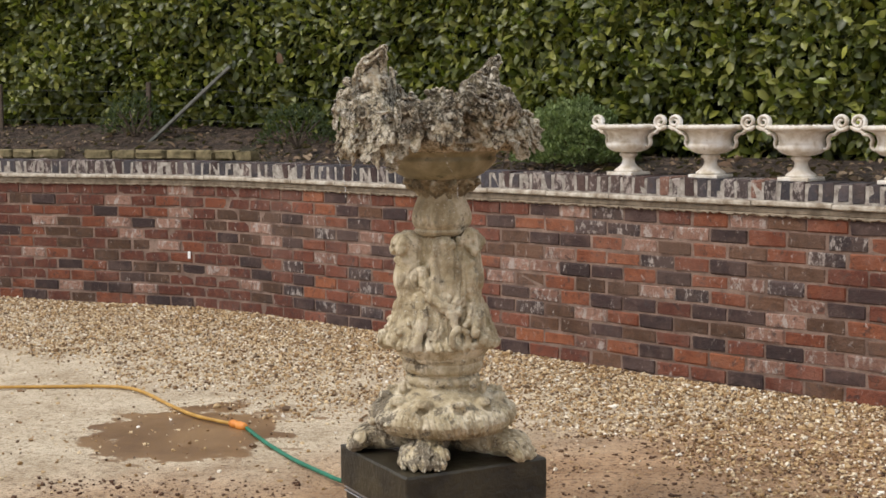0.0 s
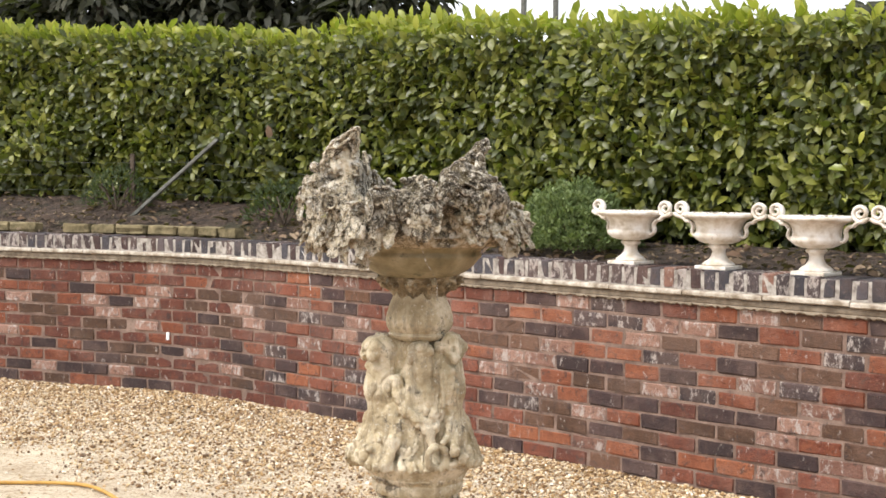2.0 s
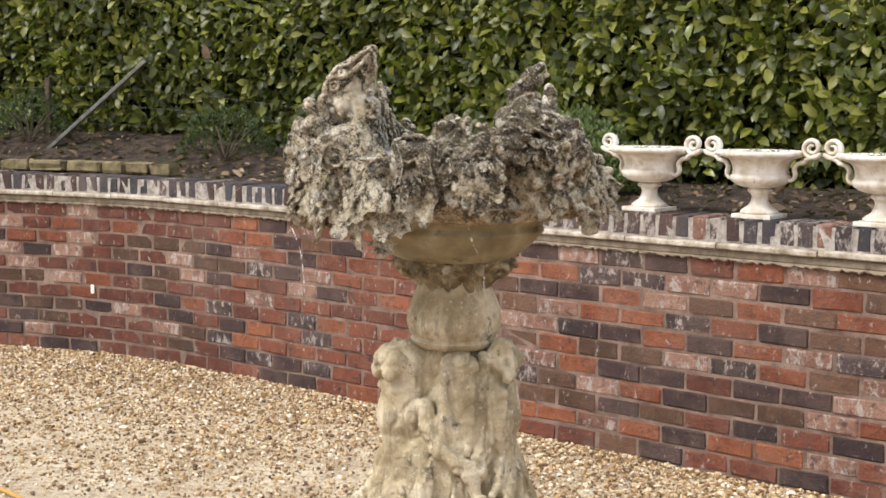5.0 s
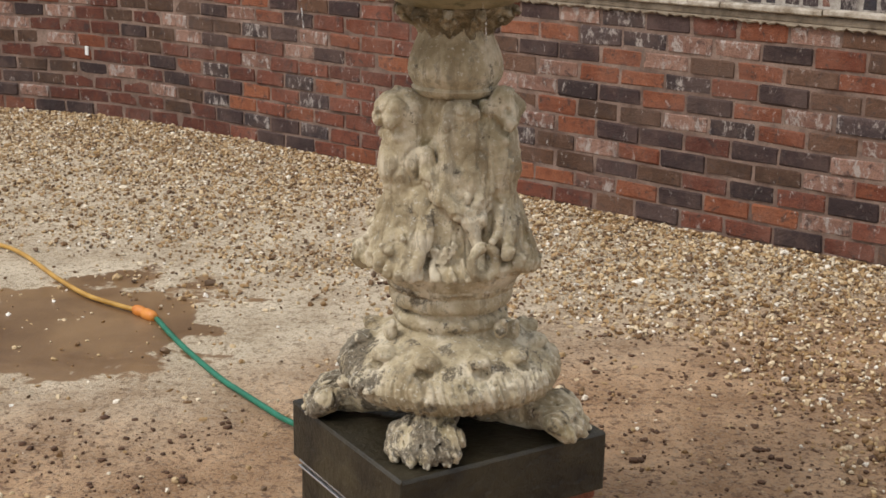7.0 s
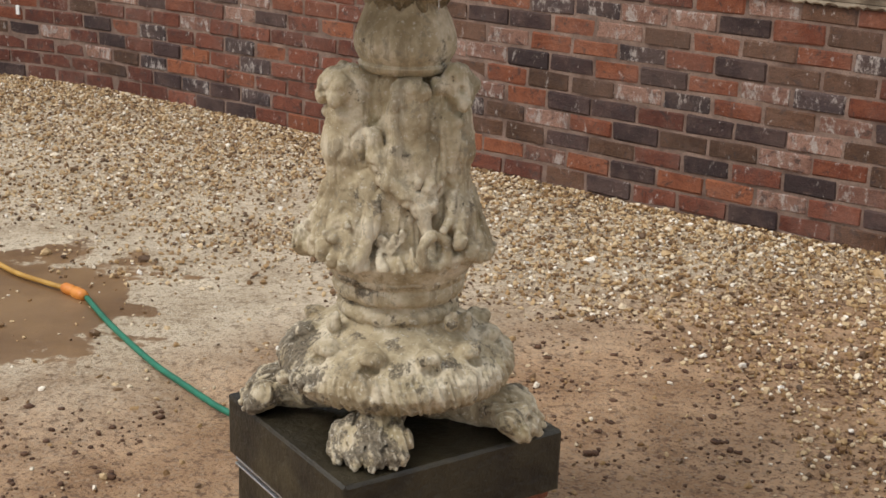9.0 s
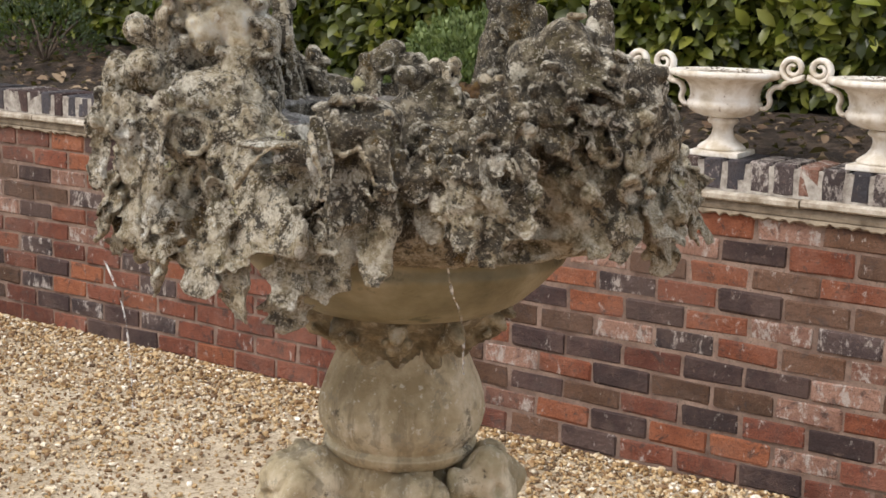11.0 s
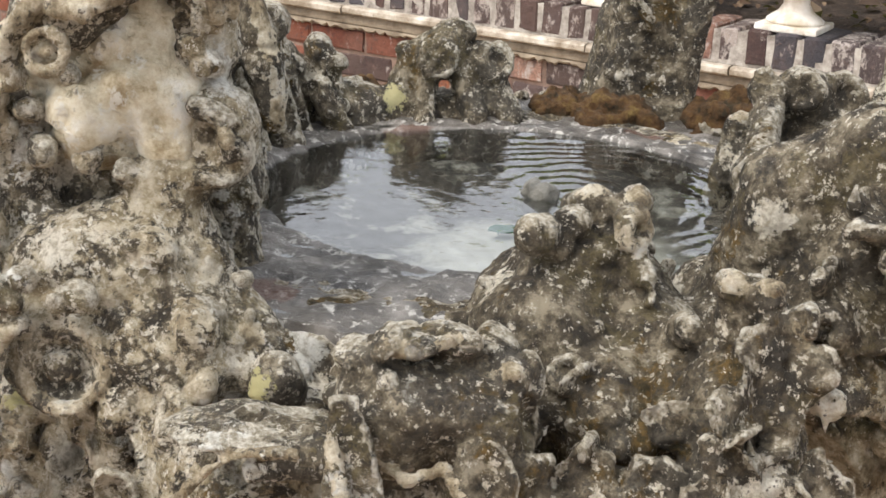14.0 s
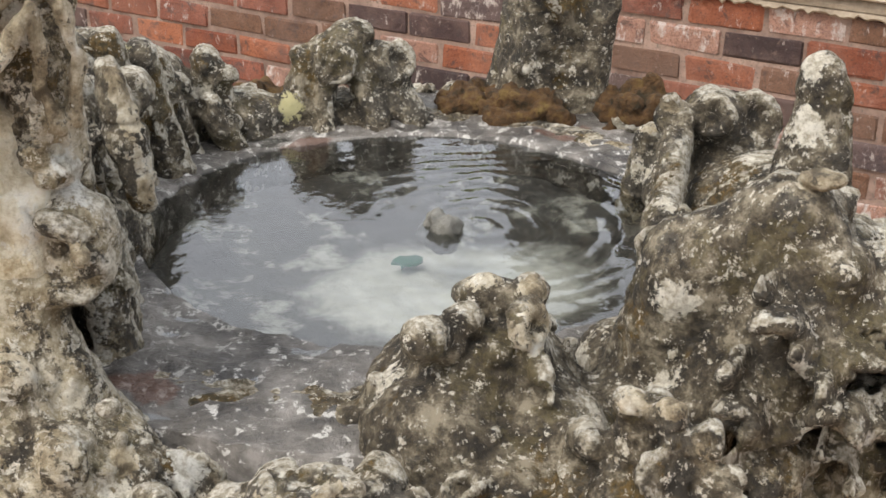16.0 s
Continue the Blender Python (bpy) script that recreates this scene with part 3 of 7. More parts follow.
class Sculpt:
    """A body modelled as a blended distance field on a grid, drawn as one skin."""

    def __init__(self, low, high, step):
        self.o, self.h = np.array(low, np.float64), step
        self.n = np.ceil((np.array(high) - self.o) / step).astype(int) + 1
        self.f = np.full(self.n, 0.5, np.float32)

    def region(self, low, high, pad):
        a = np.clip(np.floor((np.array(low) - pad - self.o) / self.h).astype(int), 0, self.n)
        b = np.clip(np.ceil((np.array(high) + pad - self.o) / self.h).astype(int) + 1, 0, self.n)
        if (b <= a).any():
            return None, None
        g = np.meshgrid(*[self.o[k] + self.h * np.arange(a[k], b[k]) for k in range(3)], indexing="ij", sparse=True)
        return tuple(slice(x, y) for x, y in zip(a, b)), g

    def blend(self, reg, d, k, cut=False):
        f = self.f[reg]
        if cut:
            f, d = -f, d
        m = np.maximum(k - np.abs(f - d), 0) / k
        out = np.minimum(f, d) - m * m * k * 0.25
        self.f[reg] = -out if cut else out

    def ball(self, c, r, turn=None, k=0.012, cut=False):
        r = np.array(r if np.ndim(r) else (r, r, r), float)
        c = np.array(c, float)
        reg, g = self.region(c - r.max(), c + r.max(), k + 0.02)
        if reg is None:
            return
        p = [x - v for x, v in zip(g, c)]
        if turn is not None:
            m = np.array(turn.transposed())
            p = [m[n, 0] * p[0] + m[n, 1] * p[1] + m[n, 2] * p[2] for n in range(3)]
        k0 = np.sqrt(sum((x / v) ** 2 for x, v in zip(p, r)))
        k1 = np.sqrt(sum((x / v**2) ** 2 for x, v in zip(p, r))) + 1e-9
        self.blend(reg, k0 * (k0 - 1) / k1, k, cut)

    def rod(self, a, b, ra, rb, k=0.012, cut=False):
        a, b = np.array(a, float), np.array(b, float)
        m = max(ra, rb)
        reg, g = self.region(np.minimum(a, b) - m, np.maximum(a, b) + m, k + 0.02)
        if reg is None:
            return
        d = b - a
        p = [x - v for x, v in zip(g, a)]
        t = np.clip(sum(x * v for x, v in zip(p, d)) / (d @ d), 0, 1)
        far = np.sqrt(sum((x - t * v) ** 2 for x, v in zip(p, d)))
        self.blend(reg, far - (ra + t * (rb - ra)), k, cut)

    def ring(self, c, axis, big, small, k=0.006):
        c, ax = np.array(c, float), np.array(Vector(axis).normalized())
        reg, g = self.region(c - big - small, c + big + small, k + 0.015)
        if reg is None:
            return
        p = [x - v for x, v in zip(g, c)]
        up = sum(x * v for x, v in zip(p, ax))
        flat = np.sqrt(np.maximum(sum(x * x for x in p) - up * up, 0))
        self.blend(reg, np.sqrt((flat - big) ** 2 + up * up) - small, k)

    def leaf(self, c, side, nrm, down, w, l, th, curl, cup, lobes, phase, k=0.002):
        """A thin curved leaf with a lobed edge: its root at c, growing along down, facing nrm."""
        ax = [np.array(Vector(v).normalized()) for v in (side, nrm, down)]
        c = np.array(c, float)
        tip = c + ax[2] * l
        reg, g = self.region(np.minimum(c, tip) - w - 0.3 * l, np.maximum(c, tip) + w + 0.3 * l, k)
        if reg is None:
            return
        p = [x - v for x, v in zip(g, c)]
        u, n, v = [sum(x * m for x, m in zip(p, a)) for a in ax]
        t = np.clip(v / l, 0, 1)
        wide = w * (0.45 + 0.95 * np.sin(math.pi * (0.12 + 0.86 * t)) * 0.75) * (1 + 0.22 * np.sin(lobes * 2 * math.pi * t + phase))
        e = u / w
        bend = curl * l * t * t + cup * w * 0.55 * e * e + 0.16 * w * np.sin(9 * t + 2.6 * e + phase) * np.abs(e)
        d = np.maximum(np.abs(n - bend) - th * (1 - 0.35 * t), np.abs(u) - wide)
        d = np.maximum(d, np.maximum(-v, v - l)) * 0.72
        self.blend(reg, d.astype(np.float32), k)

    def turned(self, cx, cy, rows, k=0.01):
        """A solid of revolution by rows of height and radius."""
        z = np.array([r[0] for r in rows], float)
        q = np.array([r[1] for r in rows], float)
        m = q.max()
        reg, g = self.region((cx - m, cy - m, z[0]), (cx + m, cy + m, z[-1]), k + 0.02)
        flat = np.sqrt((g[0] - cx) ** 2 + (g[1] - cy) ** 2)
        d = (flat - np.interp(g[2], z, q)) * 0.8
        d = np.maximum(d, np.maximum(z[0] - g[2], g[2] - z[-1]))
        self.blend(reg, d, k)

    def bulge(self, at, r):
        """How far the skin stands proud of its surroundings within r cells: above nought on edges and tips."""
        f = np.clip(self.f, -r * self.h, r * self.h).astype(np.float32)
        for ax in range(3):
            c = np.cumsum(f, axis=ax, dtype=np.float64).astype(np.float32)
            n = f.shape[ax]
            hi, lo = np.minimum(np.arange(n) + r, n - 1), np.maximum(np.arange(n) - r, 0)
            f = (np.take(c, hi, ax) - np.take(c, lo, ax)) / (hi - lo).reshape([-1 if k == ax else 1 for k in range(3)])
        cell = np.clip(np.round((at - self.o) / self.h).astype(int), 0, self.n - 1)
        cell = tuple(cell.T)
        return (f[cell] - self.f[cell]) / (r * self.h)

    def skin(self, name, material, change=None):
        f = self.f
        f[0], f[-1], f[:, 0], f[:, -1], f[:, :, 0], f[:, :, -1] = (0.05,) * 6
        s = f < 0
        n = np.array(f.shape) - 1
        low = np.ones(n, bool)
        high = np.zeros(n, bool)
        offs = [(x, y, z) for x in (0, 1) for y in (0, 1) for z in (0, 1)]
        for x, y, z in offs:
            v = s[x : x + n[0], y : y + n[1], z : z + n[2]]
            low &= v
            high |= v
        mixed = high & ~low
        at = np.argwhere(mixed)
        index = np.full(n, -1, np.int64)
        index[mixed] = np.arange(len(at))
        val = {o: f[at[:, 0] + o[0], at[:, 1] + o[1], at[:, 2] + o[2]].astype(np.float64) for o in offs}
        total, count = np.zeros((len(at), 3)), np.zeros(len(at))
        for o in offs:
            for ax in range(3):
                if o[ax] == 0:
                    e = tuple(1 if j == ax else o[j] for j in range(3))
                    a, b = val[o], val[e]
                    cross = (a < 0) != (b < 0)
                    t = np.where(cross, a / np.where(cross, a - b, 1), 0)
                    p = np.tile(np.array(o, float), (len(at), 1))
                    p[:, ax] = t
                    total += p * cross[:, None]
                    count += cross
        verts = self.o + self.h * (at + total / count[:, None])
        faces = []
        for ax in range(3):
            u, w = (ax + 1) % 3, (ax + 2) % 3
            a = [slice(1, -1)] * 3
            b = [slice(1, -1)] * 3
            a[ax], b[ax] = slice(0, -1), slice(1, None)
            sa, sb = s[tuple(a)], s[tuple(b)]
            e = np.argwhere(sa != sb)
            first = np.array([1, 1, 1])
            first[ax] = 0
            inside = sa[tuple(e.T)]
            e = e + first
            quad = []
            for du, dw in ((0, 0), (-1, 0), (-1, -1), (0, -1)):
                c = e.copy()
                c[:, u] += du
                c[:, w] += dw
                quad.append(index[tuple(c.T)])
            quad = np.stack(quad, 1)
            quad[~inside] = quad[~inside][:, ::-1]
            faces.append(quad)
        faces = np.concatenate(faces)
        faces = faces[(faces >= 0).all(1)]
        if change is not None:
            nor = np.zeros_like(verts)
            d1, d2 = verts[faces[:, 2]] - verts[faces[:, 0]], verts[faces[:, 3]] - verts[faces[:, 1]]
            fn = np.cross(d1, d2)
            for j in range(4):
                np.add.at(nor, faces[:, j], fn)
            nor /= np.linalg.norm(nor, axis=1, keepdims=True) + 1e-12
            verts = verts + nor * change(verts, nor)[:, None]
        return mesh_of(name, verts, faces, material)


def leaf_mesh(name, rows, length, width, material, fold=0.25, droop=0.15):
    """Many leaves in one mesh. rows: place, way along the leaf, its upper side, size."""
    at, way, up, size = rows
    way = way / np.linalg.norm(way, axis=1, keepdims=True)
    side = np.cross(way, up)
    side /= np.linalg.norm(side, axis=1, keepdims=True) + 1e-9
    up = np.cross(side, way)
    s = size[:, None]
    spine = [at, at + s * length * (0.36 * way + 0.02 * up), at + s * length * (0.72 * way + (0.02 - droop * 0.4) * up), at + s * length * (way - droop * up)]
    cols = [spine[0]]
    for j, wide in ((1, 0.46), (2, 0.48)):
        cols += [spine[j] - s * wide * width * side + s * fold * wide * width * up, spine[j], spine[j] + s * wide * width * side + s * fold * wide * width * up]
    cols.append(spine[3])
    verts = np.stack(cols, 1).reshape(-1, 3)
    base = np.arange(len(at))[:, None] * 8
    tri = np.array([[0, 2, 1], [0, 3, 2], [1, 2, 5], [1, 5, 4], [2, 3, 6], [2, 6, 5], [4, 5, 7], [5, 6, 7]])
    faces = (base[:, :, None] + tri[None]).reshape(-1, 3)
    return mesh_of(name, verts, faces, material)


# ---- the plan of the retaining wall ----
# Places along the wall are metres to the right from a joint near its nearer end; off is metres behind its face.
COURSE, BRICK = 0.085, 0.2275
WALL_A = radians(-37.95)
KNEE = Vector((-2.036, 10.338))
TURN_R, TURN_T = 3.55, 0.70
S_KNEE = -4.28
A_LEFT = radians(-15.6)


def wall(s, off=0.0):
    """The place along the wall's face, and the heading of the wall there."""
    s, off, e1 = float(s), float(off), S_KNEE + TURN_T
    span = TURN_R * (A_LEFT - WALL_A)
    start = KNEE + TURN_T * Vector((math.cos(WALL_A), math.sin(WALL_A)))
    if s >= e1:
        a = WALL_A
        p = start + (s - e1) * Vector((math.cos(a), math.sin(a)))
    else:
        q = min(e1 - s, span)
        a = WALL_A + q / TURN_R
        n0 = Vector((-math.sin(WALL_A), math.cos(WALL_A)))
        n1 = Vector((-math.sin(a), math.cos(a)))
        p = start - TURN_R * n0 + TURN_R * n1
        if e1 - s > span:
            p -= (e1 - s - span) * Vector((math.cos(a), math.sin(a)))
    n = Vector((-math.sin(a), math.cos(a)))
    return p + off * n, a


S_LEFT, S_RIGHT = -10.2, 3.4
Z_TOP = 11 * COURSE + 0.004


def ribbon(name, profile, material, s0, s1, step, parent=None, label="", kind="", wave=None):
    """A strip along the wall with a closed section of rows of off and height."""
    count = int((s1 - s0) / step)
    bm = bmesh.new()
    rings = []
    for i in range(count + 1):
        s = s0 + (s1 - s0) * i / count
        ring = []
        for j, (o, z) in enumerate(profile):
            dz = wave(s, j) if wave else 0.0
            p, _ = wall(s, o)
            ring.append(bm.verts.new((p.x, p.y, z + dz)))
        rings.append(ring)
    m = len(profile)
    for lo, hi in zip(rings, rings[1:]):
        for k in range(m):
            bm.faces.new((lo[k], hi[k], hi[(k + 1) % m], lo[(k + 1) % m]))
    bm.faces.new(rings[0]), bm.faces.new(rings[-1][::-1])
    bmesh.ops.recalc_face_normals(bm, faces=bm.faces[:])
    return part(name, bm, material, parent, label)


# ---- ground and garden bed ----
def ground():
    near = np.stack(np.meshgrid(np.linspace(-7, 5, 170), np.linspace(-1.5, 12.5, 200), indexing="ij"), -1).reshape(-1, 2)
    z = 0.012 * fbm(np.c_[near, np.zeros(len(near))], 0.9, 3, 3) + 0.004 * fbm(np.c_[near, np.zeros(len(near))], 7, 2, 9)
    edge = np.minimum.reduce([near[:, 0] + 7, 5 - near[:, 0], near[:, 1] + 1.5, 12.5 - near[:, 1]])
    z *= np.clip(edge / 0.8, 0, 1)
    verts = np.c_[near, z]
    i, j = np.meshgrid(np.arange(169), np.arange(199), indexing="ij")
    a = (i * 200 + j).ravel()
    faces = np.stack([a, a + 200, a + 201, a + 1], 1)
    far = np.array([(-7, -1.5), (5, -1.5), (5, 12.5), (-7, 12.5), (-400, -400), (400, -400), (400, 400), (-400, 400)], float)
    n = len(verts)
    verts = np.r_[verts, np.c_[far, np.zeros(8)]]
    skirt = np.array([(4, 5, 1, 0), (5, 6, 2, 1), (6, 7, 3, 2), (7, 4, 0, 3)]) + n
    ob = new("ground", mesh_of("ground", verts, np.r_[faces, skirt], GROUND))
    return tagged(ob, "pale compacted sand and gravel yard, damp and brown in places", "ground", kind="structure")


yard = ground()


def bed_height(s, off, rough=True):
    t = min(max((off - 0.22) / 0.9, 0), 1)
    left = min(max((-3.0 - s) / 2.0, 0), 1)
    return 1.085 + (0.09 + 0.22 * left) * t


def garden_bed():
    offs = [0.20, 0.26, 0.32, 0.4, 0.5, 0.6, 0.7, 0.8, 0.9, 1.0, 1.15, 1.3, 1.6, 2.2, 3.5, 6, 12, 30, 90]
    ss = np.linspace(S_LEFT - 1, S_RIGHT + 1, 190)
    pts = []
    for s in ss:
        for o in offs:
            p, _ = wall(s, o)
            pts.append((p.x, p.y, bed_height(s, o)))
    pts = np.array(pts)
    pts[:, 2] += 0.018 * fbm(pts, 5, 4, 21) * (np.tile(offs, len(ss)) < 5)
    m = len(offs)
    i, j = np.meshgrid(np.arange(len(ss) - 1), np.arange(m - 1), indexing="ij")
    a = (i * m + j).ravel()
    ob = new("garden_bed", mesh_of("garden_bed", pts, np.stack([a, a + m, a + m + 1, a + 1], 1), SOIL))
    return tagged(ob, "raised bed of dark crumbly soil behind the wall", "soil", kind="structure")


garden_bed()


# ---- the brick wall ----
def unit_mesh(name, sx, sy, sz, material, rnd):
    bm = box(sx + rnd.uniform(-0.011, 0.005), sy, sz + rnd.uniform(-0.006, 0.003), bevel=0.0065, seg=1, jitter=0.0075, rnd=rnd)
    me = bpy.data.meshes.new(name)
    bm.to_mesh(me)
    bm.free()
    me.materials.append(material)
    return me


# Rows of bricks from the top course down, left to right, from brick FIRST on: r red, o orange, b brown, d dark, s dark with lime, p pale.
FIRST = -28
ROWS = (
    "rrrrrrrprrrrrodproborrdpsdropbod",
    "rbdrrprororrrrodbdrrrdoossppdobs",
    "roordooprbbbdpodrorrrbddopboboso",
    "rrpbopdprbrpbbsdpoorbbbpoosodbbr",
    "dobbrprrrdbpdorpdroooppddodopsod",
    "rorbrbbporbrrrprrrrrrpbobbpsobpd",
    "rporbrrorrdosrrsorrrrdpoddrddpbo",
    "rrrdodbbdprdrdorsrrrrdsbpodbbpob",
    "rroordbrrrpbsororrrrrrbbdbrdrdpp",
    "bodpddprrrrbrdsdsrrrrboopodooprd",
    "odrbooddrrrrrrddrorrrdrrbdrrdrbr",
    "orrrbrrrrrrrrorrrrrrrorrrrrrrrrr",
)


def brick_wall():
    rnd = random.Random(4)
    top = tagged(new("wall_north", None), "curved retaining wall of old red and dark bricks", "wall", kind="structure")
    core = ribbon("wall_core", [(0.0048, -0.25), (0.0048, Z_TOP), (0.20, Z_TOP), (0.20, -0.25)], MORTAR, S_LEFT, S_RIGHT, 0.12, top, "recessed grey-brown mortar")
    kinds = {c: [unit_mesh("brick", BRICK - 0.009, 0.05, COURSE - 0.0085, m, rnd) for _ in range(9)] for c, m in BRICKS.items()}
    rest = {c: bmesh.new() for c in "robdsp"}
    first, last = int(S_LEFT / BRICK), int(S_RIGHT / BRICK) - 1
    for row in range(14):
        z = Z_TOP - 0.004 - (row + 0.5) * COURSE
        text = ROWS[row] if row < len(ROWS) else ""
        for n in range(first, last):
            s = (n + 0.5 + (0.5 if row % 2 == 0 else 0.0)) * BRICK
            k = n - FIRST
            c = text[k] if 0 <= k < len(text) else "."
            if c == ".":
                c = rnd.choice("rrrrrrrrroobbbddspp")
            p, a = wall(s, 0.025 + rnd.uniform(-0.0030, 0.0020))
            m = Matrix.Translation((p.x, p.y, z)) @ Matrix.Rotation(a + rnd.uniform(-0.008, 0.008), 4, "Z") @ Matrix.Rotation(rnd.uniform(-0.008, 0.008), 4, "Y")
            me = rnd.choice(kinds[c])
            if -3.4 < s < 2.3 and row < 12:
                ob = new("brick", me)
                ob.parent = top
                ob.matrix_basis = m
            else:
                count = len(rest[c].verts)
                rest[c].from_mesh(me)
                rest[c].verts.ensure_lookup_table()
                bmesh.ops.transform(rest[c], matrix=m, verts=rest[c].verts[count:])
    for c, bm in rest.items():
        tagged(part("brickwork", bm, BRICKS[c], top), kind="stuff")
    return top


def string_course(top):
    """The pale moulding under the coping, with ragged mortar squeezed out below it."""
    bot = Z_TOP
    prof = [(0.03, bot + 0.038), (-0.030, bot + 0.041), (-0.038, bot + 0.047), (-0.038, bot + 0.061), (-0.032, bot + 0.067), (0.03, bot + 0.073)]
    lower = [(0.03, bot), (-0.006, bot + 0.003), (-0.013, bot + 0.010), (-0.015, bot + 0.022), (-0.012, bot + 0.030), (-0.006, bot + 0.037), (0.03, bot + 0.037)]
    ribbon("lower_moulding", lower, TAN, S_LEFT, S_RIGHT, 0.12, top, "tan roll under the pale band")
    s, n = S_LEFT, 0
    rnd = random.Random(8)
    while s < S_RIGHT:
        e = s + 0.455
        lift = rnd.uniform(-0.002, 0.002)
        ribbon("moulding_tile", [(o + lift, z + lift) for o, z in prof], MOULDING, s + 0.003, e - 0.003, 0.11, top)
        s, n = e, n + 1

    def drip(s, j):
        return 0.0 if j in (0, 3) else 0.0045 * math.sin(s * 95 + 2 * math.sin(s * 31)) + 0.003 * math.sin(s * 211)

    ribbon("squeezed_mortar", [(0.03, bot + 0.002), (-0.010, bot - 0.010), (-0.018, bot - 0.004), (-0.016, bot + 0.006)], TAN, S_LEFT, S_RIGHT, 0.012, top, "ragged cream mortar under the moulding", wave=drip)


def coping(top):
    rnd = random.Random(11)
    z0 = Z_TOP + 0.075
    ribbon("coping_mortar", [(-0.0105, z0 - 0.006), (-0.0105, z0 + 0.090), (0.205, z0 + 0.083), (0.205, z0 - 0.006)], LIME, S_LEFT, S_RIGHT, 0.12, top, "pale lime pointing of the coping")
    kinds = {c: [unit_mesh("coping_brick", 0.0705, 0.222, 0.101, BRICKS[c], rnd) for _ in range(6)] for c in "dscpk"}
    s = S_LEFT + 0.05
    while s < S_RIGHT - 0.05:
        c = rnd.choice("kkkkkkkdddssscc") if s < -1.2 or s > 0.4 else rnd.choice("ccccccsspkkd")
        p, a = wall(s, 0.098 + rnd.uniform(-0.003, 0.003))
        ob = new("coping_brick", rnd.choice(kinds[c]))
        ob.parent = top
        ob.matrix_basis = Matrix.Translation((p.x, p.y, z0 + 0.049)) @ Matrix.Rotation(a + rnd.uniform(-0.01, 0.01), 4, "Z")
        s += 0.0815


wall_north = brick_wall()
string_course(wall_north)
coping(wall_north)
Z_COPING = Z_TOP + 0.075 + 0.0985


# ---- the fountain ----
FX, FY = 0.108, 4.965          # axis of the pedestal
BX, BY = 0.110, 4.905          # middle of the basin


def plinth():
    """A wet black slab on a lower block, a steel strip and loose bricks."""
    top = empty("plinth", (0.1, 4.985, 0), "square black stone slab plinth, wet, on a lower block", "plinth")
    ang = radians(33)
    rnd = random.Random(3)
    slab = box(0.545, 0.53, 0.145, (0, 0, 0), 0.007, 2, 0, 0.003, rnd)
    bmesh.ops.transform(slab, matrix=Matrix.Translation((0.1, 4.985, 0.2255)) @ Matrix.Rotation(ang, 4, "Z"), verts=slab.verts)
    under(part("slab", slab, SLATE), top)
    low = box(0.42, 0.30, 0.15, (-0.02, 0.075, 0), 0.01, 2, 0, 0.004, rnd)
    bmesh.ops.transform(low, matrix=Matrix.Translation((0.085, 4.995, 0.074)) @ Matrix.Rotation(ang, 4, "Z"), verts=low.verts)
    under(part("lower_block", low, SLATE), top)
    side = box(0.03, 0.50, 0.14, (-0.245, -0.005, 0), 0.006, 2, 0, 0.004, rnd)
    bmesh.ops.transform(side, matrix=Matrix.Translation((0.1, 4.985, 0.07)) @ Matrix.Rotation(ang, 4, "Z"), verts=side.verts)
    under(part("side_block", side, SLATE), top)
    strip = box(0.022, 0.50, 0.0055, (-0.256, -0.01, 0), 0.001, 1)
    bmesh.ops.transform(strip, matrix=Matrix.Translation((0.1, 4.985, 0.1495)) @ Matrix.Rotation(ang, 4, "Z"), verts=strip.verts)
    under(part("metal_strip", strip, STEEL, None, "bright galvanised strip"), top)
    second = box(0.016, 0.50, 0.005, (-0.262, -0.012, 0), 0.001, 1)
    bmesh.ops.transform(second, matrix=Matrix.Translation((0.1, 4.985, 0.1375)) @ Matrix.Rotation(ang, 4, "Z"), verts=second.verts)
    under(part("metal_strip", second, STEEL, None, "bright galvanised strip"), top)
    return top


plinth()


def loose_brick(x, y, z, turn, mat):
    rnd = random.Random(int(x * 1000))
    bm = box(0.215, 0.102, 0.065, (0, 0, 0), 0.006, 2, 0, 0.004, rnd)
    ob = part("loose_brick", bm, mat)
    ob.matrix_basis = pose(x, y, z, 0, 0, turn)
    return tagged(ob, "broken orange brick packed under the black slab", "brick", "bricks under the plinth")


loose_brick(0.350, 4.975, 0.1185, 42, BRICKS["o"])
loose_brick(0.335, 4.985, 0.0495, 30, BRICKS["b"])


FRONT = radians(-92)


def facing(dx, r, z):
    """A place on a drum of radius r, dx to the right of its front line."""
    a = FRONT + math.asin(max(-1, min(1, dx / r)))
    return (FX + r * math.cos(a), FY + r * math.sin(a), z)


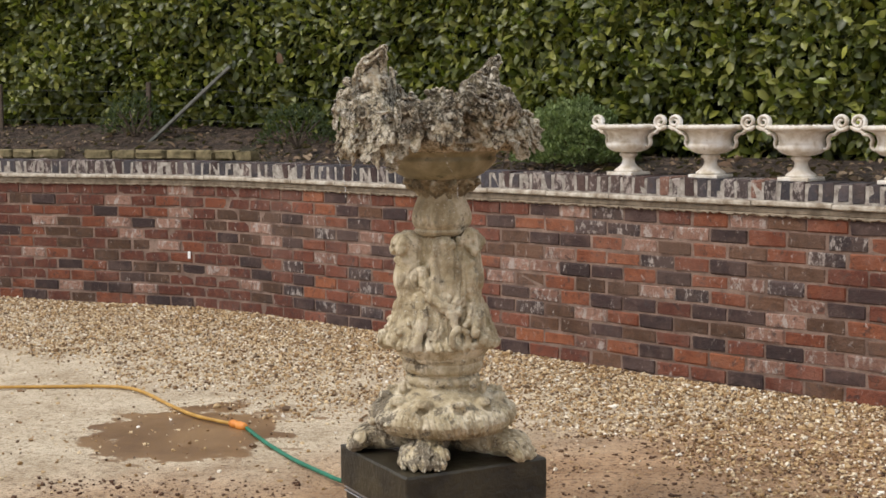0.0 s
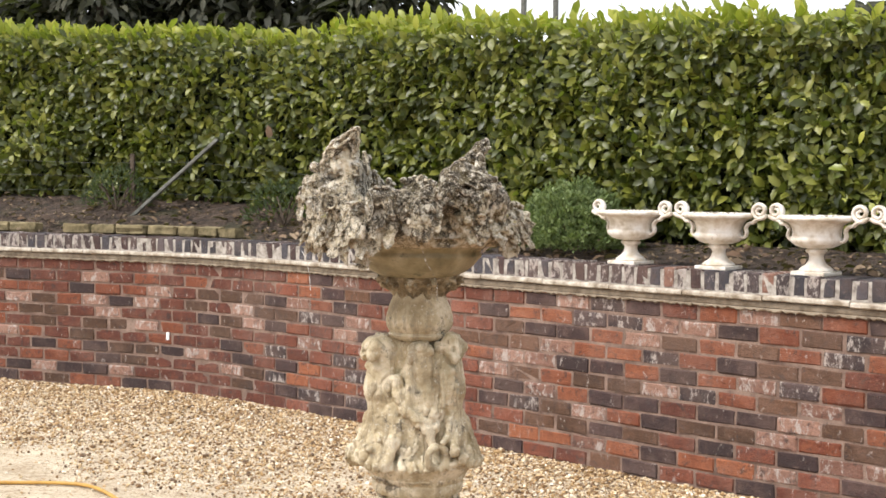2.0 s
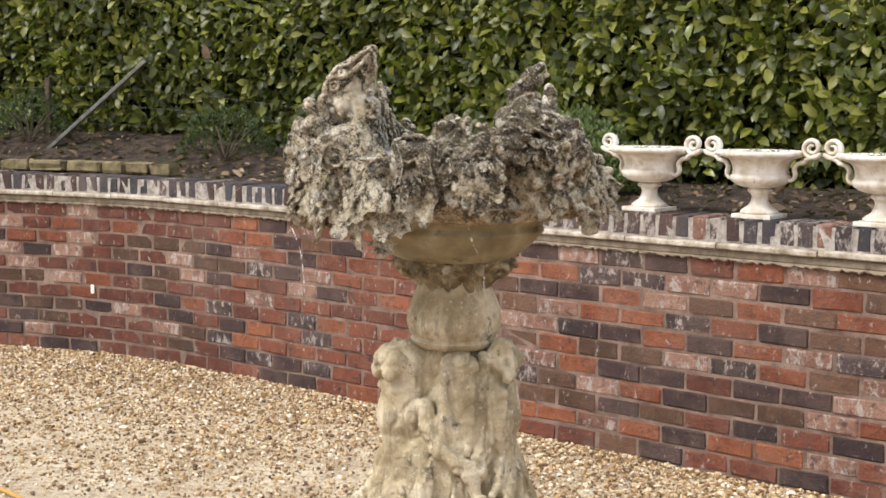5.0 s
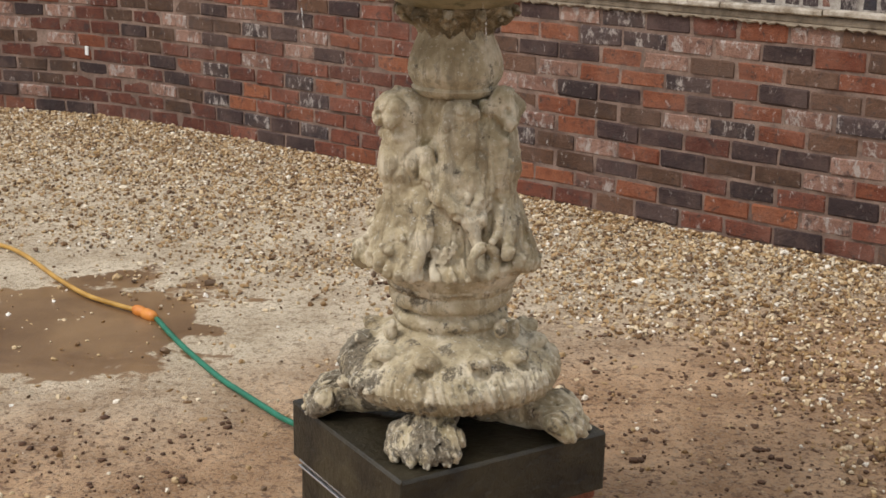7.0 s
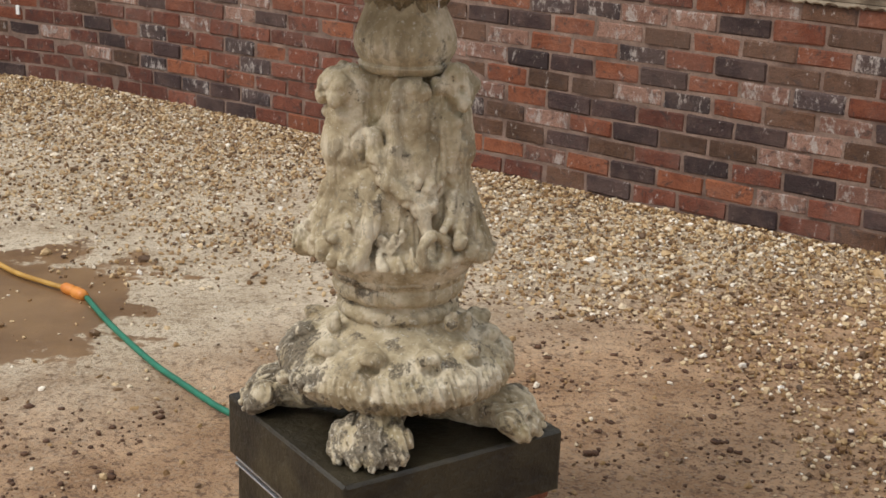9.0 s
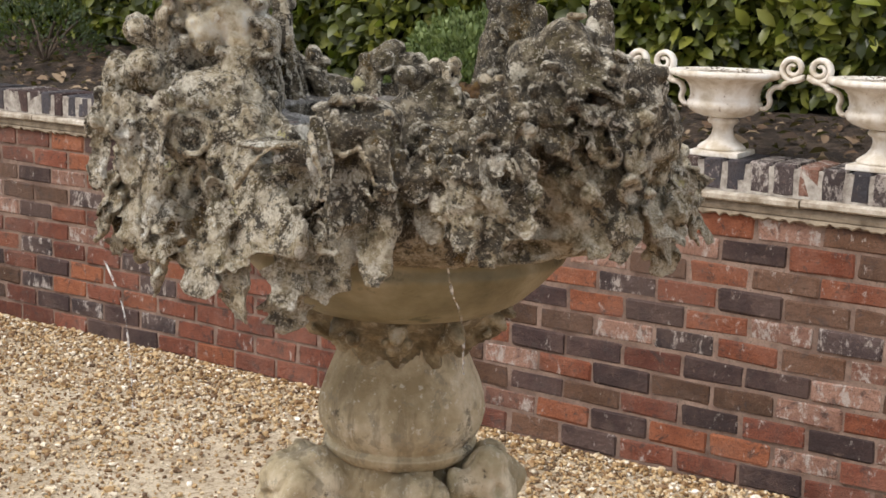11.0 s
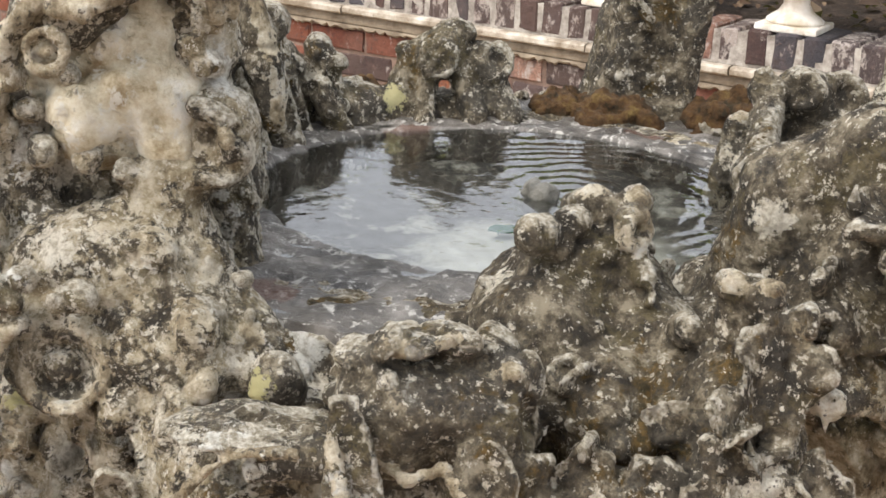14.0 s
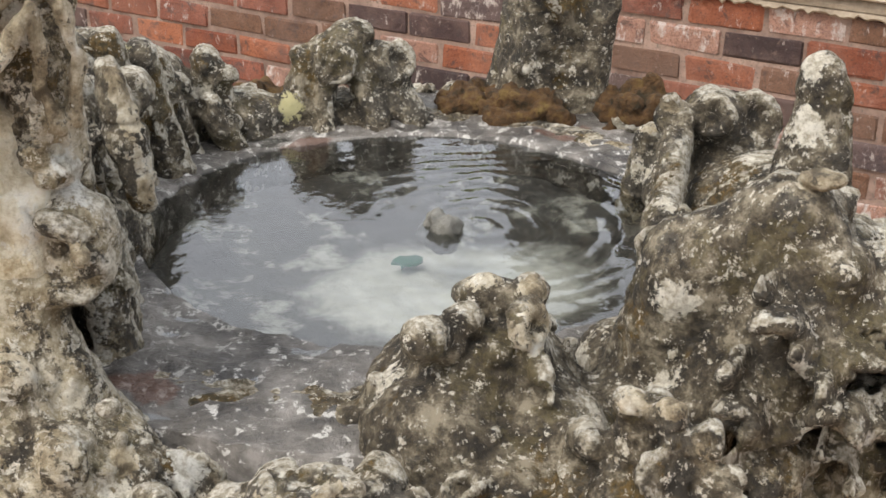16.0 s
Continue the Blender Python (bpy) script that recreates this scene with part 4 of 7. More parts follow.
def paw(sc, cx, cy, ang, out=0.0):
    d = Vector((math.cos(ang), math.sin(ang)))
    n = Vector((-d.y, d.x))
    z0 = 0.298
    at = lambda f, w, z: (cx + (f + out) * d.x + w * n.x, cy + (f + out) * d.y + w * n.y, z0 + z)  # noqa: E731
    sc.rod(at(0.08 - out, 0, 0.075), at(0.20, 0, 0.050), 0.058, 0.048, 0.010)
    for j, w in enumerate((-0.058, -0.020, 0.020, 0.058)):
        f = 0.262 - 0.018 * (abs(j - 1.5) > 1)
        sc.rod(at(0.185, 0.6 * w, 0.056), at(f - 0.03, w, 0.050), 0.030, 0.028, 0.008)
        sc.rod(at(f - 0.03, w, 0.048), at(f - 0.006, w * 1.03, 0.026), 0.029, 0.024, 0.010)
        sc.ball(at(f + 0.014, w * 1.03, 0.010), (0.010, 0.010, 0.009), None, 0.003)
    for w in (-0.039, 0.0, 0.039):
        sc.rod(at(0.200, 0.85 * w, 0.086), at(0.282, w, 0.028), 0.003, 0.005, 0.004, True)


def lion_base():
    sc = Sculpt((FX - 0.37, FY - 0.37, 0.285), (FX + 0.37, FY + 0.37, 0.66), 0.0036)
    sc.turned(FX, FY, [(0.372, 0.10), (0.386, 0.180), (0.398, 0.222), (0.416, 0.246), (0.440, 0.256), (0.464, 0.250), (0.486, 0.228), (0.506, 0.194), (0.524, 0.160), (0.540, 0.130), (0.549, 0.118), (0.552, 0.118)], 0.008)
    sc.turned(FX, FY, [(0.545, 0.114), (0.549, 0.124), (0.560, 0.131), (0.574, 0.131), (0.583, 0.124), (0.586, 0.116), (0.590, 0.120), (0.596, 0.134), (0.612, 0.141), (0.626, 0.141), (0.632, 0.136), (0.636, 0.143), (0.648, 0.150), (0.654, 0.150)], 0.003)
    turn = radians(-101)
    for k in range(4):
        paw(sc, FX - 0.005, FY - 0.01, turn + k * math.pi / 2, (0.0, 0.05, 0.03, 0.06)[k])
    # cupped knobs, flat-topped and cut under
    for k in range(11):
        a = FRONT + radians((-44, -11.5, 22, 51)[k] if k < 4 else 51 + 33 * (k - 3))
        r = 0.196
        c = Vector((FX + r * math.cos(a), FY + r * math.sin(a), 0.508))
        sc.ball(c, (0.029, 0.029, 0.020), None, 0.006)
        out = Vector((math.cos(a), math.sin(a), 0))
        sc.ball(c + out * 0.022 + Vector((0, 0, -0.020)), (0.020, 0.020, 0.013), None, 0.004, True)
        sc.ball(c + out * 0.010 + Vector((0, 0, 0.022)), (0.018, 0.018, 0.008), None, 0.004, True)
    for dx, z in ((-0.128, 0.545), (0.118, 0.56), (0.145, 0.545)):
        p = Vector(facing(dx, 0.158, z))
        sc.ball(p, (0.016, 0.018, 0.022), None, 0.006)
        sc.ball(p + Vector((0.006, -0.01, 0.02)), (0.008, 0.008, 0.010), None, 0.004)
    # bite broken out of the rim on the weather side
    rnd = random.Random(14)
    for k in range(9):
        p = facing(rnd.uniform(-0.26, -0.16), 0.262, rnd.uniform(0.42, 0.49))
        s = rnd.uniform(0.008, 0.02)
        sc.ball(p, (s, s, s * 0.8), None, 0.005, k % 2 == 0)

    def fur(p, n):
        x, y = p[:, 0] - FX, p[:, 1] - FY
        r = np.hypot(x, y)
        a = np.arctan2(y, x)
        skirt = np.clip((0.496 - p[:, 2]) / 0.025, 0, 1) * np.clip((r - 0.16) / 0.05, 0, 1)
        warp = lattice(p * 15, 3) + 0.5 * lattice(p * 33, 6)
        locks = np.abs(np.sin(a * 27 + 3.4 * warp + 16 * p[:, 2]))
        fine = np.sin(a * 120 + 6 * warp + 120 * p[:, 2])
        return skirt * (0.0055 * (locks - 0.6) + 0.0016 * fine) + 0.0022 * fbm(p, 22, 3, 7) + 0.0012 * fbm(p, 110, 2, 4) - 0.004 * np.clip(np.abs(lattice(p * 16, 9)) * -6 + 1, 0, 1)

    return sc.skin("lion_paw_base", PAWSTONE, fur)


def carved_column():
    """The drum with worn beasts, a hanging cloth and a wing round it."""
    sc = Sculpt((FX - 0.25, FY - 0.235, 0.638), (FX + 0.235, FY + 0.235, 1.115), 0.0033)
    at = lambda a, r, z: (FX + r * math.cos(radians(a)), FY + r * math.sin(radians(a)), z)  # noqa: E731
    F, ball, rod, ring = facing, sc.ball, sc.rod, sc.ring
    sc.turned(FX, FY, [(0.645, 0.146), (0.656, 0.152), (0.672, 0.163), (0.684, 0.168), (0.70, 0.160), (0.73, 0.138), (0.78, 0.118), (0.88, 0.104), (0.98, 0.102), (1.05, 0.098), (1.085, 0.086), (1.09, 0.086)], 0.005)

    def beast(side, spin=0.0):
        """A winged beast in profile at one corner: muzzle out, chest below, tail skirt spreading."""
        def G(dx, r, z):
            x, y, zz = F(side * dx, r, z)
            x, y = x - FX, y - FY
            c, s = math.cos(spin), math.sin(spin)
            return (FX + c * x - s * y, FY + s * x + c * y, zz)

        rod(G(-0.092, 0.118, 1.045), G(-0.134, 0.150, 1.048), 0.036, 0.030, 0.010)
        rod(G(-0.130, 0.150, 1.040), G(-0.158, 0.172, 1.022), 0.026, 0.015, 0.008)
        ball(G(-0.150, 0.165, 1.046), (0.016, 0.014, 0.010), None, 0.005)
        ball(G(-0.098, 0.128, 1.075), (0.018, 0.016, 0.015), None, 0.006)
        ball(G(-0.120, 0.160, 1.056), (0.010, 0.010, 0.008), None, 0.003, True)
        rod(G(-0.138, 0.168, 1.008), G(-0.162, 0.185, 1.000), 0.006, 0.010, 0.003, True)
        rod(G(-0.118, 0.142, 0.995), G(-0.140, 0.152, 0.985), 0.018, 0.014, 0.008)
        rod(G(-0.088, 0.110, 1.01), G(-0.108, 0.128, 0.92), 0.040, 0.046, 0.016)
        ball(G(-0.112, 0.126, 0.925), (0.042, 0.040, 0.062), None, 0.016)
        rod(G(-0.100, 0.118, 0.90), G(-0.108, 0.130, 0.80), 0.044, 0.032, 0.018)
        # skirt of long feathers
        for k, (dx, zb) in enumerate(((-0.172, 0.745), (-0.160, 0.718), (-0.142, 0.700), (-0.120, 0.694), (-0.096, 0.692), (-0.072, 0.694))):
            rod(G(-0.100 + 0.012 * k, 0.132, 0.845 - 0.006 * k), G(dx * 1.06, 0.190, zb), 0.022, 0.014, 0.006)
            rod(G(dx * 1.06, 0.192, zb), G(dx * 1.06 - 0.006, 0.200, zb + 0.010), 0.010, 0.006, 0.005)
        rod(G(-0.135, 0.150, 0.80), G(-0.185, 0.186, 0.775), 0.014, 0.006, 0.006)
        rod(G(-0.146, 0.156, 0.835), G(-0.163, 0.170, 0.80), 0.012, 0.007, 0.006)

    beast(1)
    beast(1, radians(115))
    beast(-1, radians(-115))
    # barrel end of a roll that stands out behind the skirt
    rod(at(-174, 0.150, 0.716), at(-174, 0.203, 0.712), 0.031, 0.031, 0.004)
    rod(at(-174, 0.150, 0.690), at(-174, 0.200, 0.694), 0.022, 0.024, 0.006)
    rod(at(-174, 0.226, 0.713), at(-174, 0.250, 0.713), 0.020, 0.020, 0.002, True)
    # oval shield with a rolled, broken head
    ball(F(0.020, 0.108, 0.985), (0.046, 0.036, 0.092), None, 0.006)
    ball(F(0.022, 0.126, 1.046), (0.040, 0.018, 0.024), Euler((0, 0.1, 0)).to_matrix(), 0.003)
    ball(F(-0.004, 0.136, 1.026), (0.012, 0.012, 0.020), None, 0.003)
    ball(F(0.030, 0.150, 1.030), (0.022, 0.008, 0.006), Euler((0, 0.2, 0)).to_matrix(), 0.003, True)
    ball(F(0.046, 0.146, 1.058), (0.010, 0.008, 0.010), None, 0.003, True)
    rod(F(-0.008, 0.148, 1.004), F(0.030, 0.150, 0.994), 0.003, 0.002, 0.002, True)
    rod(F(-0.052, 0.112, 1.06), F(-0.050, 0.116, 0.99), 0.006, 0.007, 0.005, True)
    # the long swag of cloth that hangs from one corner of the shield to a knot of leaves
    ball(F(0.022, 0.122, 0.905), (0.050, 0.026, 0.068), None, 0.010)
    drape = [(-0.051, 0.955), (-0.043, 0.905), (-0.016, 0.862), (0.022, 0.834), (0.066, 0.818)]
    for k, ((x0, z0), (x1, z1)) in enumerate(zip(drape, drape[1:])):
        rod(F(x0, 0.122 + 0.006 * k, z0), F(x1, 0.128 + 0.006 * k, z1), 0.015 + 0.001 * k, 0.016 + 0.001 * k, 0.014)
    for d in (0.022, 0.040, 0.058):
        line = [(-0.040 + 0.35 * d, 0.912 + 0.7 * d), (-0.010 + 0.2 * d, 0.866 + d), (0.026, 0.840 + d), (0.062, 0.828 + 0.8 * d)]
        for (x0, z0), (x1, z1) in zip(line, line[1:]):
            rod(F(x0, 0.154, z0), F(x1, 0.156, z1), 0.0028, 0.0032, 0.003, True)
    for k in range(5):
        rod(F(0.098 - 0.004 * k, 0.134, 0.925 - 0.02 * k), F(0.060, 0.152, 0.850 - 0.012 * k), 0.0085, 0.0105, 0.003)
    rnd = random.Random(31)
    for k in range(16):
        x, z = rnd.uniform(0.030, 0.085), rnd.uniform(0.815, 0.872)
        s = rnd.uniform(0.006, 0.010)
        ball(F(x, 0.148, z), (s, s * 0.8, s * rnd.uniform(0.6, 1.2)), None, 0.003)
        ball(F(x + 0.008, 0.158, z - 0.008), s * 0.55, None, 0.003, True)
    rod(F(0.045, 0.150, 0.815), F(0.060, 0.156, 0.768), 0.017, 0.010, 0.006)
    # dark hollow under the cloth and a smooth tunic below it
    ball(F(-0.012, 0.112, 0.775), (0.066, 0.026, 0.075), None, 0.012)
    ball(F(-0.060, 0.124, 0.835), (0.026, 0.020, 0.060), None, 0.012)
    ball(F(-0.048, 0.152, 0.866), (0.010, 0.016, 0.024), Euler((0, 0.5, 0)).to_matrix(), 0.004, True)
    rod(F(-0.034, 0.150, 0.846), F(0.012, 0.154, 0.810), 0.004, 0.004, 0.004, True)
    rod(F(-0.100, 0.150, 0.80), F(-0.048, 0.152, 0.735), 0.009, 0.014, 0.006, True)
    for x, z, w, tw in ((-0.034, 0.752, 0.010, 0.5), (-0.014, 0.746, 0.009, 0.1), (0.004, 0.752, 0.009, -0.4), (0.018, 0.764, 0.008, -0.7)):
        front = Vector(F(x, 1.0, 0)) - Vector((FX, FY, 0))
        across = Vector((-front.y, front.x, 0)).normalized()
        sc.leaf(F(x, 0.146, z), across + Vector((0, 0, tw)), front, Vector((0, 0, -1)) + tw * across + 0.25 * front, w, 0.034, 0.003, 0.2, 0.5, 2.0, x * 90, 0.003)
    # the tall folded wing, its curl turned outwards
    for k in range(6):
        x = 0.058 + 0.013 * k
        rod(F(x + 0.012, 0.122 + 0.004 * k, 1.062 - 0.006 * k), F(x - 0.002, 0.132 + 0.004 * k, 0.975), 0.0085, 0.0095, 0.0025)
        rod(F(x - 0.002, 0.132 + 0.004 * k, 0.975), F(x + 0.006, 0.144 + 0.003 * k, 0.868 + 0.006 * k), 0.0095, 0.0075, 0.0025)
    rod(F(0.078, 0.130, 1.05), F(0.112, 0.150, 1.080), 0.014, 0.018, 0.006)
    rod(F(0.112, 0.150, 1.080), F(0.142, 0.160, 1.052), 0.020, 0.016, 0.006)
    rod(F(0.142, 0.160, 1.052), F(0.124, 0.156, 1.020), 0.014, 0.011, 0.006)
    ball(F(0.122, 0.172, 1.050), (0.010, 0.010, 0.012), None, 0.003, True)
    rod(F(0.064, 0.136, 1.05), F(0.060, 0.144, 0.93), 0.004, 0.005, 0.004, True)
    for k in range(7):
        x, z = 0.10 + 0.008 * (k % 3), 0.99 - 0.022 * k
        rod(F(x, 0.142, z + 0.012), F(x + 0.020, 0.160, z - 0.008), 0.009, 0.006, 0.003)
    # haunch, hollow and the ring held against the skirt
    ball(F(0.112, 0.138, 0.785), (0.046, 0.042, 0.062), None, 0.014)
    for k in range(5):
        rod(F(0.128 + 0.004 * k, 0.150, 0.83 - 0.02 * k), F(0.168, 0.176, 0.775 - 0.018 * k), 0.012, 0.008, 0.004)
    ball(F(0.040, 0.162, 0.745), (0.017, 0.024, 0.016), None, 0.004, True)
    ball(F(0.105, 0.172, 0.745), (0.020, 0.020, 0.026), None, 0.005, True)
    ring(F(0.078, 0.172, 0.727), (math.cos(FRONT + 0.62), math.sin(FRONT + 0.62), 0.10), 0.032, 0.0105, 0.003)
    rod(F(0.095, 0.176, 0.700), F(0.150, 0.182, 0.708), 0.010, 0.013, 0.004)
    rod(F(0.150, 0.182, 0.708), F(0.164, 0.186, 0.745), 0.013, 0.011, 0.004)
    # hem of feather tips all round
    for k in range(44):
        a = k * 360 / 44 + 3 * math.sin(k * 2.1)
        rod(at(a, 0.156, 0.716 + 0.010 * math.sin(k * 1.7)), at(a + 3, 0.176, 0.692), 0.006, 0.008, 0.006)

    def wear(p, n):
        warp = lattice(p * 11, 4)
        folds = 1 - 2 * np.abs(lattice(p * (40, 40, 10) + 0.9 * warp[:, None], 8))
        chips = np.clip(1 - 8 * np.abs(lattice(p * (24, 24, 15), 12)), 0, 1)
        calm = np.clip((p[:, 2] - 0.685) / 0.02, 0.1, 1)
        holes = np.clip(0.22 - pits(p, 24, 6), 0, 1)
        return calm * (0.0028 * fbm(p, 22, 4, 2) + 0.0026 * folds - 0.0042 * chips - 0.018 * holes) + 0.0012 * fbm(p, 130, 2, 6)

    return sc.skin("carved_column", LIMESTONE, wear)


def vase_neck():
    def flute(a, z):
        t = min(max((z - 1.10) / 0.02, 0), 1)
        return 1 + 0.014 * t * math.cos(a * 14 + 0.6 * math.sin(9 * a)) + 0.008 * math.sin(3 * a + 40 * z) + 0.006 * t * math.sin(31 * a + 2 * math.sin(60 * z))

    rows = [(0.060, 1.068), (0.084, 1.072), (0.092, 1.080), (0.095, 1.088), (0.090, 1.093), (0.094, 1.099), (0.100, 1.110), (0.1025, 1.126), (0.100, 1.146), (0.093, 1.168), (0.084, 1.190), (0.077, 1.208), (0.074, 1.222), (0.075, 1.24), (0.078, 1.27), (0.078, 1.282)]
    dense = []
    for (r0, z0), (r1, z1) in zip(rows, rows[1:]):
        for k in range(3):
            dense.append((r0 + (r1 - r0) * k / 3, z0 + (z1 - z0) * k / 3))
    dense.append(rows[-1])
    return lathe(dense, 140, (FX + 0.004, FY - 0.035), flute)


def leaf_collar():
    """Worn acanthus leaves that curl out under the bowl."""
    cx, cy = FX + 0.004, FY - 0.035
    sc = Sculpt((cx - 0.17, cy - 0.17, 1.185), (cx + 0.17, cy + 0.17, 1.30), 0.003)
    sc.turned(cx, cy, [(1.205, 0.076), (1.222, 0.082), (1.238, 0.094), (1.25, 0.110), (1.262, 0.121), (1.276, 0.122), (1.282, 0.10)], 0.006)
    rnd = random.Random(3)
    for k in range(11):
        a = k * 2 * math.pi / 11 + rnd.uniform(-0.1, 0.1)
        u = lambda r, z, d=0.0: (cx + r * math.cos(a + d), cy + r * math.sin(a + d), z)  # noqa: E731
        big = rnd.uniform(0.7, 1.1) * (1.15 if k % 2 else 0.85)
        sc.rod(u(0.074, 1.205), u(0.100, 1.248), 0.009, 0.015, 0.006)
        sc.rod(u(0.102, 1.250), u(0.112 + 0.010 * big, 1.256), 0.015, 0.011, 0.006)
        sc.rod(u(0.120 + 0.008 * big, 1.254), u(0.126 + 0.008 * big, 1.247), 0.009, 0.006, 0.006)
        for d in (-0.10, 0.10):
            sc.rod(u(0.10, 1.226, d * 0.6), u(0.120, 1.240, d), 0.007, 0.006, 0.003)
        sc.rod(u(0.098, 1.20, 0.285), u(0.136, 1.25, 0.285), 0.004, 0.005, 0.004, True)
    return sc.skin("leaf_collar", COLLAR, lambda p, n: 0.0035 * fbm(p, 45, 4, 3) - 0.003 * np.clip(1 - 6 * np.abs(lattice(p * 50, 2)), 0, 1))


def bowl_body():
    def uneven(a, z):
        return 1 + 0.012 * math.sin(2 * a + 1) + 0.008 * math.sin(7 * a + 30 * z)

    rows = [(0.09, 1.262), (0.118, 1.268), (0.145, 1.282), (0.165, 1.30), (0.180, 1.318), (0.188, 1.326), (0.190, 1.333), (0.186, 1.339), (0.188, 1.347), (0.205, 1.36), (0.225, 1.38), (0.242, 1.405), (0.255, 1.435), (0.262, 1.462), (0.255, 1.476), (0.20, 1.478), (0.172, 1.47), (0.165, 1.455), (0.10, 1.447), (0.02, 1.446)]
    return lathe(rows, 96, (BX, BY), uneven)


def lichened_forms():
    """The pale forms on the rim: rims of shells, knobs and pearls that carry white lichen."""
    out = []

    def line(r0, r1, *pts):
        for i in range(len(pts) - 1):
            a, b = i / (len(pts) - 1), (i + 1) / (len(pts) - 1)
            out.append(("rod", Vector(pts[i]), Vector(pts[i + 1]), r0 + (r1 - r0) * a, r0 + (r1 - r0) * b))

    def bead(x, y, z, a, b=None, c=None):
        out.append(("ball", Vector((x, y, z)), (a, b or a, c or a)))

    def hoop(x, y, z, ax, big, small):
        out.append(("ring", Vector((x, y, z)), ax, big, small))

    # the hood: its band, medal, rolled cup and the double rim up to the tip
    line(0.0040, 0.0046, (-0.149, 4.687, 1.575), (-0.148, 4.680, 1.602), (-0.139, 4.677, 1.631), (-0.124, 4.674, 1.647))
    bead(-0.121, 4.667, 1.627, 0.0042)
    hoop(-0.121, 4.662, 1.627, (-0.1, -1, 0.1), 0.0085, 0.0020)
    line(0.0040, 0.0030, (-0.126, 4.672, 1.652), (-0.113, 4.668, 1.664), (-0.094, 4.670, 1.671), (-0.073, 4.674, 1.688), (-0.054, 4.679, 1.702))
    line(0.0040, 0.0028, (-0.117, 4.661, 1.646), (-0.104, 4.655, 1.645), (-0.090, 4.657, 1.653), (-0.078, 4.660, 1.663), (-0.066, 4.666, 1.674), (-0.056, 4.672, 1.690))
    line(0.0032, 0.0028, (-0.054, 4.678, 1.701), (-0.044, 4.679, 1.688), (-0.041, 4.681, 1.666), (-0.044, 4.682, 1.642))
    line(0.0030, 0.0034, (-0.056, 4.674, 1.690), (-0.053, 4.676, 1.672), (-0.055, 4.678, 1.655), (-0.050, 4.680, 1.640))
    # round heads beside it
    bead(-0.173, 4.682, 1.592, 0.0075)
    bead(-0.165, 4.672, 1.556, 0.0085, 0.008, 0.0070)
    bead(-0.047, 4.672, 1.588, 0.0050)
    bead(-0.105, 4.666, 1.520, 0.0085, 0.006, 0.0090)
    bead(-0.079, 4.662, 1.538, 0.0105, 0.007, 0.0095)
    bead(-0.058, 4.641, 1.508, 0.0095, 0.007, 0.0120)
    bead(-0.055, 4.630, 1.485, 0.0065, 0.006, 0.0075)
    bead(-0.035, 4.652, 1.501, 0.0060)
    # dish with a pearl and a loop under it
    hoop(-0.116, 4.643, 1.491, (-0.2, -1, 0.35), 0.0190, 0.0022)
    bead(-0.117, 4.645, 1.489, 0.0045)
    hoop(-0.139, 4.632, 1.464, (-0.2, -1, 0.1), 0.0065, 0.0020)
    # rolled leaf over a dark hollow
    line(0.0028, 0.0022, (-0.070, 4.580, 1.450), (-0.048, 4.568, 1.480), (-0.031, 4.561, 1.492), (-0.014, 4.556, 1.493))
    # the front block
    bead(0.024, 4.566, 1.534, 0.0050, 0.005, 0.0030)
    bead(0.044, 4.567, 1.537, 0.0040, 0.004, 0.0028)
    bead(0.071, 4.565, 1.524, 0.0045, 0.004, 0.0030)
    # white edges of two flaps below it
    line(0.0021, 0.0017, (0.000, 4.543, 1.506), (0.004, 4.535, 1.486), (0.011, 4.530, 1.468), (0.007, 4.526, 1.448))
    line(0.0016, 0.0016, (0.018, 4.556, 1.489), (0.030, 4.548, 1.486), (0.044, 4.545, 1.493), (0.052, 4.538, 1.480), (0.058, 4.532, 1.462))
    # crag knobs
    bead(0.161, 4.581, 1.558, 0.0042)
    bead(0.174, 4.572, 1.559, 0.0048, 0.0045, 0.0030)
    bead(0.203, 4.566, 1.509, 0.0060)
    line(0.0034, 0.0026, (0.186, 4.572, 1.542), (0.194, 4.566, 1.520), (0.200, 4.562, 1.500))
    # snail shells on the mound
    hoop(0.137, 4.650, 1.555, (0.55, -0.75, 0.25), 0.0070, 0.0026)
    bead(0.140, 4.663, 1.566, 0.0045)
    bead(0.120, 4.674, 1.566, 0.0060, 0.005, 0.0035)
    # caps on the house side, the cut stub
    bead(0.258, 4.652, 1.616, 0.0105, 0.009, 0.0040)
    bead(0.271, 4.931, 1.5425, 0.0080, 0.008, 0.0024)
    bead(0.252, 4.84, 1.589, 0.0050, 0.005, 0.0035)
    line(0.0036, 0.0026, (0.300, 4.660, 1.545), (0.318, 4.652, 1.548), (0.330, 4.656, 1.536))
    line(0.0040, 0.0030, (-0.036, 4.776, 1.632), (-0.030, 4.772, 1.600), (-0.024, 4.770, 1.572))
    return out


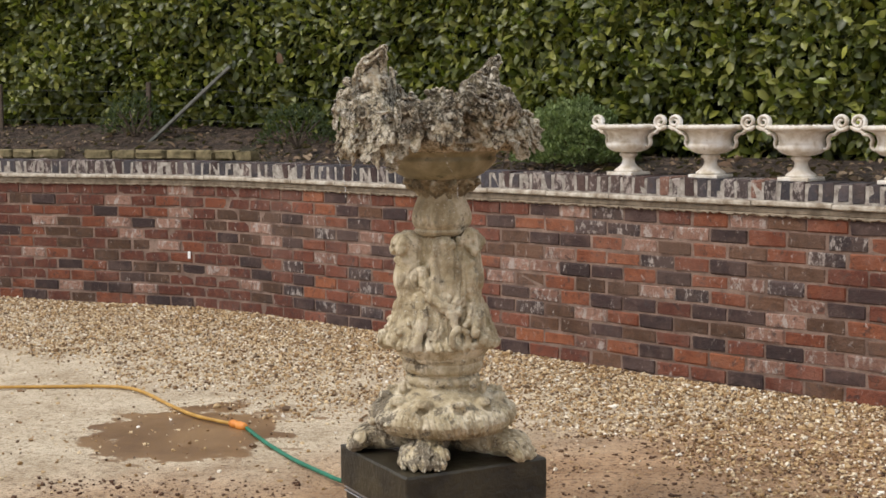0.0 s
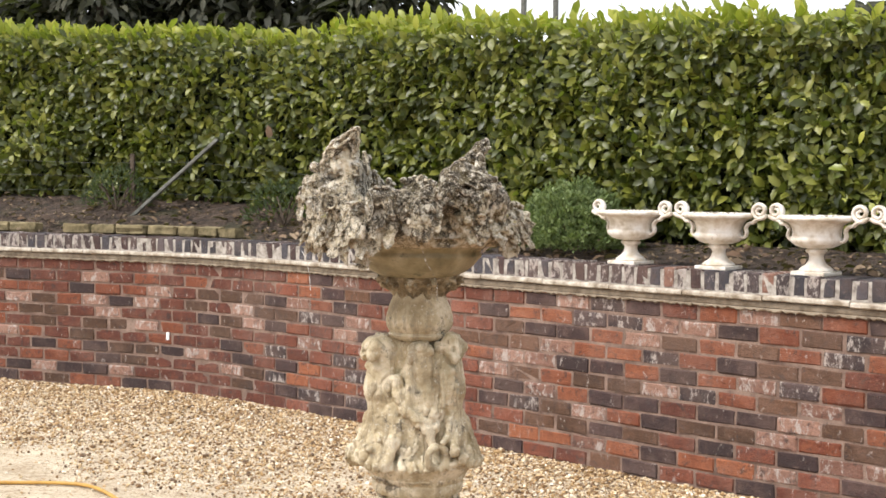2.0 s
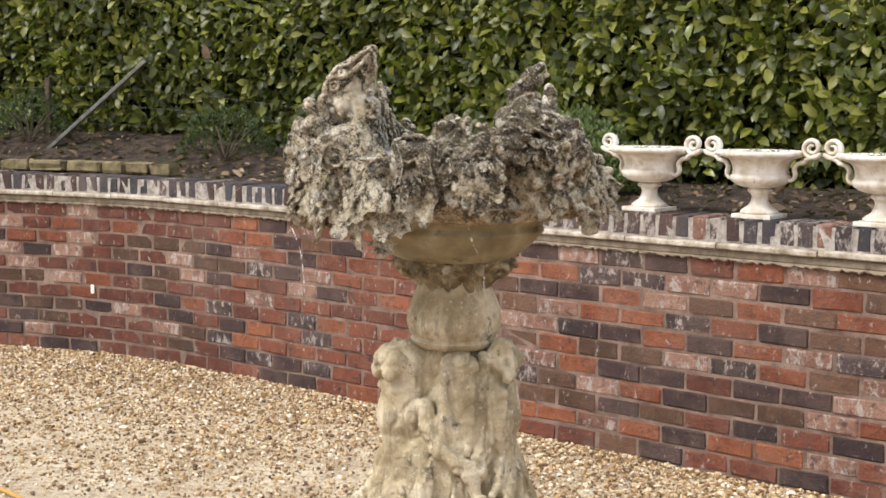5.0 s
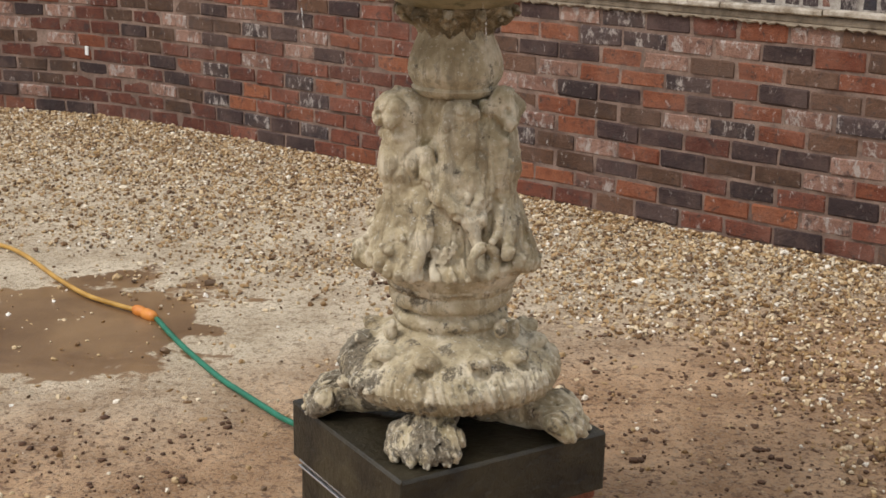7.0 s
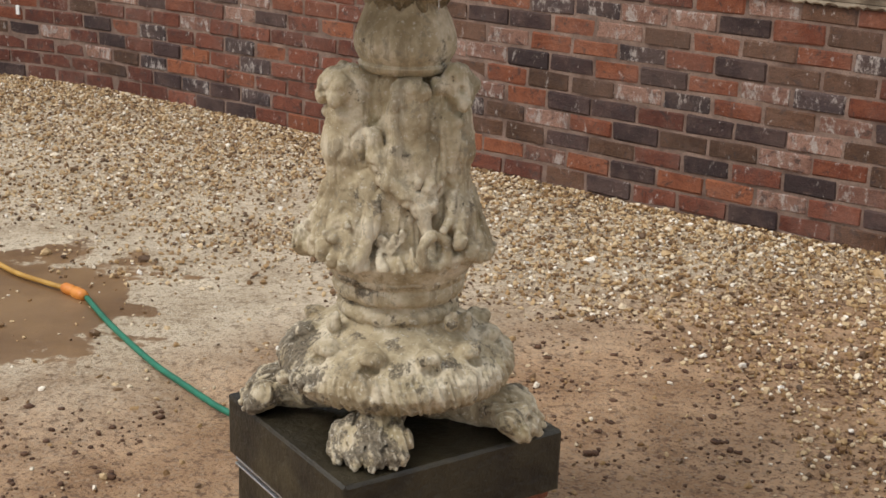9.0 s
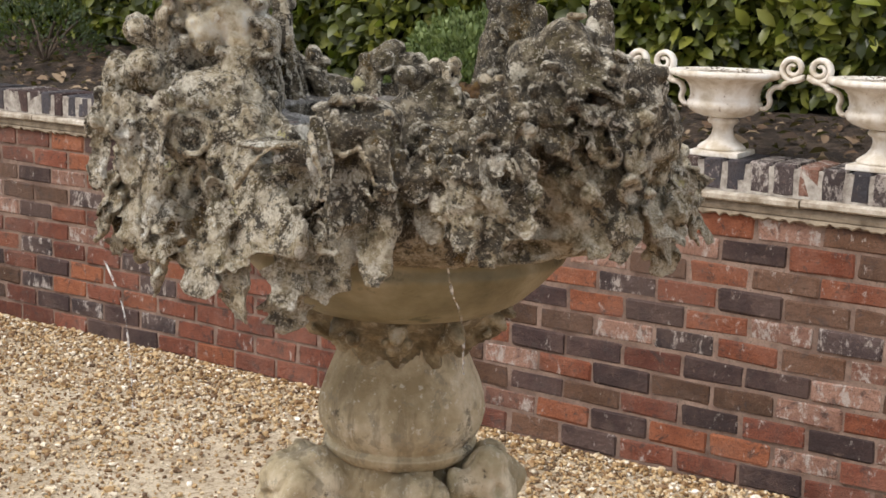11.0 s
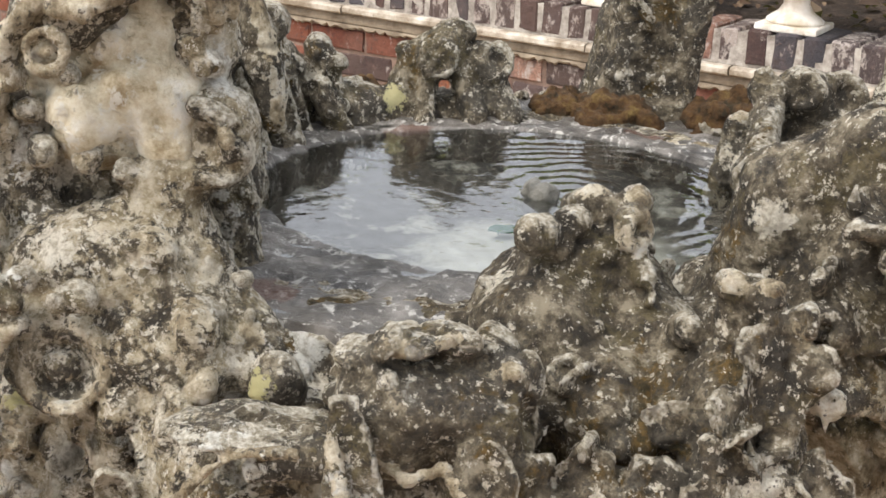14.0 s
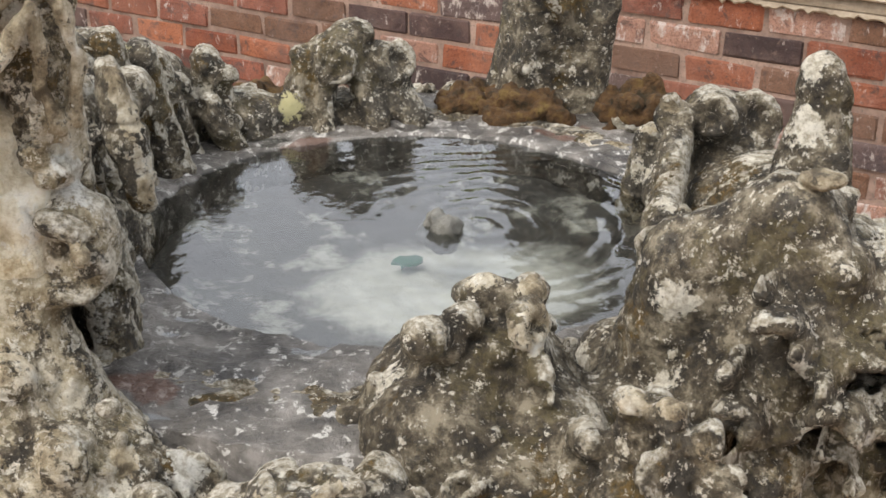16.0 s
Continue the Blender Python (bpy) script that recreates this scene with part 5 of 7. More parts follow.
def rim_forms(sc):
    """The rim's rock, shells and hanging leaves, laid into a field."""
    rnd = random.Random(21)
    ball, rod, ring, leaf = sc.ball, sc.rod, sc.ring, sc.leaf
    ring((BX, BY, 1.42), (0, 0, 1), 0.248, 0.058, 0.02)
    ring((BX - 0.006, BY - 0.002, 1.455), (0, 0, 1), 0.213, 0.0445, 0.012)
    reachrows = (
        (-180, 0.345, 1.330), (-150, 0.358, 1.335), (-130, 0.366, 1.340), (-116, 0.364, 1.322), (-106, 0.358, 1.345), (-98, 0.362, 1.388), (-86, 0.364, 1.400), (-79, 0.355, 1.418), (-74, 0.30, 1.468),
        (-62, 0.30, 1.468), (-57, 0.345, 1.390), (-45, 0.350, 1.366), (-10, 0.345, 1.345), (25, 0.335, 1.36), (70, 0.330, 1.38), (110, 0.330, 1.37), (150, 0.340, 1.34), (180, 0.345, 1.330),
    )

    def span(az):
        """How far out and how low the crust reaches at an azimuth."""
        az = (az + 180) % 360 - 180
        for p, q in zip(reachrows, reachrows[1:]):
            if p[0] <= az <= q[0]:
                t = (az - p[0]) / (q[0] - p[0])
                return p[1] + t * (q[1] - p[1]), p[2] + t * (q[2] - p[2])
        return reachrows[0][1:]

    def turn():
        return Euler((rnd.uniform(0, 6), rnd.uniform(0, 6), rnd.uniform(0, 6))).to_matrix()

    def at(az, r, z):
        return Vector((BX + r * math.cos(radians(az)), BY + r * math.sin(radians(az)), z))

    def reach(out, low, z):
        t = (z - low) / (1.50 - low)
        return out * (0.80 + 0.20 * math.sin(math.pi * min(max(t * 0.8 + 0.12, 0), 1))) - max(0, z - 1.485) * 0.9

    def outward(az):
        return Vector((math.cos(radians(az)), math.sin(radians(az)), 0))

    def hang(p, az, w, l, flare=0.2, twist=0.0, curl=0.3, cup=0.5, lobes=3.0, th=0.0030, k=0.0016):
        """A stone leaf that hangs from p on the outside of the rim."""
        d = outward(az)
        nrm = d * math.cos(flare) + Vector((0, 0, math.sin(flare)))
        down = d * math.sin(flare) - Vector((0, 0, math.cos(flare)))
        side = nrm.cross(down)
        side, down = side * math.cos(twist) + down * math.sin(twist), down * math.cos(twist) - side * math.sin(twist)
        leaf(p, side, nrm, down, w, l, th, curl, cup, lobes, rnd.uniform(0, 6.28), k)

    # a rough body all round, set back where the leaves hang free before the bowl
    for k in range(260):
        az = rnd.uniform(-180, 180)
        out, low = span(az)
        z = rnd.uniform(low + 0.03, 1.478)
        free = -112 < az < -72 and z < 1.462
        if not free:
            ball(at(az, reach(out, low, z) - 0.054, z), (rnd.uniform(0.016, 0.038), rnd.uniform(0.013, 0.030), rnd.uniform(0.012, 0.028)), turn(), 0.006)
    for k in range(70):
        az = rnd.uniform(-180, 180)
        out, low = span(az)
        z = low + (1.487 - low) * rnd.random()
        s = rnd.uniform(0.006, 0.015)
        if not (-112 < az < -72 and z < 1.455):
            ball(at(az, reach(out, low, z) - 0.007, z), (s * rnd.uniform(0.8, 1.6), s, s * rnd.uniform(0.7, 1.4)), turn(), 0.002)
    # cupped shells, opening outwards
    for k in range(16):
        az = rnd.uniform(-180, 10) if k % 4 else rnd.uniform(-180, 180)
        out, low = span(az)
        z = rnd.uniform(low + 0.012, 1.49)
        s = rnd.uniform(0.010, 0.021)
        d = (outward(az + rnd.uniform(-40, 40)) + Vector((0, 0, rnd.uniform(-0.6, 0.6)))).normalized()
        m = d.to_track_quat("Z", "Y").to_matrix() @ Euler((0, 0, rnd.uniform(0, 6))).to_matrix()
        c = at(az, reach(out, low, z) - 0.006, z)
        if not (-112 < az < -72 and z < 1.455):
            ball(c, (s, s * rnd.uniform(0.7, 1.0), s * 0.62), m, 0.003)
            ball(c + d * s * 0.42, (s * 0.82, s * 0.64, s * 0.66), m, 0.0015, True)
    # deep holes
    for k in range(44):
        az = rnd.uniform(-180, 180)
        out, low = span(az)
        z = rnd.uniform(low + 0.01, 1.49)
        s = rnd.uniform(0.005, 0.016)
        ball(at(az, reach(out, low, z) - 0.008, z), (s, s, s * rnd.uniform(0.8, 2.2)), None, 0.002, True)
    # tiers of hanging leaves with ruffled edges, dark beneath
    z = 1.496
    while z > 1.335:
        az = -180 + rnd.uniform(0, 8)
        while az < 180:
            out, low = span(az)
            w, l = rnd.uniform(0.011, 0.024), rnd.uniform(0.034, 0.066)
            if low + 0.022 < z and not -112 < az < -61 and not (-61 < az < -36 and z > 1.45):
                l = min(l, z - low + 0.014)
                zz = z + rnd.uniform(-0.014, 0.014)
                hang(at(az, reach(out, low, zz) + rnd.uniform(-0.034, -0.012), zz), az + rnd.uniform(-30, 30), w, l, rnd.uniform(0.15, 0.85) * (0.55 if az < -112 else 1.0), rnd.uniform(-0.6, 0.6), rnd.uniform(-0.45, 0.25), rnd.uniform(-0.75, 0.85), rnd.choice((1.0, 2.0, 2.0, 3.0)), rnd.uniform(0.0022, 0.0032), 0.0014)
            az += rnd.uniform(6.0, 10.0)
        z -= 0.029
    # grit on the top
    for k in range(200):
        az, r = rnd.uniform(-180, 180), rnd.uniform(0.185, 0.31)
        s = rnd.uniform(0.003, 0.008) + max(0, r - 0.25) * 0.1
        ball(at(az, r, 1.487), (s, s, s * 0.7), turn(), 0.004)

    # ---- the tall hooded shell
    ball((-0.096, 4.722, 1.588), (0.048, 0.022, 0.066), None, 0.010)
    ball((-0.140, 4.712, 1.56), (0.018, 0.026, 0.05), None, 0.010)
    rod((-0.150, 4.694, 1.565), (-0.148, 4.688, 1.605), 0.0062, 0.0055, 0.004)
    rod((-0.148, 4.688, 1.605), (-0.126, 4.684, 1.650), 0.0055, 0.0062, 0.004)
    rod((-0.118, 4.684, 1.655), (-0.058, 4.688, 1.698), 0.0115, 0.0060, 0.004)
    rod((-0.120, 4.700, 1.640), (-0.064, 4.700, 1.684), 0.020, 0.013, 0.006)
    rod((-0.110, 4.668, 1.656), (-0.060, 4.672, 1.692), 0.0048, 0.0040, 0.002, True)
    ball((-0.104, 4.667, 1.652), (0.011, 0.010, 0.009), None, 0.003)
    ball((-0.104, 4.655, 1.656), (0.008, 0.007, 0.006), None, 0.002, True)
    leaf((-0.054, 4.690, 1.706), (1, 0, 0), (0.1, -1, 0), (0.10, 0.02, -1), 0.0135, 0.075, 0.0045, 0.05, 0.25, 2.0, 0.4, 0.003)
    rod((-0.050, 4.680, 1.690), (-0.050, 4.680, 1.650), 0.0028, 0.0034, 0.002, True)
    rod((-0.056, 4.706, 1.690), (-0.060, 4.712, 1.62), 0.010, 0.018, 0.006)
    for x, z, s in ((-0.140, 1.612, 0.007), (-0.133, 1.596, 0.006), (-0.146, 1.588, 0.007), (-0.116, 1.611, 0.005), (-0.062, 1.626, 0.006), (-0.055, 1.618, 0.007), (-0.128, 1.579, 0.008), (-0.108, 1.574, 0.007), (-0.092, 1.570, 0.006)):
        ball((x, 4.684 + 0.006 * math.sin(900 * x), z), (s, s * 0.9, s * 1.2), turn(), 0.002)
    # round heads and folds at its foot
    ball((-0.172, 4.692, 1.588), (0.0165, 0.016, 0.0165), None, 0.004)
    ball((-0.166, 4.684, 1.548), (0.021, 0.018, 0.024), None, 0.004)
    ball((-0.194, 4.700, 1.538), (0.015, 0.018, 0.030), None, 0.006)
    rod((-0.150, 4.700, 1.59), (-0.160, 4.694, 1.57), 0.010, 0.012, 0.004)
    for x, y, z, q in ((-0.180, 4.676, 1.582, 0.006), (-0.165, 4.675, 1.580, 0.005), (-0.158, 4.664, 1.556, 0.007), (-0.176, 4.664, 1.540, 0.008), (-0.164, 4.664, 1.534, 0.005)):
        ball((x, y, z), (q, q, q * 0.8), None, 0.004, True)
    # a mask with brow, cheek and a hollow before it
    ball((-0.050, 4.696, 1.583), (0.0185, 0.018, 0.025), None, 0.005)
    ball((-0.053, 4.679, 1.597), (0.013, 0.008, 0.006), Euler((0, 0.5, 0)).to_matrix(), 0.003)
    ball((-0.043, 4.680, 1.580), (0.006, 0.006, 0.011), Euler((0, -0.3, 0)).to_matrix(), 0.003)
    ball((-0.056, 4.676, 1.586), (0.0065, 0.006, 0.0045), None, 0.002, True)
    ball((-0.040, 4.676, 1.590), (0.005, 0.005, 0.004), None, 0.002, True)
    ball((-0.052, 4.679, 1.568), (0.011, 0.008, 0.006), None, 0.003)
    ball((-0.049, 4.673, 1.573), (0.009, 0.005, 0.0022), None, 0.0015, True)
    ball((-0.074, 4.690, 1.556), (0.018, 0.018, 0.026), None, 0.008)
    for k in range(7):
        x = -0.205 + 0.0105 * k
        hang(Vector((x, 4.668 - 0.004 * k, 1.532 - 0.004 * (k % 3))), -112, 0.0085, 0.10 - 0.008 * (k % 4), 0.17, 0.12 * math.sin(k * 2.3), -0.05, 0.8, 2.0, 0.0026, 0.002)
    # the slope under the hood
    ball((-0.095, 4.684, 1.515), (0.055, 0.032, 0.040), None, 0.012)
    ball((-0.07, 4.676, 1.490), (0.048, 0.042, 0.030), None, 0.012)
    ball((-0.118, 4.664, 1.490), (0.029, 0.023, 0.030), None, 0.006)
    ball((-0.116, 4.637, 1.492), (0.0165, 0.013, 0.0165), None, 0.003, True)
    ring((-0.117, 4.648, 1.490), (-0.2, -1, 0.35), 0.0190, 0.0026, 0.006)
    ball((-0.117, 4.647, 1.490), 0.0078, None, 0.002)
    for x, y, z, s in ((-0.058, 4.652, 1.508, 0.014), (-0.105, 4.680, 1.520, 0.011), (-0.080, 4.672, 1.537, 0.014), (-0.055, 4.640, 1.485, 0.010), (-0.022, 4.628, 1.494, 0.010), (-0.034, 4.658, 1.498, 0.012), (-0.083, 4.655, 1.498, 0.012), (-0.090, 4.640, 1.472, 0.012), (-0.068, 4.626, 1.466, 0.010)):
        ball((x, y, z), (s, s * 0.8, s), turn(), 0.003)
    for k in range(26):
        s = rnd.uniform(0.003, 0.0075)
        ball((rnd.uniform(-0.145, -0.02), rnd.uniform(4.640, 4.672), rnd.uniform(1.455, 1.545)), (s * 1.3, s, s), turn(), 0.0015)
    # an arched hollow in front of the ledge
    ball((-0.012, 4.572, 1.448), (0.032, 0.034, 0.026), None, 0.006, True)
    leaf((-0.072, 4.606, 1.430), (0.35, 0.55, -0.45), (-0.55, -0.75, 0.35), (0.75, -0.30, 0.62), 0.011, 0.080, 0.0030, 0.15, -0.6, 1.0, 0.5, 0.003)
    rod((-0.030, 4.572, 1.478), (0.012, 4.562, 1.488), 0.006, 0.006, 0.004)
    ball((-0.030, 4.585, 1.490), (0.040, 0.022, 0.006), None, 0.004)
    # ---- the front block: a flat-topped rock with an overhanging lip
    ball((0.026, 4.582, 1.500), (0.026, 0.030, 0.030), None, 0.005)
    ball((0.058, 4.582, 1.497), (0.028, 0.030, 0.028), None, 0.005)
    ball((0.042, 4.572, 1.508), (0.036, 0.022, 0.014), None, 0.006)
    for x, y, z, a, b, c in ((0.015, 4.578, 1.527, 0.011, 0.016, 0.0050), (0.031, 4.570, 1.534, 0.012, 0.010, 0.0045), (0.046, 4.577, 1.535, 0.009, 0.015, 0.0050), (0.056, 4.582, 1.526, 0.010, 0.016, 0.0050), (0.070, 4.574, 1.517, 0.010, 0.011, 0.010), (0.066, 4.590, 1.524, 0.011, 0.012, 0.007), (0.026, 4.592, 1.528, 0.014, 0.012, 0.006)):
        ball((x, y, z), (a, b, c), Euler((0.3 * math.sin(x * 400), 0.4 * math.sin(x * 300), x * 90)).to_matrix(), 0.002)
    ball((0.044, 4.548, 1.521), (0.018, 0.009, 0.0045), Euler((0, radians(-6), 0)).to_matrix(), 0.003, True)
    ball((0.018, 4.553, 1.523), (0.006, 0.008, 0.005), None, 0.002, True)
    ball((0.081, 4.560, 1.506), (0.006, 0.014, 0.016), None, 0.003, True)
    for x, y, z, w, l, tw, cu, lo in ((0.005, 4.552, 1.520, 0.0085, 0.078, -0.10, 0.6, 1.0), (0.034, 4.572, 1.496, 0.0190, 0.080, 0.0, 0.7, 2.0), (0.055, 4.550, 1.502, 0.0085, 0.052, -0.35, 0.6, 1.0), (0.080, 4.560, 1.492, 0.0130, 0.052, 0.25, -0.5, 2.0), (0.026, 4.560, 1.448, 0.0150, 0.058, 0.2, -0.5, 2.0), (0.072, 4.568, 1.448, 0.0140, 0.088, 0.15, -0.5, 2.0), (0.108, 4.572, 1.488, 0.0140, 0.050, 0.3, 0.5, 2.0), (0.130, 4.566, 1.486, 0.0130, 0.062, -0.25, 0.5, 2.0), (0.104, 4.580, 1.446, 0.0120, 0.050, -0.3, 0.6, 1.0)):
        hang(Vector((x, y, z)), -92, w, l, 0.22, tw, 0.0, cu, lo, 0.0028, 0.0012)
    for az, z, w, l, tw, cu in ((-110, 1.470, 0.020, 0.07, 0.3, 0.5), (-107, 1.425, 0.022, 0.07, -0.3, -0.4), (-111, 1.390, 0.020, 0.06, 0.2, 0.5), (-104, 1.392, 0.020, 0.055, 0.4, 0.4), (-101, 1.440, 0.016, 0.060, -0.3, 0.5), (-83, 1.455, 0.018, 0.060, 0.2, 0.5), (-80, 1.490, 0.018, 0.055, -0.3, -0.4), (-78, 1.450, 0.015, 0.050, 0.3, 0.5), (-86, 1.475, 0.018, 0.055, 0.2, -0.5)):
        hang(at(az, 0.335, z), az, w, l, 0.18, tw, 0.05, cu, 2.0, 0.0030, 0.0016)
    # ---- the mound with little snail shells on it
    ball((0.120, 4.686, 1.503), (0.050, 0.044, 0.036), None, 0.010)
    ball((0.121, 4.670, 1.530), (0.032, 0.027, 0.024), None, 0.010)
    ball((0.098, 4.652, 1.505), (0.032, 0.034, 0.028), None, 0.010)
    ball((0.146, 4.650, 1.500), (0.028, 0.036, 0.026), None, 0.010)
    ball((0.120, 4.628, 1.490), (0.040, 0.030, 0.022), None, 0.010)
    ring((0.136, 4.653, 1.555), (0.55, -0.75, 0.25), 0.0075, 0.0042, 0.002)
    rod((0.132, 4.662, 1.545), (0.141, 4.642, 1.536), 0.009, 0.006, 0.003)
    ball((0.139, 4.667, 1.562), (0.0075, 0.007, 0.0095), None, 0.002)
    ball((0.128, 4.672, 1.557), (0.010, 0.009, 0.009), None, 0.002)
    ball((0.109, 4.658, 1.557), (0.010, 0.009, 0.008), None, 0.003)
    ball((0.118, 4.676, 1.560), (0.011, 0.010, 0.008), None, 0.003)
    ball((0.091, 4.647, 1.554), (0.0105, 0.010, 0.0095), None, 0.003)
    ball((0.100, 4.652, 1.548), (0.008, 0.007, 0.007), None, 0.003)
    ball((0.122, 4.648, 1.545), (0.006, 0.006, 0.005), None, 0.002)
    for k in range(24):
        s = rnd.uniform(0.002, 0.005)
        a = rnd.uniform(0, 6.28)
        ball((0.120 + 0.046 * math.cos(a), 4.672 + 0.042 * math.sin(a), rnd.uniform(1.498, 1.535)), (s * 1.3, s, s), turn(), 0.002)
    # ---- the crag with two knobs, its rose and tongue
    rod((0.176, 4.605, 1.48), (0.171, 4.588, 1.545), 0.032, 0.013, 0.008)
    ball((0.161, 4.585, 1.555), (0.0072, 0.0075, 0.007), None, 0.004)
    ball((0.174, 4.576, 1.553), (0.008, 0.008, 0.007), None, 0.005)
    leaf((0.176, 4.572, 1.548), (0.95, -0.2, 0.1), (0.2, -0.95, 0.2), (0.30, -0.1, -0.95), 0.016, 0.055, 0.004, 0.2, 0.5, 2.0, 1.0, 0.003)
    ball((0.203, 4.568, 1.509), (0.0080, 0.0075, 0.0085), None, 0.002)
    rod((0.184, 4.577, 1.512), (0.200, 4.570, 1.508), 0.008, 0.006, 0.003)
    rod((0.153, 4.622, 1.520), (0.150, 4.596, 1.530), 0.0075, 0.0070, 0.003)
    rod((0.153, 4.625, 1.515), (0.140, 4.580, 1.492), 0.0070, 0.0085, 0.003)
    rod((0.170, 4.585, 1.50), (0.164, 4.566, 1.45), 0.026, 0.015, 0.008)
    for k in range(7):
        a = k * 0.898 + 0.2
        c = Vector((0.165 + 0.012 * math.cos(a), 4.545 + 0.004 * math.sin(2 * a), 1.470 + 0.012 * math.sin(a)))
        out_w = Vector((math.cos(a), 0, math.sin(a)))
        leaf(c - out_w * 0.008, out_w.cross(Vector((0, -1, 0))), Vector((0, -1, 0.1)), out_w + Vector((0, -0.35, 0)), 0.0115, 0.022, 0.0026, -0.2, 0.15, 1.0, a, 0.0020)
    ball((0.165, 4.543, 1.470), 0.0062, None, 0.002)
    hang(Vector((0.182, 4.552, 1.470)), -80, 0.0135, 0.062, 0.05, -0.30, 0.2, 0.6, 3.0, 0.0038, 0.002)
    hang(Vector((0.150, 4.552, 1.455)), -92, 0.0130, 0.060, 0.05, 0.2, 0.1, -0.5, 3.0, 0.0036, 0.002)
    hang(Vector((0.192, 4.556, 1.495)), -72, 0.0100, 0.050, 0.15, -0.2, 0.2, 0.7, 2.0, 0.0034, 0.002)
    hang(Vector((0.170, 4.556, 1.440)), -86, 0.0140, 0.058, 0.0, 0.1, 0.1, 0.6, 4.0, 0.0036, 0.002)
    # ---- the ridge on the house side
    rod((0.196, 4.690, 1.492), (0.214, 4.678, 1.565), 0.020, 0.022, 0.010)
    rod((0.214, 4.678, 1.565), (0.250, 4.662, 1.592), 0.022, 0.021, 0.010)
    rod((0.250, 4.662, 1.592), (0.270, 4.676, 1.592), 0.020, 0.015, 0.008)
    rod((0.205, 4.655, 1.49), (0.262, 4.650, 1.575), 0.020, 0.020, 0.012)
    ball((0.272, 4.700, 1.545), (0.050, 0.040, 0.040), None, 0.014)
    rod((0.296, 4.748, 1.545), (0.302, 4.760, 1.612), 0.026, 0.014, 0.008)
    ball((0.303, 4.760, 1.616), (0.0125, 0.014, 0.020), None, 0.006)
    ball((0.300, 4.805, 1.528), (0.046, 0.050, 0.040), None, 0.014)
    rod((0.205, 4.715, 1.49), (0.232, 4.775, 1.545), 0.011, 0.010, 0.006)
    rod((0.232, 4.775, 1.545), (0.254, 4.832, 1.570), 0.010, 0.010, 0.006)
    ball((0.256, 4.842, 1.578), (0.012, 0.011, 0.011), None, 0.003)
    ball((0.280, 4.850, 1.578), (0.015, 0.014, 0.014), None, 0.003)
    ring((0.276, 4.838, 1.580), (-0.5, -0.8, 0.3), 0.009, 0.0045, 0.002)
    ring((0.303, 4.848, 1.573), (0.2, -0.9, 0.3), 0.0125, 0.0050, 0.002)
    ball((0.305, 4.857, 1.568), (0.014, 0.012, 0.014), None, 0.003)
    rod((0.286, 4.86, 1.50), (0.284, 4.86, 1.570), 0.034, 0.020, 0.010)
    ball((0.30, 4.90, 1.508), (0.040, 0.045, 0.030), None, 0.012)
    rod((0.270, 4.945, 1.485), (0.271, 4.931, 1.5385), 0.013, 0.0095, 0.005)
    # its broken outer side: ledges with dark hollows between
    ball((0.318, 4.694, 1.525), (0.046, 0.044, 0.045), None, 0.010)
    ball((0.350, 4.730, 1.490), (0.040, 0.045, 0.050), None, 0.010)
    for x, y, z, w, l, fl in ((0.250, 4.632, 1.578, 0.020, 0.040, 1.0), (0.285, 4.640, 1.584, 0.022, 0.038, 0.9), (0.318, 4.655, 1.575, 0.020, 0.040, 0.7), (0.345, 4.680, 1.555, 0.020, 0.045, 0.4), (0.232, 4.622, 1.545, 0.016, 0.035, 0.8), (0.268, 4.622, 1.548, 0.020, 0.040, 0.9), (0.305, 4.636, 1.546, 0.020, 0.040, 0.8), (0.240, 4.618, 1.518, 0.017, 0.035, 0.7), (0.275, 4.622, 1.520, 0.020, 0.040, 0.6), (0.312, 4.636, 1.518, 0.020, 0.045, 0.5), (0.345, 4.664, 1.525, 0.018, 0.045, 0.4)):
        hang(Vector((x, y + 0.016, z)), -62 + 60 * (x - 0.28), w * 1.4, l * 1.15, fl, rnd.uniform(-0.3, 0.3), -0.25, rnd.uniform(-0.35, 0.45), rnd.choice((1.0, 2.0, 3.0)), 0.0032, 0.0022)
    for x, y, z, s in ((0.272, 4.628, 1.536, 0.010), (0.300, 4.634, 1.562, 0.008), (0.320, 4.644, 1.533, 0.009), (0.246, 4.622, 1.533, 0.007)):
        ball((x, y, z), (s * 1.6, s * 0.9, s * 0.62), None, 0.003, True)
    for k in range(14):
        s = rnd.uniform(0.003, 0.008)
        ball((rnd.uniform(0.215, 0.36), rnd.uniform(4.63, 4.70), rnd.uniform(1.505, 1.585)), (s * 1.4, s, s), turn(), 0.002)
    # ---- the leaning spire at the far side
    rod((0.250, 5.145, 1.46), (0.252, 5.140, 1.560), 0.056, 0.034, 0.015)
    rod((0.252, 5.140, 1.560), (0.258, 5.132, 1.620), 0.034, 0.027, 0.010)
    rod((0.258, 5.132, 1.620), (0.280, 5.122, 1.662), 0.027, 0.017, 0.008)
    rod((0.280, 5.122, 1.662), (0.301, 5.116, 1.682), 0.017, 0.009, 0.005)
    ball((0.307, 5.112, 1.674), (0.006, 0.006, 0.009), None, 0.003)
    rod((0.275, 5.115, 1.49), (0.288, 5.108, 1.61), 0.016, 0.012, 0.006)
    rod((0.225, 5.115, 1.49), (0.236, 5.105, 1.59), 0.014, 0.010, 0.006)
    rod((0.252, 5.098, 1.52), (0.262, 5.094, 1.585), 0.007, 0.010, 0.004, True)
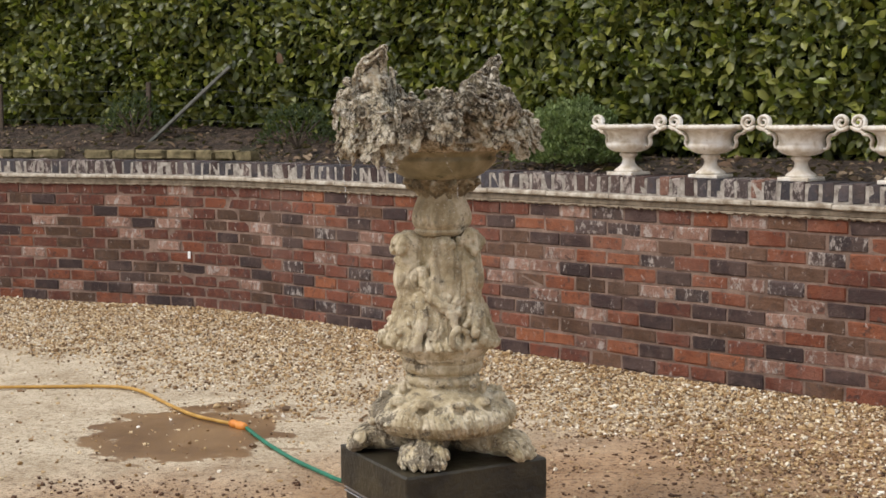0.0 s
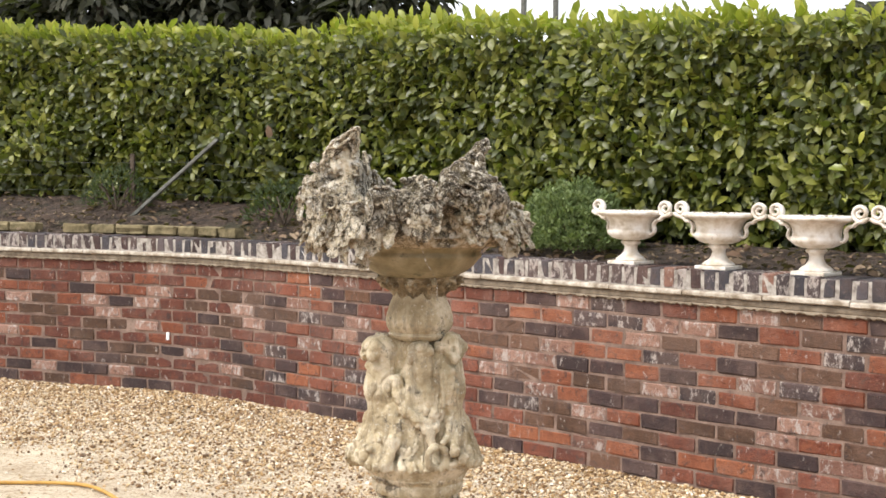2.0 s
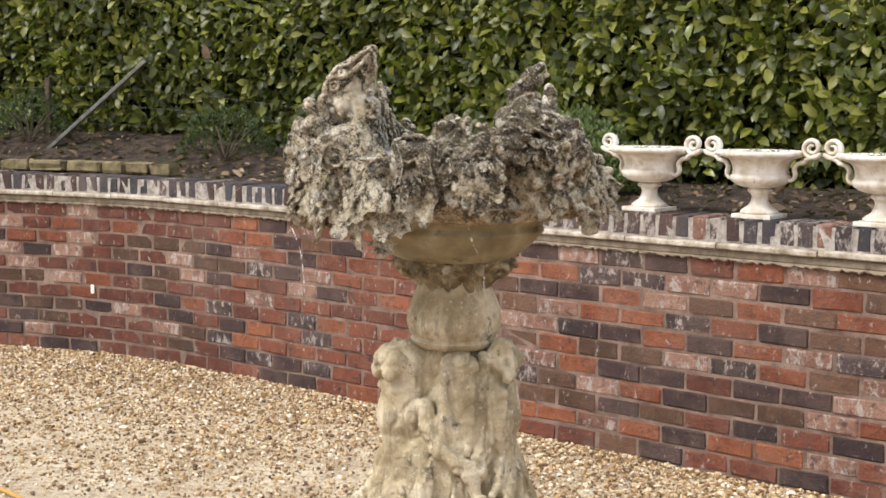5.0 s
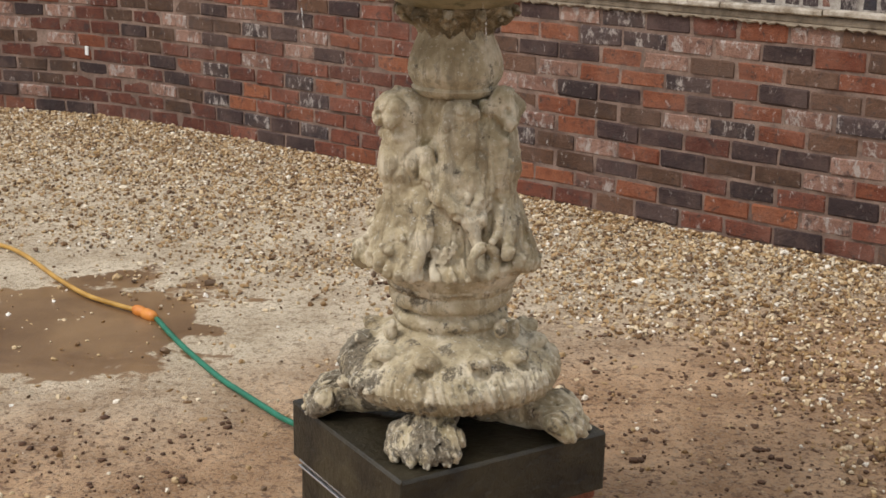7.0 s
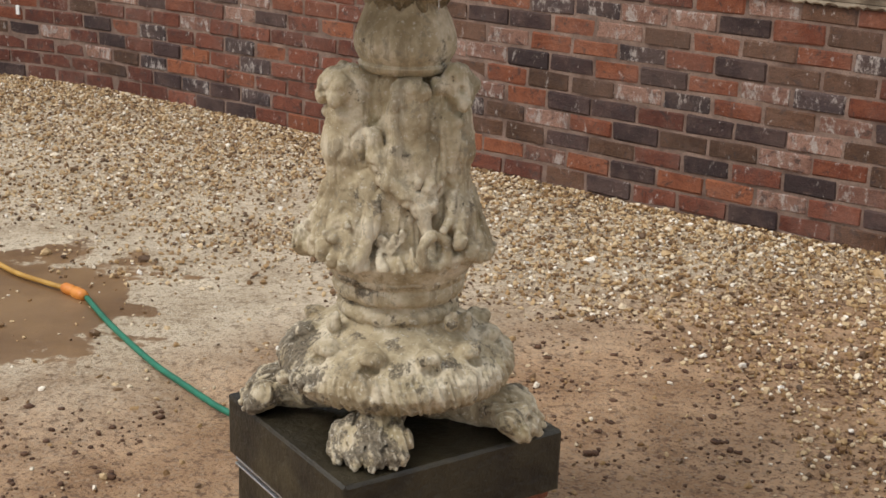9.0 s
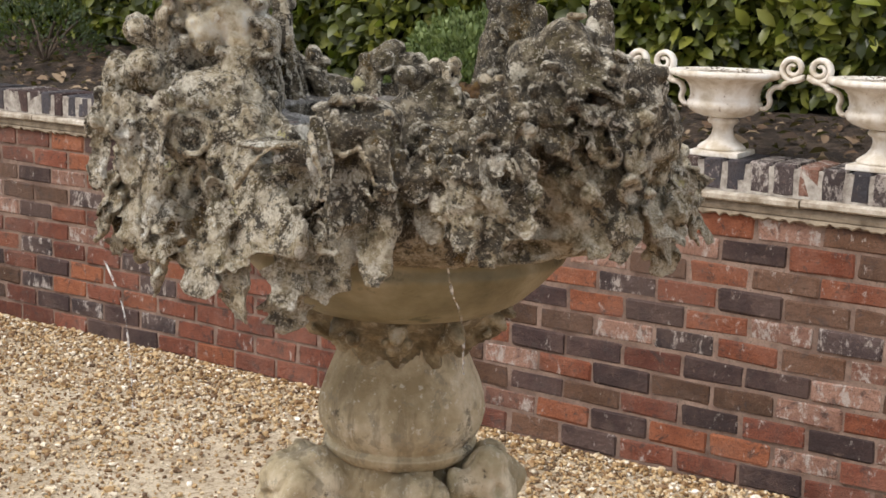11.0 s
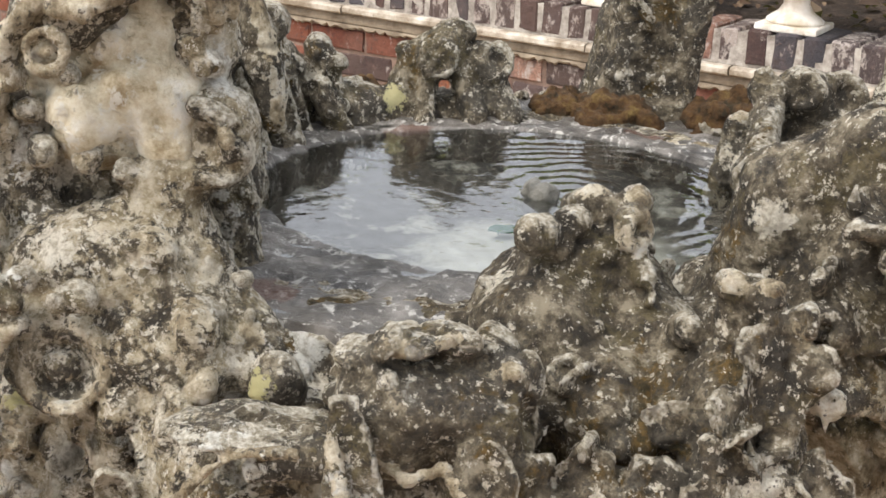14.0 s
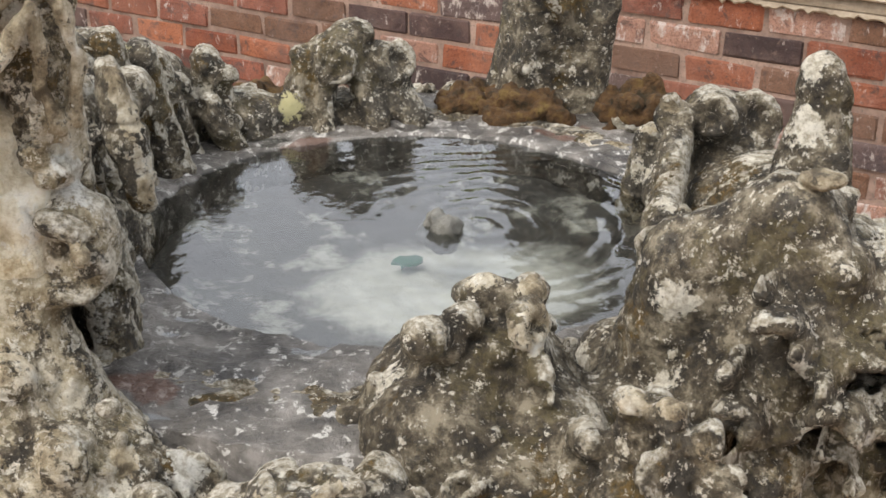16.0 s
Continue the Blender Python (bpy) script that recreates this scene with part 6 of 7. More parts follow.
    for k in range(26):
        s, z = rnd.uniform(0.004, 0.009), rnd.uniform(1.50, 1.66)
        ball((0.252 + 0.6 * max(0, z - 1.61) + rnd.uniform(-0.03, 0.035), 5.112 + rnd.uniform(-0.006, 0.006), z), (s, s, s * 1.6), turn(), 0.003)
    # ---- the frog-shaped rock opposite, standing on stubs
    ball((0.088, 5.108, 1.544), (0.0255, 0.022, 0.020), None, 0.005)
    ring((0.086, 5.088, 1.543), (-0.1, -1, 0.35), 0.0120, 0.0045, 0.002)
    ball((0.086, 5.090, 1.543), 0.0055, None, 0.002)
    ball((0.098, 5.110, 1.560), (0.017, 0.013, 0.009), None, 0.003)
    rod((0.080, 5.095, 1.53), (0.077, 5.080, 1.492), 0.0085, 0.0095, 0.004)
    rod((0.064, 5.108, 1.545), (0.058, 5.092, 1.495), 0.010, 0.011, 0.004)
    rod((0.105, 5.100, 1.535), (0.116, 5.082, 1.492), 0.011, 0.012, 0.004)
    ball((0.095, 5.086, 1.510), (0.008, 0.012, 0.012), None, 0.003, True)
    ring((0.130, 5.100, 1.541), (0.2, -0.9, 0.5), 0.0115, 0.0055, 0.003)
    rod((0.120, 5.108, 1.542), (0.140, 5.096, 1.498), 0.012, 0.014, 0.005)
    ball((0.100, 5.115, 1.500), (0.050, 0.030, 0.014), None, 0.006)
    # ---- the ridge between the hood and the far side: fluted columns, niches between
    for x, y, top in ((-0.068, 4.775, 1.612), (-0.070, 4.825, 1.622), (-0.072, 4.875, 1.618), (-0.070, 4.925, 1.606), (-0.062, 4.975, 1.592), (-0.046, 5.025, 1.578), (-0.014, 5.068, 1.552)):
        ball((x - 0.030, y + 0.01, 0.5 * (top + 1.47)), (0.038, 0.040, 0.5 * (top - 1.45)), None, 0.010)
        for j in range(2):
            yy = y + 0.022 * (j - 0.5) + rnd.uniform(-0.004, 0.004)
            xx = x + 0.010 + rnd.uniform(-0.006, 0.006)
            hgt = top - rnd.uniform(0.0, 0.03)
            rod((xx - 0.004, yy, hgt), (xx + 0.014, yy - 0.006, 1.495), rnd.uniform(0.0075, 0.011), rnd.uniform(0.008, 0.013), 0.004)
            ball((xx + 0.016, yy - 0.012, hgt - rnd.uniform(0.03, 0.06)), (0.009, 0.008, rnd.uniform(0.012, 0.022)), None, 0.003, True)
            for i in range(2):
                s = rnd.uniform(0.004, 0.008)
                ball((xx + rnd.uniform(0.0, 0.014), yy + rnd.uniform(-0.012, 0.012), rnd.uniform(1.50, hgt)), (s, s, s * 1.4), turn(), 0.002)
            leaf((xx - 0.004, yy - 0.004, hgt), (0.3, -0.95, 0), (0.95, 0.3, 0.1), (0.12, 0, -1), 0.011, 0.05, 0.0036, 0.3, rnd.uniform(-0.6, 0.6), 3.0, y * 50, 0.003)
    ball((-0.033, 4.800, 1.618), (0.012, 0.012, 0.012), None, 0.003)
    rod((-0.040, 4.782, 1.634), (-0.034, 4.776, 1.600), 0.0075, 0.0085, 0.003)
    rod((-0.034, 4.776, 1.600), (-0.028, 4.774, 1.570), 0.0085, 0.0075, 0.003)
    ball((0.020, 5.100, 1.495), (0.040, 0.030, 0.030), None, 0.010)
    # the gap where the smooth bowl shows
    for z, s in ((1.345, 0.060), (1.375, 0.054), (1.405, 0.046), (1.43, 0.036), (1.448, 0.026)):
        ball(at(-68, 0.345, z), (0.092, s * 1.12, 0.028), Euler((0, 0, radians(-68))).to_matrix(), 0.003, True)


def barnacles(sc, many, seed):
    """Small shells, ridges and pits grown over every surface, in colonies."""
    rnd = random.Random(seed)
    h = sc.h
    pick = np.argwhere(np.abs(sc.f) < 0.55 * h)
    order = np.random.default_rng(seed).permutation(len(pick))[: many * 6]
    grown = 0
    for i, j, k in pick[order]:
        if not (2 < i < sc.n[0] - 3 and 2 < j < sc.n[1] - 3 and 2 < k < sc.n[2] - 3):
            continue
        p = sc.o + h * np.array((i, j, k))
        if (-0.15 < p[0] < -0.045 and p[1] < 4.715 and 1.565 < p[2] < 1.69) or np.hypot(p[0] - 0.122, p[1] - 4.665) < 0.060:
            continue
        if p[2] < 1.40 or (np.hypot(p[0] - BX, p[1] - BY) < 0.245 and p[2] < 1.503):
            continue
        d = np.array((sc.f[i + 2, j, k] - sc.f[i - 2, j, k], sc.f[i, j + 2, k] - sc.f[i, j - 2, k], sc.f[i, j, k + 2] - sc.f[i, j, k - 2]), float)
        d /= np.linalg.norm(d) + 1e-9
        colony = float(lattice(p[None] * 24, 41)[0])
        if colony < 0.02 or (p[1] > 5.1 and p[2] > 1.58) or d[2] < -0.75:
            continue
        kind, s = rnd.random(), rnd.uniform(0.0022, 0.0058) * (1 + max(colony, 0))
        if kind < 0.30:
            m = Euler((rnd.uniform(0, 6), rnd.uniform(0, 6), 0)).to_matrix()
            sc.ball(p, (s, s * rnd.uniform(0.6, 1.0), s * rnd.uniform(0.6, 1.0)), m, 0.0012)
        elif kind < 0.38:
            sc.ring(p + d * 0.002, d + np.array([rnd.uniform(-0.5, 0.5) for _ in range(3)]), s * 1.2, s * 0.42, 0.0015)
        elif kind < 0.66:
            m = Vector(d).to_track_quat("Z", "Y").to_matrix() @ Euler((rnd.uniform(0.3, 1.1), 0, rnd.uniform(0, 6))).to_matrix()
            sc.ball(p, (s * 2.1, s * 1.3, 0.0030), m, 0.0015)
        else:
            sc.ball(p + d * s * 0.3, (s * 1.1, s * 0.9, s * 1.2), None, 0.0015, True)
        grown += 1
        if grown > many:
            break


def crust(name, low, high, step, many, seed):
    """One stretch of the rim as a skin."""
    sc = Sculpt(low, high, step)
    rim_forms(sc)
    barnacles(sc, many, seed)
    pale = lichened_forms()
    only = Sculpt((-0.22, 4.51, 1.40), (0.42, 4.98, 1.73), 0.0028)
    for to, k in ((sc, 0.0016), (only, 0.0016)):
        for kind, c, *r in pale:
            if kind == "rod":
                to.rod(c, r[0], r[1], r[2], k)
            elif kind == "ball":
                to.ball(c, r[0], None, k)
            else:
                to.ring(c, r[0], r[1], r[2], k)

    def grain(p, n):
        cups = pits(p, 52, 3)
        small = pits(p, 130, 8)
        calm = np.clip((p[:, 2] - 1.29) / 0.03, 0.2, 1)
        ridge = 1 - 2 * np.abs(lattice(p * 44 + 0.8 * lattice(p * 18, 5)[:, None], 17))
        knobs = np.abs(lattice(p * 85 + 0.6 * lattice(p * 40, 15)[:, None], 37))
        crack = np.clip(1 - 6 * np.abs(lattice(p * 27, 29)), 0, 1)
        return calm * (0.0020 * fbm(p, 30, 4, 11) + 0.0009 * ridge + 0.0006 * (knobs - 0.3) - 0.0014 * crack + 0.0006 * (0.45 - cups) + 0.0010 * (0.45 - small) + 0.0008 * fbm(p, 260, 2, 19))

    me = sc.skin(name, CRUST, grain)
    count = len(me.vertices)
    at_v = np.empty(count * 3)
    me.vertices.foreach_get("co", at_v)
    at_v = at_v.reshape(-1, 3)
    cell = np.round((at_v - only.o) / only.h).astype(int)
    inside = ((cell >= 0) & (cell < only.n)).all(1)
    near = np.full(count, 0.5)
    near[inside] = only.f[tuple(cell[inside].T)]
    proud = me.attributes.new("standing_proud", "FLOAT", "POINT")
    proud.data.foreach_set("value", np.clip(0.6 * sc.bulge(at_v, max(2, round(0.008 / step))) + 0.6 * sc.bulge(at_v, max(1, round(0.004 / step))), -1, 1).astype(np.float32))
    lichen = me.attributes.new("rubbed_pale", "FLOAT", "POINT")
    lichen.data.foreach_set("value", np.clip((0.0050 - near) / 0.0050, 0, 1).astype(np.float32))
    return me


fountain = empty("fountain", (FX, FY, 0.298), "weathered limestone fountain with a shell-crusted basin on a carved pedestal", "fountain")
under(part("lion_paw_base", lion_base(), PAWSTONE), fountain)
under(part("carved_column", carved_column(), LIMESTONE), fountain)
under(part("vase_neck", vase_neck(), LIMESTONE, smooth=True), fountain)
under(part("leaf_collar", leaf_collar(), COLLAR, None, "dark wet collar of worn leaves"), fountain)
bowl = under(part("bowl", bowl_body(), ALGAE, None, "algae-stained smooth stone bowl", smooth=True), fountain)
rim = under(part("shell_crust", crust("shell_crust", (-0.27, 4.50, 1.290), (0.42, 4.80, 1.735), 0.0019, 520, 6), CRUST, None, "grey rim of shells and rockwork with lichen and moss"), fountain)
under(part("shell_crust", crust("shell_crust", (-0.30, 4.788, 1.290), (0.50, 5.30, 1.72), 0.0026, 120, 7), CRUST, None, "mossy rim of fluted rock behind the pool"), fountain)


def wet_ledge():
    """The flat lip of stone that lies just awash round the pool."""
    def ragged(a, z):
        return 1 + 0.03 * noise.noise(Vector((3 * math.cos(a), 3 * math.sin(a), 0))) + 0.02 * noise.noise(Vector((11 * math.cos(a), 11 * math.sin(a), 4)))

    rows = [(0.262, 1.470)] + [(0.262 - 0.004 * k, 1.4975) for k in range(26)] + [(0.158, 1.492), (0.156, 1.466)]
    bm = lathe(rows, 200, (BX + 0.008, BY - 0.002), ragged)
    bmesh.ops.delete(bm, geom=[f for f in bm.faces if len(f.verts) > 4], context="FACES_ONLY")
    for v in bm.verts:
        if v.co.z > 1.496:
            v.co.z += 0.0035 * noise.noise(v.co * 38) + 0.0030 * noise.noise(v.co * 110) + 0.001
    return bm


under(part("wet_ledge", wet_ledge(), WETSTONE, None, "flat wet speckled stone ledge round the pool", smooth=True), fountain)


def shell_face():
    sc = Sculpt((-0.17, 4.64, 1.53), (-0.03, 4.74, 1.68), 0.004)
    sc.ball((-0.092, 4.708, 1.604), (0.046, 0.022, 0.044), None, 0.01)
    sc.ball((-0.114, 4.690, 1.590), (0.017, 0.012, 0.018), None, 0.004)
    sc.ball((-0.076, 4.688, 1.582), (0.012, 0.012, 0.022), None, 0.005)
    sc.ball((-0.096, 4.691, 1.607), (0.008, 0.010, 0.012), None, 0.004)
    return sc.skin("worn_face", SHELL, lambda p, n: 0.008 * fbm(p, 45, 4, 3) - 0.004 * np.clip(1 - 5 * np.abs(lattice(p * 40, 2)), 0, 1))


under(part("worn_hollow", shell_face(), SHELL, None, "pale worn hollow of the tall shell"), fountain)


def basin_floor():
    bm = bmesh.new()
    rings = []
    for i in range(26):
        r = 0.004 + 0.235 * i / 25
        ring = []
        for k in range(72):
            a = 2 * math.pi * k / 72
            z = 1.462 + 0.022 * min(max((r - 0.10) / 0.10, 0), 1) + 0.004 * noise.noise(Vector((r * 40 * math.cos(a), r * 40 * math.sin(a), 0)))
            ring.append(bm.verts.new((BX + r * math.cos(a), BY + r * math.sin(a), z)))
        rings.append(ring)
    for lo, hi in zip(rings, rings[1:]):
        for k in range(72):
            bm.faces.new((lo[k], lo[(k + 1) % 72], hi[(k + 1) % 72], hi[k]))
    bm.faces.new(rings[0][::-1])
    return bm


under(part("basin_floor", basin_floor(), BASIN, None, "limed stone floor under the water", smooth=True), fountain)


def pool():
    bm = bmesh.new()
    bmesh.ops.create_circle(bm, cap_ends=True, segments=72, radius=0.252)
    bmesh.ops.translate(bm, vec=(BX, BY, 1.4965), verts=bm.verts)
    ob = part("pool_water", bm, WATER)
    return tagged(ob, "clear rippled water standing in the fountain basin", "water")


pool()


def jet_stone():
    sc = Sculpt((0.10, 4.86, 1.46), (0.17, 4.94, 1.53), 0.0022)
    sc.ball((0.133, 4.90, 1.492), (0.0125, 0.012, 0.012), None, 0.004)
    sc.ball((0.140, 4.894, 1.499), (0.008, 0.008, 0.006), None, 0.003)
    sc.ball((0.124, 4.893, 1.500), (0.007, 0.007, 0.006), None, 0.003, True)
    return sc.skin("jet_stone", JETSTONE, lambda p, n: 0.004 * fbm(p, 90, 3, 3))


tagged(part("jet_stone", jet_stone(), JETSTONE), "small grey stone over the water jet", "stone")


def green_scrap():
    bm = bmesh.new()
    rnd = random.Random(5)
    edge = [bm.verts.new((0.115 + rnd.uniform(0.004, 0.014) * math.cos(a), 4.908 + rnd.uniform(0.004, 0.013) * math.sin(a), 1.4685)) for a in [k * 0.449 for k in range(14)]]
    top = bmesh.ops.extrude_face_region(bm, geom=[bm.faces.new(edge)])["geom"]
    bmesh.ops.translate(bm, vec=(0, 0, 0.0015), verts=[v for v in top if isinstance(v, bmesh.types.BMVert)])
    return tagged(part("green_fragment", bm, RUBBER_G), "scrap of bright green plastic under the water", "plastic scrap")


green_scrap()


def moss_tuft(x, y, z, sx, sy, sz, seed):
    sc = Sculpt((x - sx * 1.5, y - sy * 1.5, z - sz), (x + sx * 1.5, y + sy * 1.5, z + sz * 1.7), 0.003)
    rnd = random.Random(seed)
    for k in range(46):
        u, v = rnd.uniform(-1, 1), rnd.uniform(-1, 1)
        s = rnd.uniform(0.0035, 0.009)
        sc.ball((x + u * sx * 0.9, y + v * sy * 0.9, z + (0.5 - 0.9 * (u * u + v * v) * 0.5 + rnd.uniform(-0.3, 0.15)) * sz), (s, s, s * rnd.uniform(0.8, 1.4)), None, 0.002)
    sc.ball((x, y, z - 0.3 * sz), (sx * 0.9, sy * 0.9, sz * 0.7), None, 0.004)
    me = sc.skin("moss_tuft", MOSS, lambda p, n: 0.004 * fbm(p, 130, 3, seed))
    return tagged(part("moss_tuft", me, MOSS), "rust-brown cushion of moss on the basin rim", "moss", "moss on the rim")


moss_tuft(0.225, 5.095, 1.503, 0.032, 0.022, 0.018, 1)
moss_tuft(0.310, 5.085, 1.506, 0.034, 0.026, 0.020, 2)
moss_tuft(0.02, 5.13, 1.502, 0.04, 0.025, 0.02, 3)
moss_tuft(0.19, 5.12, 1.50, 0.025, 0.02, 0.018, 4)
moss_tuft(0.35, 5.03, 1.50, 0.03, 0.03, 0.02, 6)
moss_tuft(-0.095, 4.662, 1.503, 0.012, 0.008, 0.010, 5)


def trickle(points, r):
    g = GLINTING_WATER
    ob = part("water_trickle", tube(points, r, 7, True, lambda t: 0.7 + 0.5 * math.sin(7 * t) ** 2), g, smooth=True)
    return tagged(ob, "thin trickle of water running off the rim", "water", "water trickles")


trickle([(0.138, 4.690, 1.405), (0.140, 4.694, 1.380), (0.144, 4.704, 1.345), (0.152, 4.724, 1.315), (0.161, 4.754, 1.296)], 0.0017)
trickle([(0.161, 4.754, 1.296), (0.168, 4.790, 1.274), (0.174, 4.818, 1.248), (0.176, 4.822, 1.200)], 0.0020)
trickle([(-0.218, 4.745, 1.345), (-0.208, 4.740, 1.325), (-0.197, 4.738, 1.290), (-0.191, 4.738, 1.235), (-0.189, 4.738, 1.185)], 0.0012)


# ---- hose, tag and loose things in the yard ----
def hose():
    top = empty("garden_hose", (-1.2, 6.7, 0), "ochre garden hose joined to a green one, lying on the yard", "hose")
    z = 0.016
    ochre = [(-3.6, 7.20), (-3.0, 7.26), (-2.48, 7.325), (-2.21, 7.352), (-1.94, 7.375), (-1.78, 7.335), (-1.63, 7.19), (-1.42, 6.905), (-1.25, 6.705), (-1.12, 6.605), (-1.03, 6.545)]
    green = [(-0.935, 6.455), (-0.83, 6.26), (-0.735, 6.10), (-0.61, 5.905), (-0.53, 5.80), (-0.44, 5.685), (-0.355, 5.585), (-0.20, 5.45), (-0.05, 5.38)]
    under(part("ochre_hose", tube([(x, y, z) for x, y in ochre], 0.0092, 12), RUBBER_Y, None, "ochre hose", smooth=True), top)
    under(part("green_hose", tube([(x, y, z) for x, y in green], 0.0092, 12), RUBBER_G, None, "green hose", smooth=True), top)
    d = Vector((0.095, -0.09, 0))
    p = Vector((-1.035, 6.55, 0.018))
    rows = [(0.0, 0.013), (0.1, 0.019), (0.35, 0.020), (0.4, 0.0165), (0.5, 0.0165), (0.55, 0.021), (0.85, 0.0205), (1.0, 0.013)]
    bm = lathe([(r, t * d.length) for t, r in rows], 16)
    bmesh.ops.transform(bm, matrix=Matrix.Translation(p) @ d.to_track_quat("Z", "Y").to_matrix().to_4x4(), verts=bm.verts)
    under(part("coupling", bm, COUPLING, None, "orange plastic coupling", smooth=True), top)


hose()


def wall_tag():
    p, a = wall(-4.47, -0.006)
    bm = box(0.026, 0.008, 0.055, (0, 0, 0), 0.002, 1)
    ob = part("wall_tag", bm, WHITE)
    ob.matrix_basis = Matrix.Translation((p.x, p.y, 0.405)) @ Matrix.Rotation(a, 4, "Z")
    tagged(ob, "small white plastic tag fixed on the brick wall", "tag")


wall_tag()


def pebbles():
    """Washed gravel lying thickest along the wall, thinner on the yard."""
    rng = np.random.default_rng(5)
    m = 84000
    s = rng.uniform(-8.5, 3.0, m)
    o = rng.uniform(0, 1, m) ** 1.5 * 2.5 + 0.005
    pts = np.array([(*wall(a, -b)[0], 0.0) for a, b in zip(s, o)])
    keep = fbm(pts, 1.3, 3, 4) * 0.6 + rng.uniform(-0.4, 0.4, m) > (o - 1.5) * 0.9
    pts = pts[keep]
    stray = np.c_[rng.uniform(-4.5, 3.2, 7500), rng.uniform(3.8, 9.6, 7500), np.zeros(7500)]
    stray = stray[(stray[:, 1] < 8.2 - 0.78 * (stray[:, 0] - 0.5))]
    stray = stray[np.hypot(stray[:, 0] - 0.1, stray[:, 1] - 4.98) > 0.42]
    size = np.r_[rng.gamma(4, 0.00115, len(pts)) + 0.0014, rng.gamma(2.2, 0.0019, len(stray)) + 0.001]
    pts = np.r_[pts, stray]
    n = len(pts)
    t = (1 + 5**0.5) / 2
    ico = np.array([(-1, t, 0), (1, t, 0), (-1, -t, 0), (1, -t, 0), (0, -1, t), (0, 1, t), (0, -1, -t), (0, 1, -t), (t, 0, -1), (t, 0, 1), (-t, 0, -1), (-t, 0, 1)]) / 1.9
    tri = np.array([(0, 11, 5), (0, 5, 1), (0, 1, 7), (0, 7, 10), (0, 10, 11), (1, 5, 9), (5, 11, 4), (11, 10, 2), (10, 7, 6), (7, 1, 8), (3, 9, 4), (3, 4, 2), (3, 2, 6), (3, 6, 8), (3, 8, 9), (4, 9, 5), (2, 4, 11), (6, 2, 10), (8, 6, 7), (9, 8, 1)])
    shape = ico[None] * rng.uniform(0.6, 1.35, (n, 12, 1)) * np.stack([rng.uniform(0.8, 1.5, n), rng.uniform(0.7, 1.1, n), rng.uniform(0.55, 1.0, n)], 1)[:, None]
    a = rng.uniform(0, 6.28, n)
    b = rng.uniform(-1.1, 1.1, n)
    c, d = np.cos(a), np.sin(a)
    x, y, z = shape[..., 0], shape[..., 1], shape[..., 2]
    y, z = y * np.cos(b)[:, None] - z * np.sin(b)[:, None], y * np.sin(b)[:, None] + z * np.cos(b)[:, None]
    shape = np.stack([x * c[:, None] - y * d[:, None], x * d[:, None] + y * c[:, None], z], -1)
    pts[:, 2] = 0.012 * fbm(np.c_[pts[:, :2], np.zeros(n)], 0.9, 3, 3) + size * 0.30 + 0.004 * (np.arange(n) < n - len(stray))
    verts = (shape * size[:, None, None] + pts[:, None]).reshape(-1, 3)
    faces = (np.arange(n)[:, None, None] * 12 + tri[None]).reshape(-1, 3)
    ob = new("gravel", mesh_of("gravel", verts, faces, PEBBLE, False))
    tagged(ob, "cream and brown flint gravel spread along the wall", "gravel", kind="stuff")


pebbles()


def clods():
    """Crumbs of red-brown earth trodden over the damp part of the yard."""
    rng = np.random.default_rng(15)
    n = 15000
    at = np.c_[rng.uniform(-1.6, 3.0, n), rng.uniform(3.6, 7.6, n), np.zeros(n)]
    keep = (fbm(at, 1.1, 3, 6) > -0.15) & (np.hypot(at[:, 0] - 0.1, at[:, 1] - 4.98) > 0.40) & (at[:, 1] < 6.9 - 0.5 * at[:, 0]) & ((at[:, 0] > -0.55) | (at[:, 1] < 5.6))
    at = at[keep]
    n = len(at)
    size = np.minimum(rng.gamma(1.6, 0.0020, n) + 0.0008, 0.013)
    cube = np.array([(x, y, z) for x in (-1, 1) for y in (-1, 1) for z in (-1, 1)], float) * 0.7
    faces = np.array([(0, 1, 3, 2), (4, 6, 7, 5), (0, 4, 5, 1), (2, 3, 7, 6), (0, 2, 6, 4), (1, 5, 7, 3)])
    shape = cube[None] * rng.uniform(0.5, 1.3, (n, 8, 3)) * (1.2, 1, 0.6)
    a = rng.uniform(0, 6.28, n)[:, None]
    shape = np.stack([shape[..., 0] * np.cos(a) - shape[..., 1] * np.sin(a), shape[..., 0] * np.sin(a) + shape[..., 1] * np.cos(a), shape[..., 2]], -1)
    at[:, 2] = 0.012 * fbm(np.c_[at[:, :2], np.zeros(n)], 0.9, 3, 3) + size * 0.25
    verts = (shape * size[:, None, None] + at[:, None]).reshape(-1, 3)
    ob = new("earth_crumbs", mesh_of("earth_crumbs", verts, (np.arange(n)[:, None, None] * 8 + faces[None]).reshape(-1, 4), CLOD))
    tagged(ob, "loose red-brown crumbs of earth on the damp yard", "soil", kind="stuff")


clods()


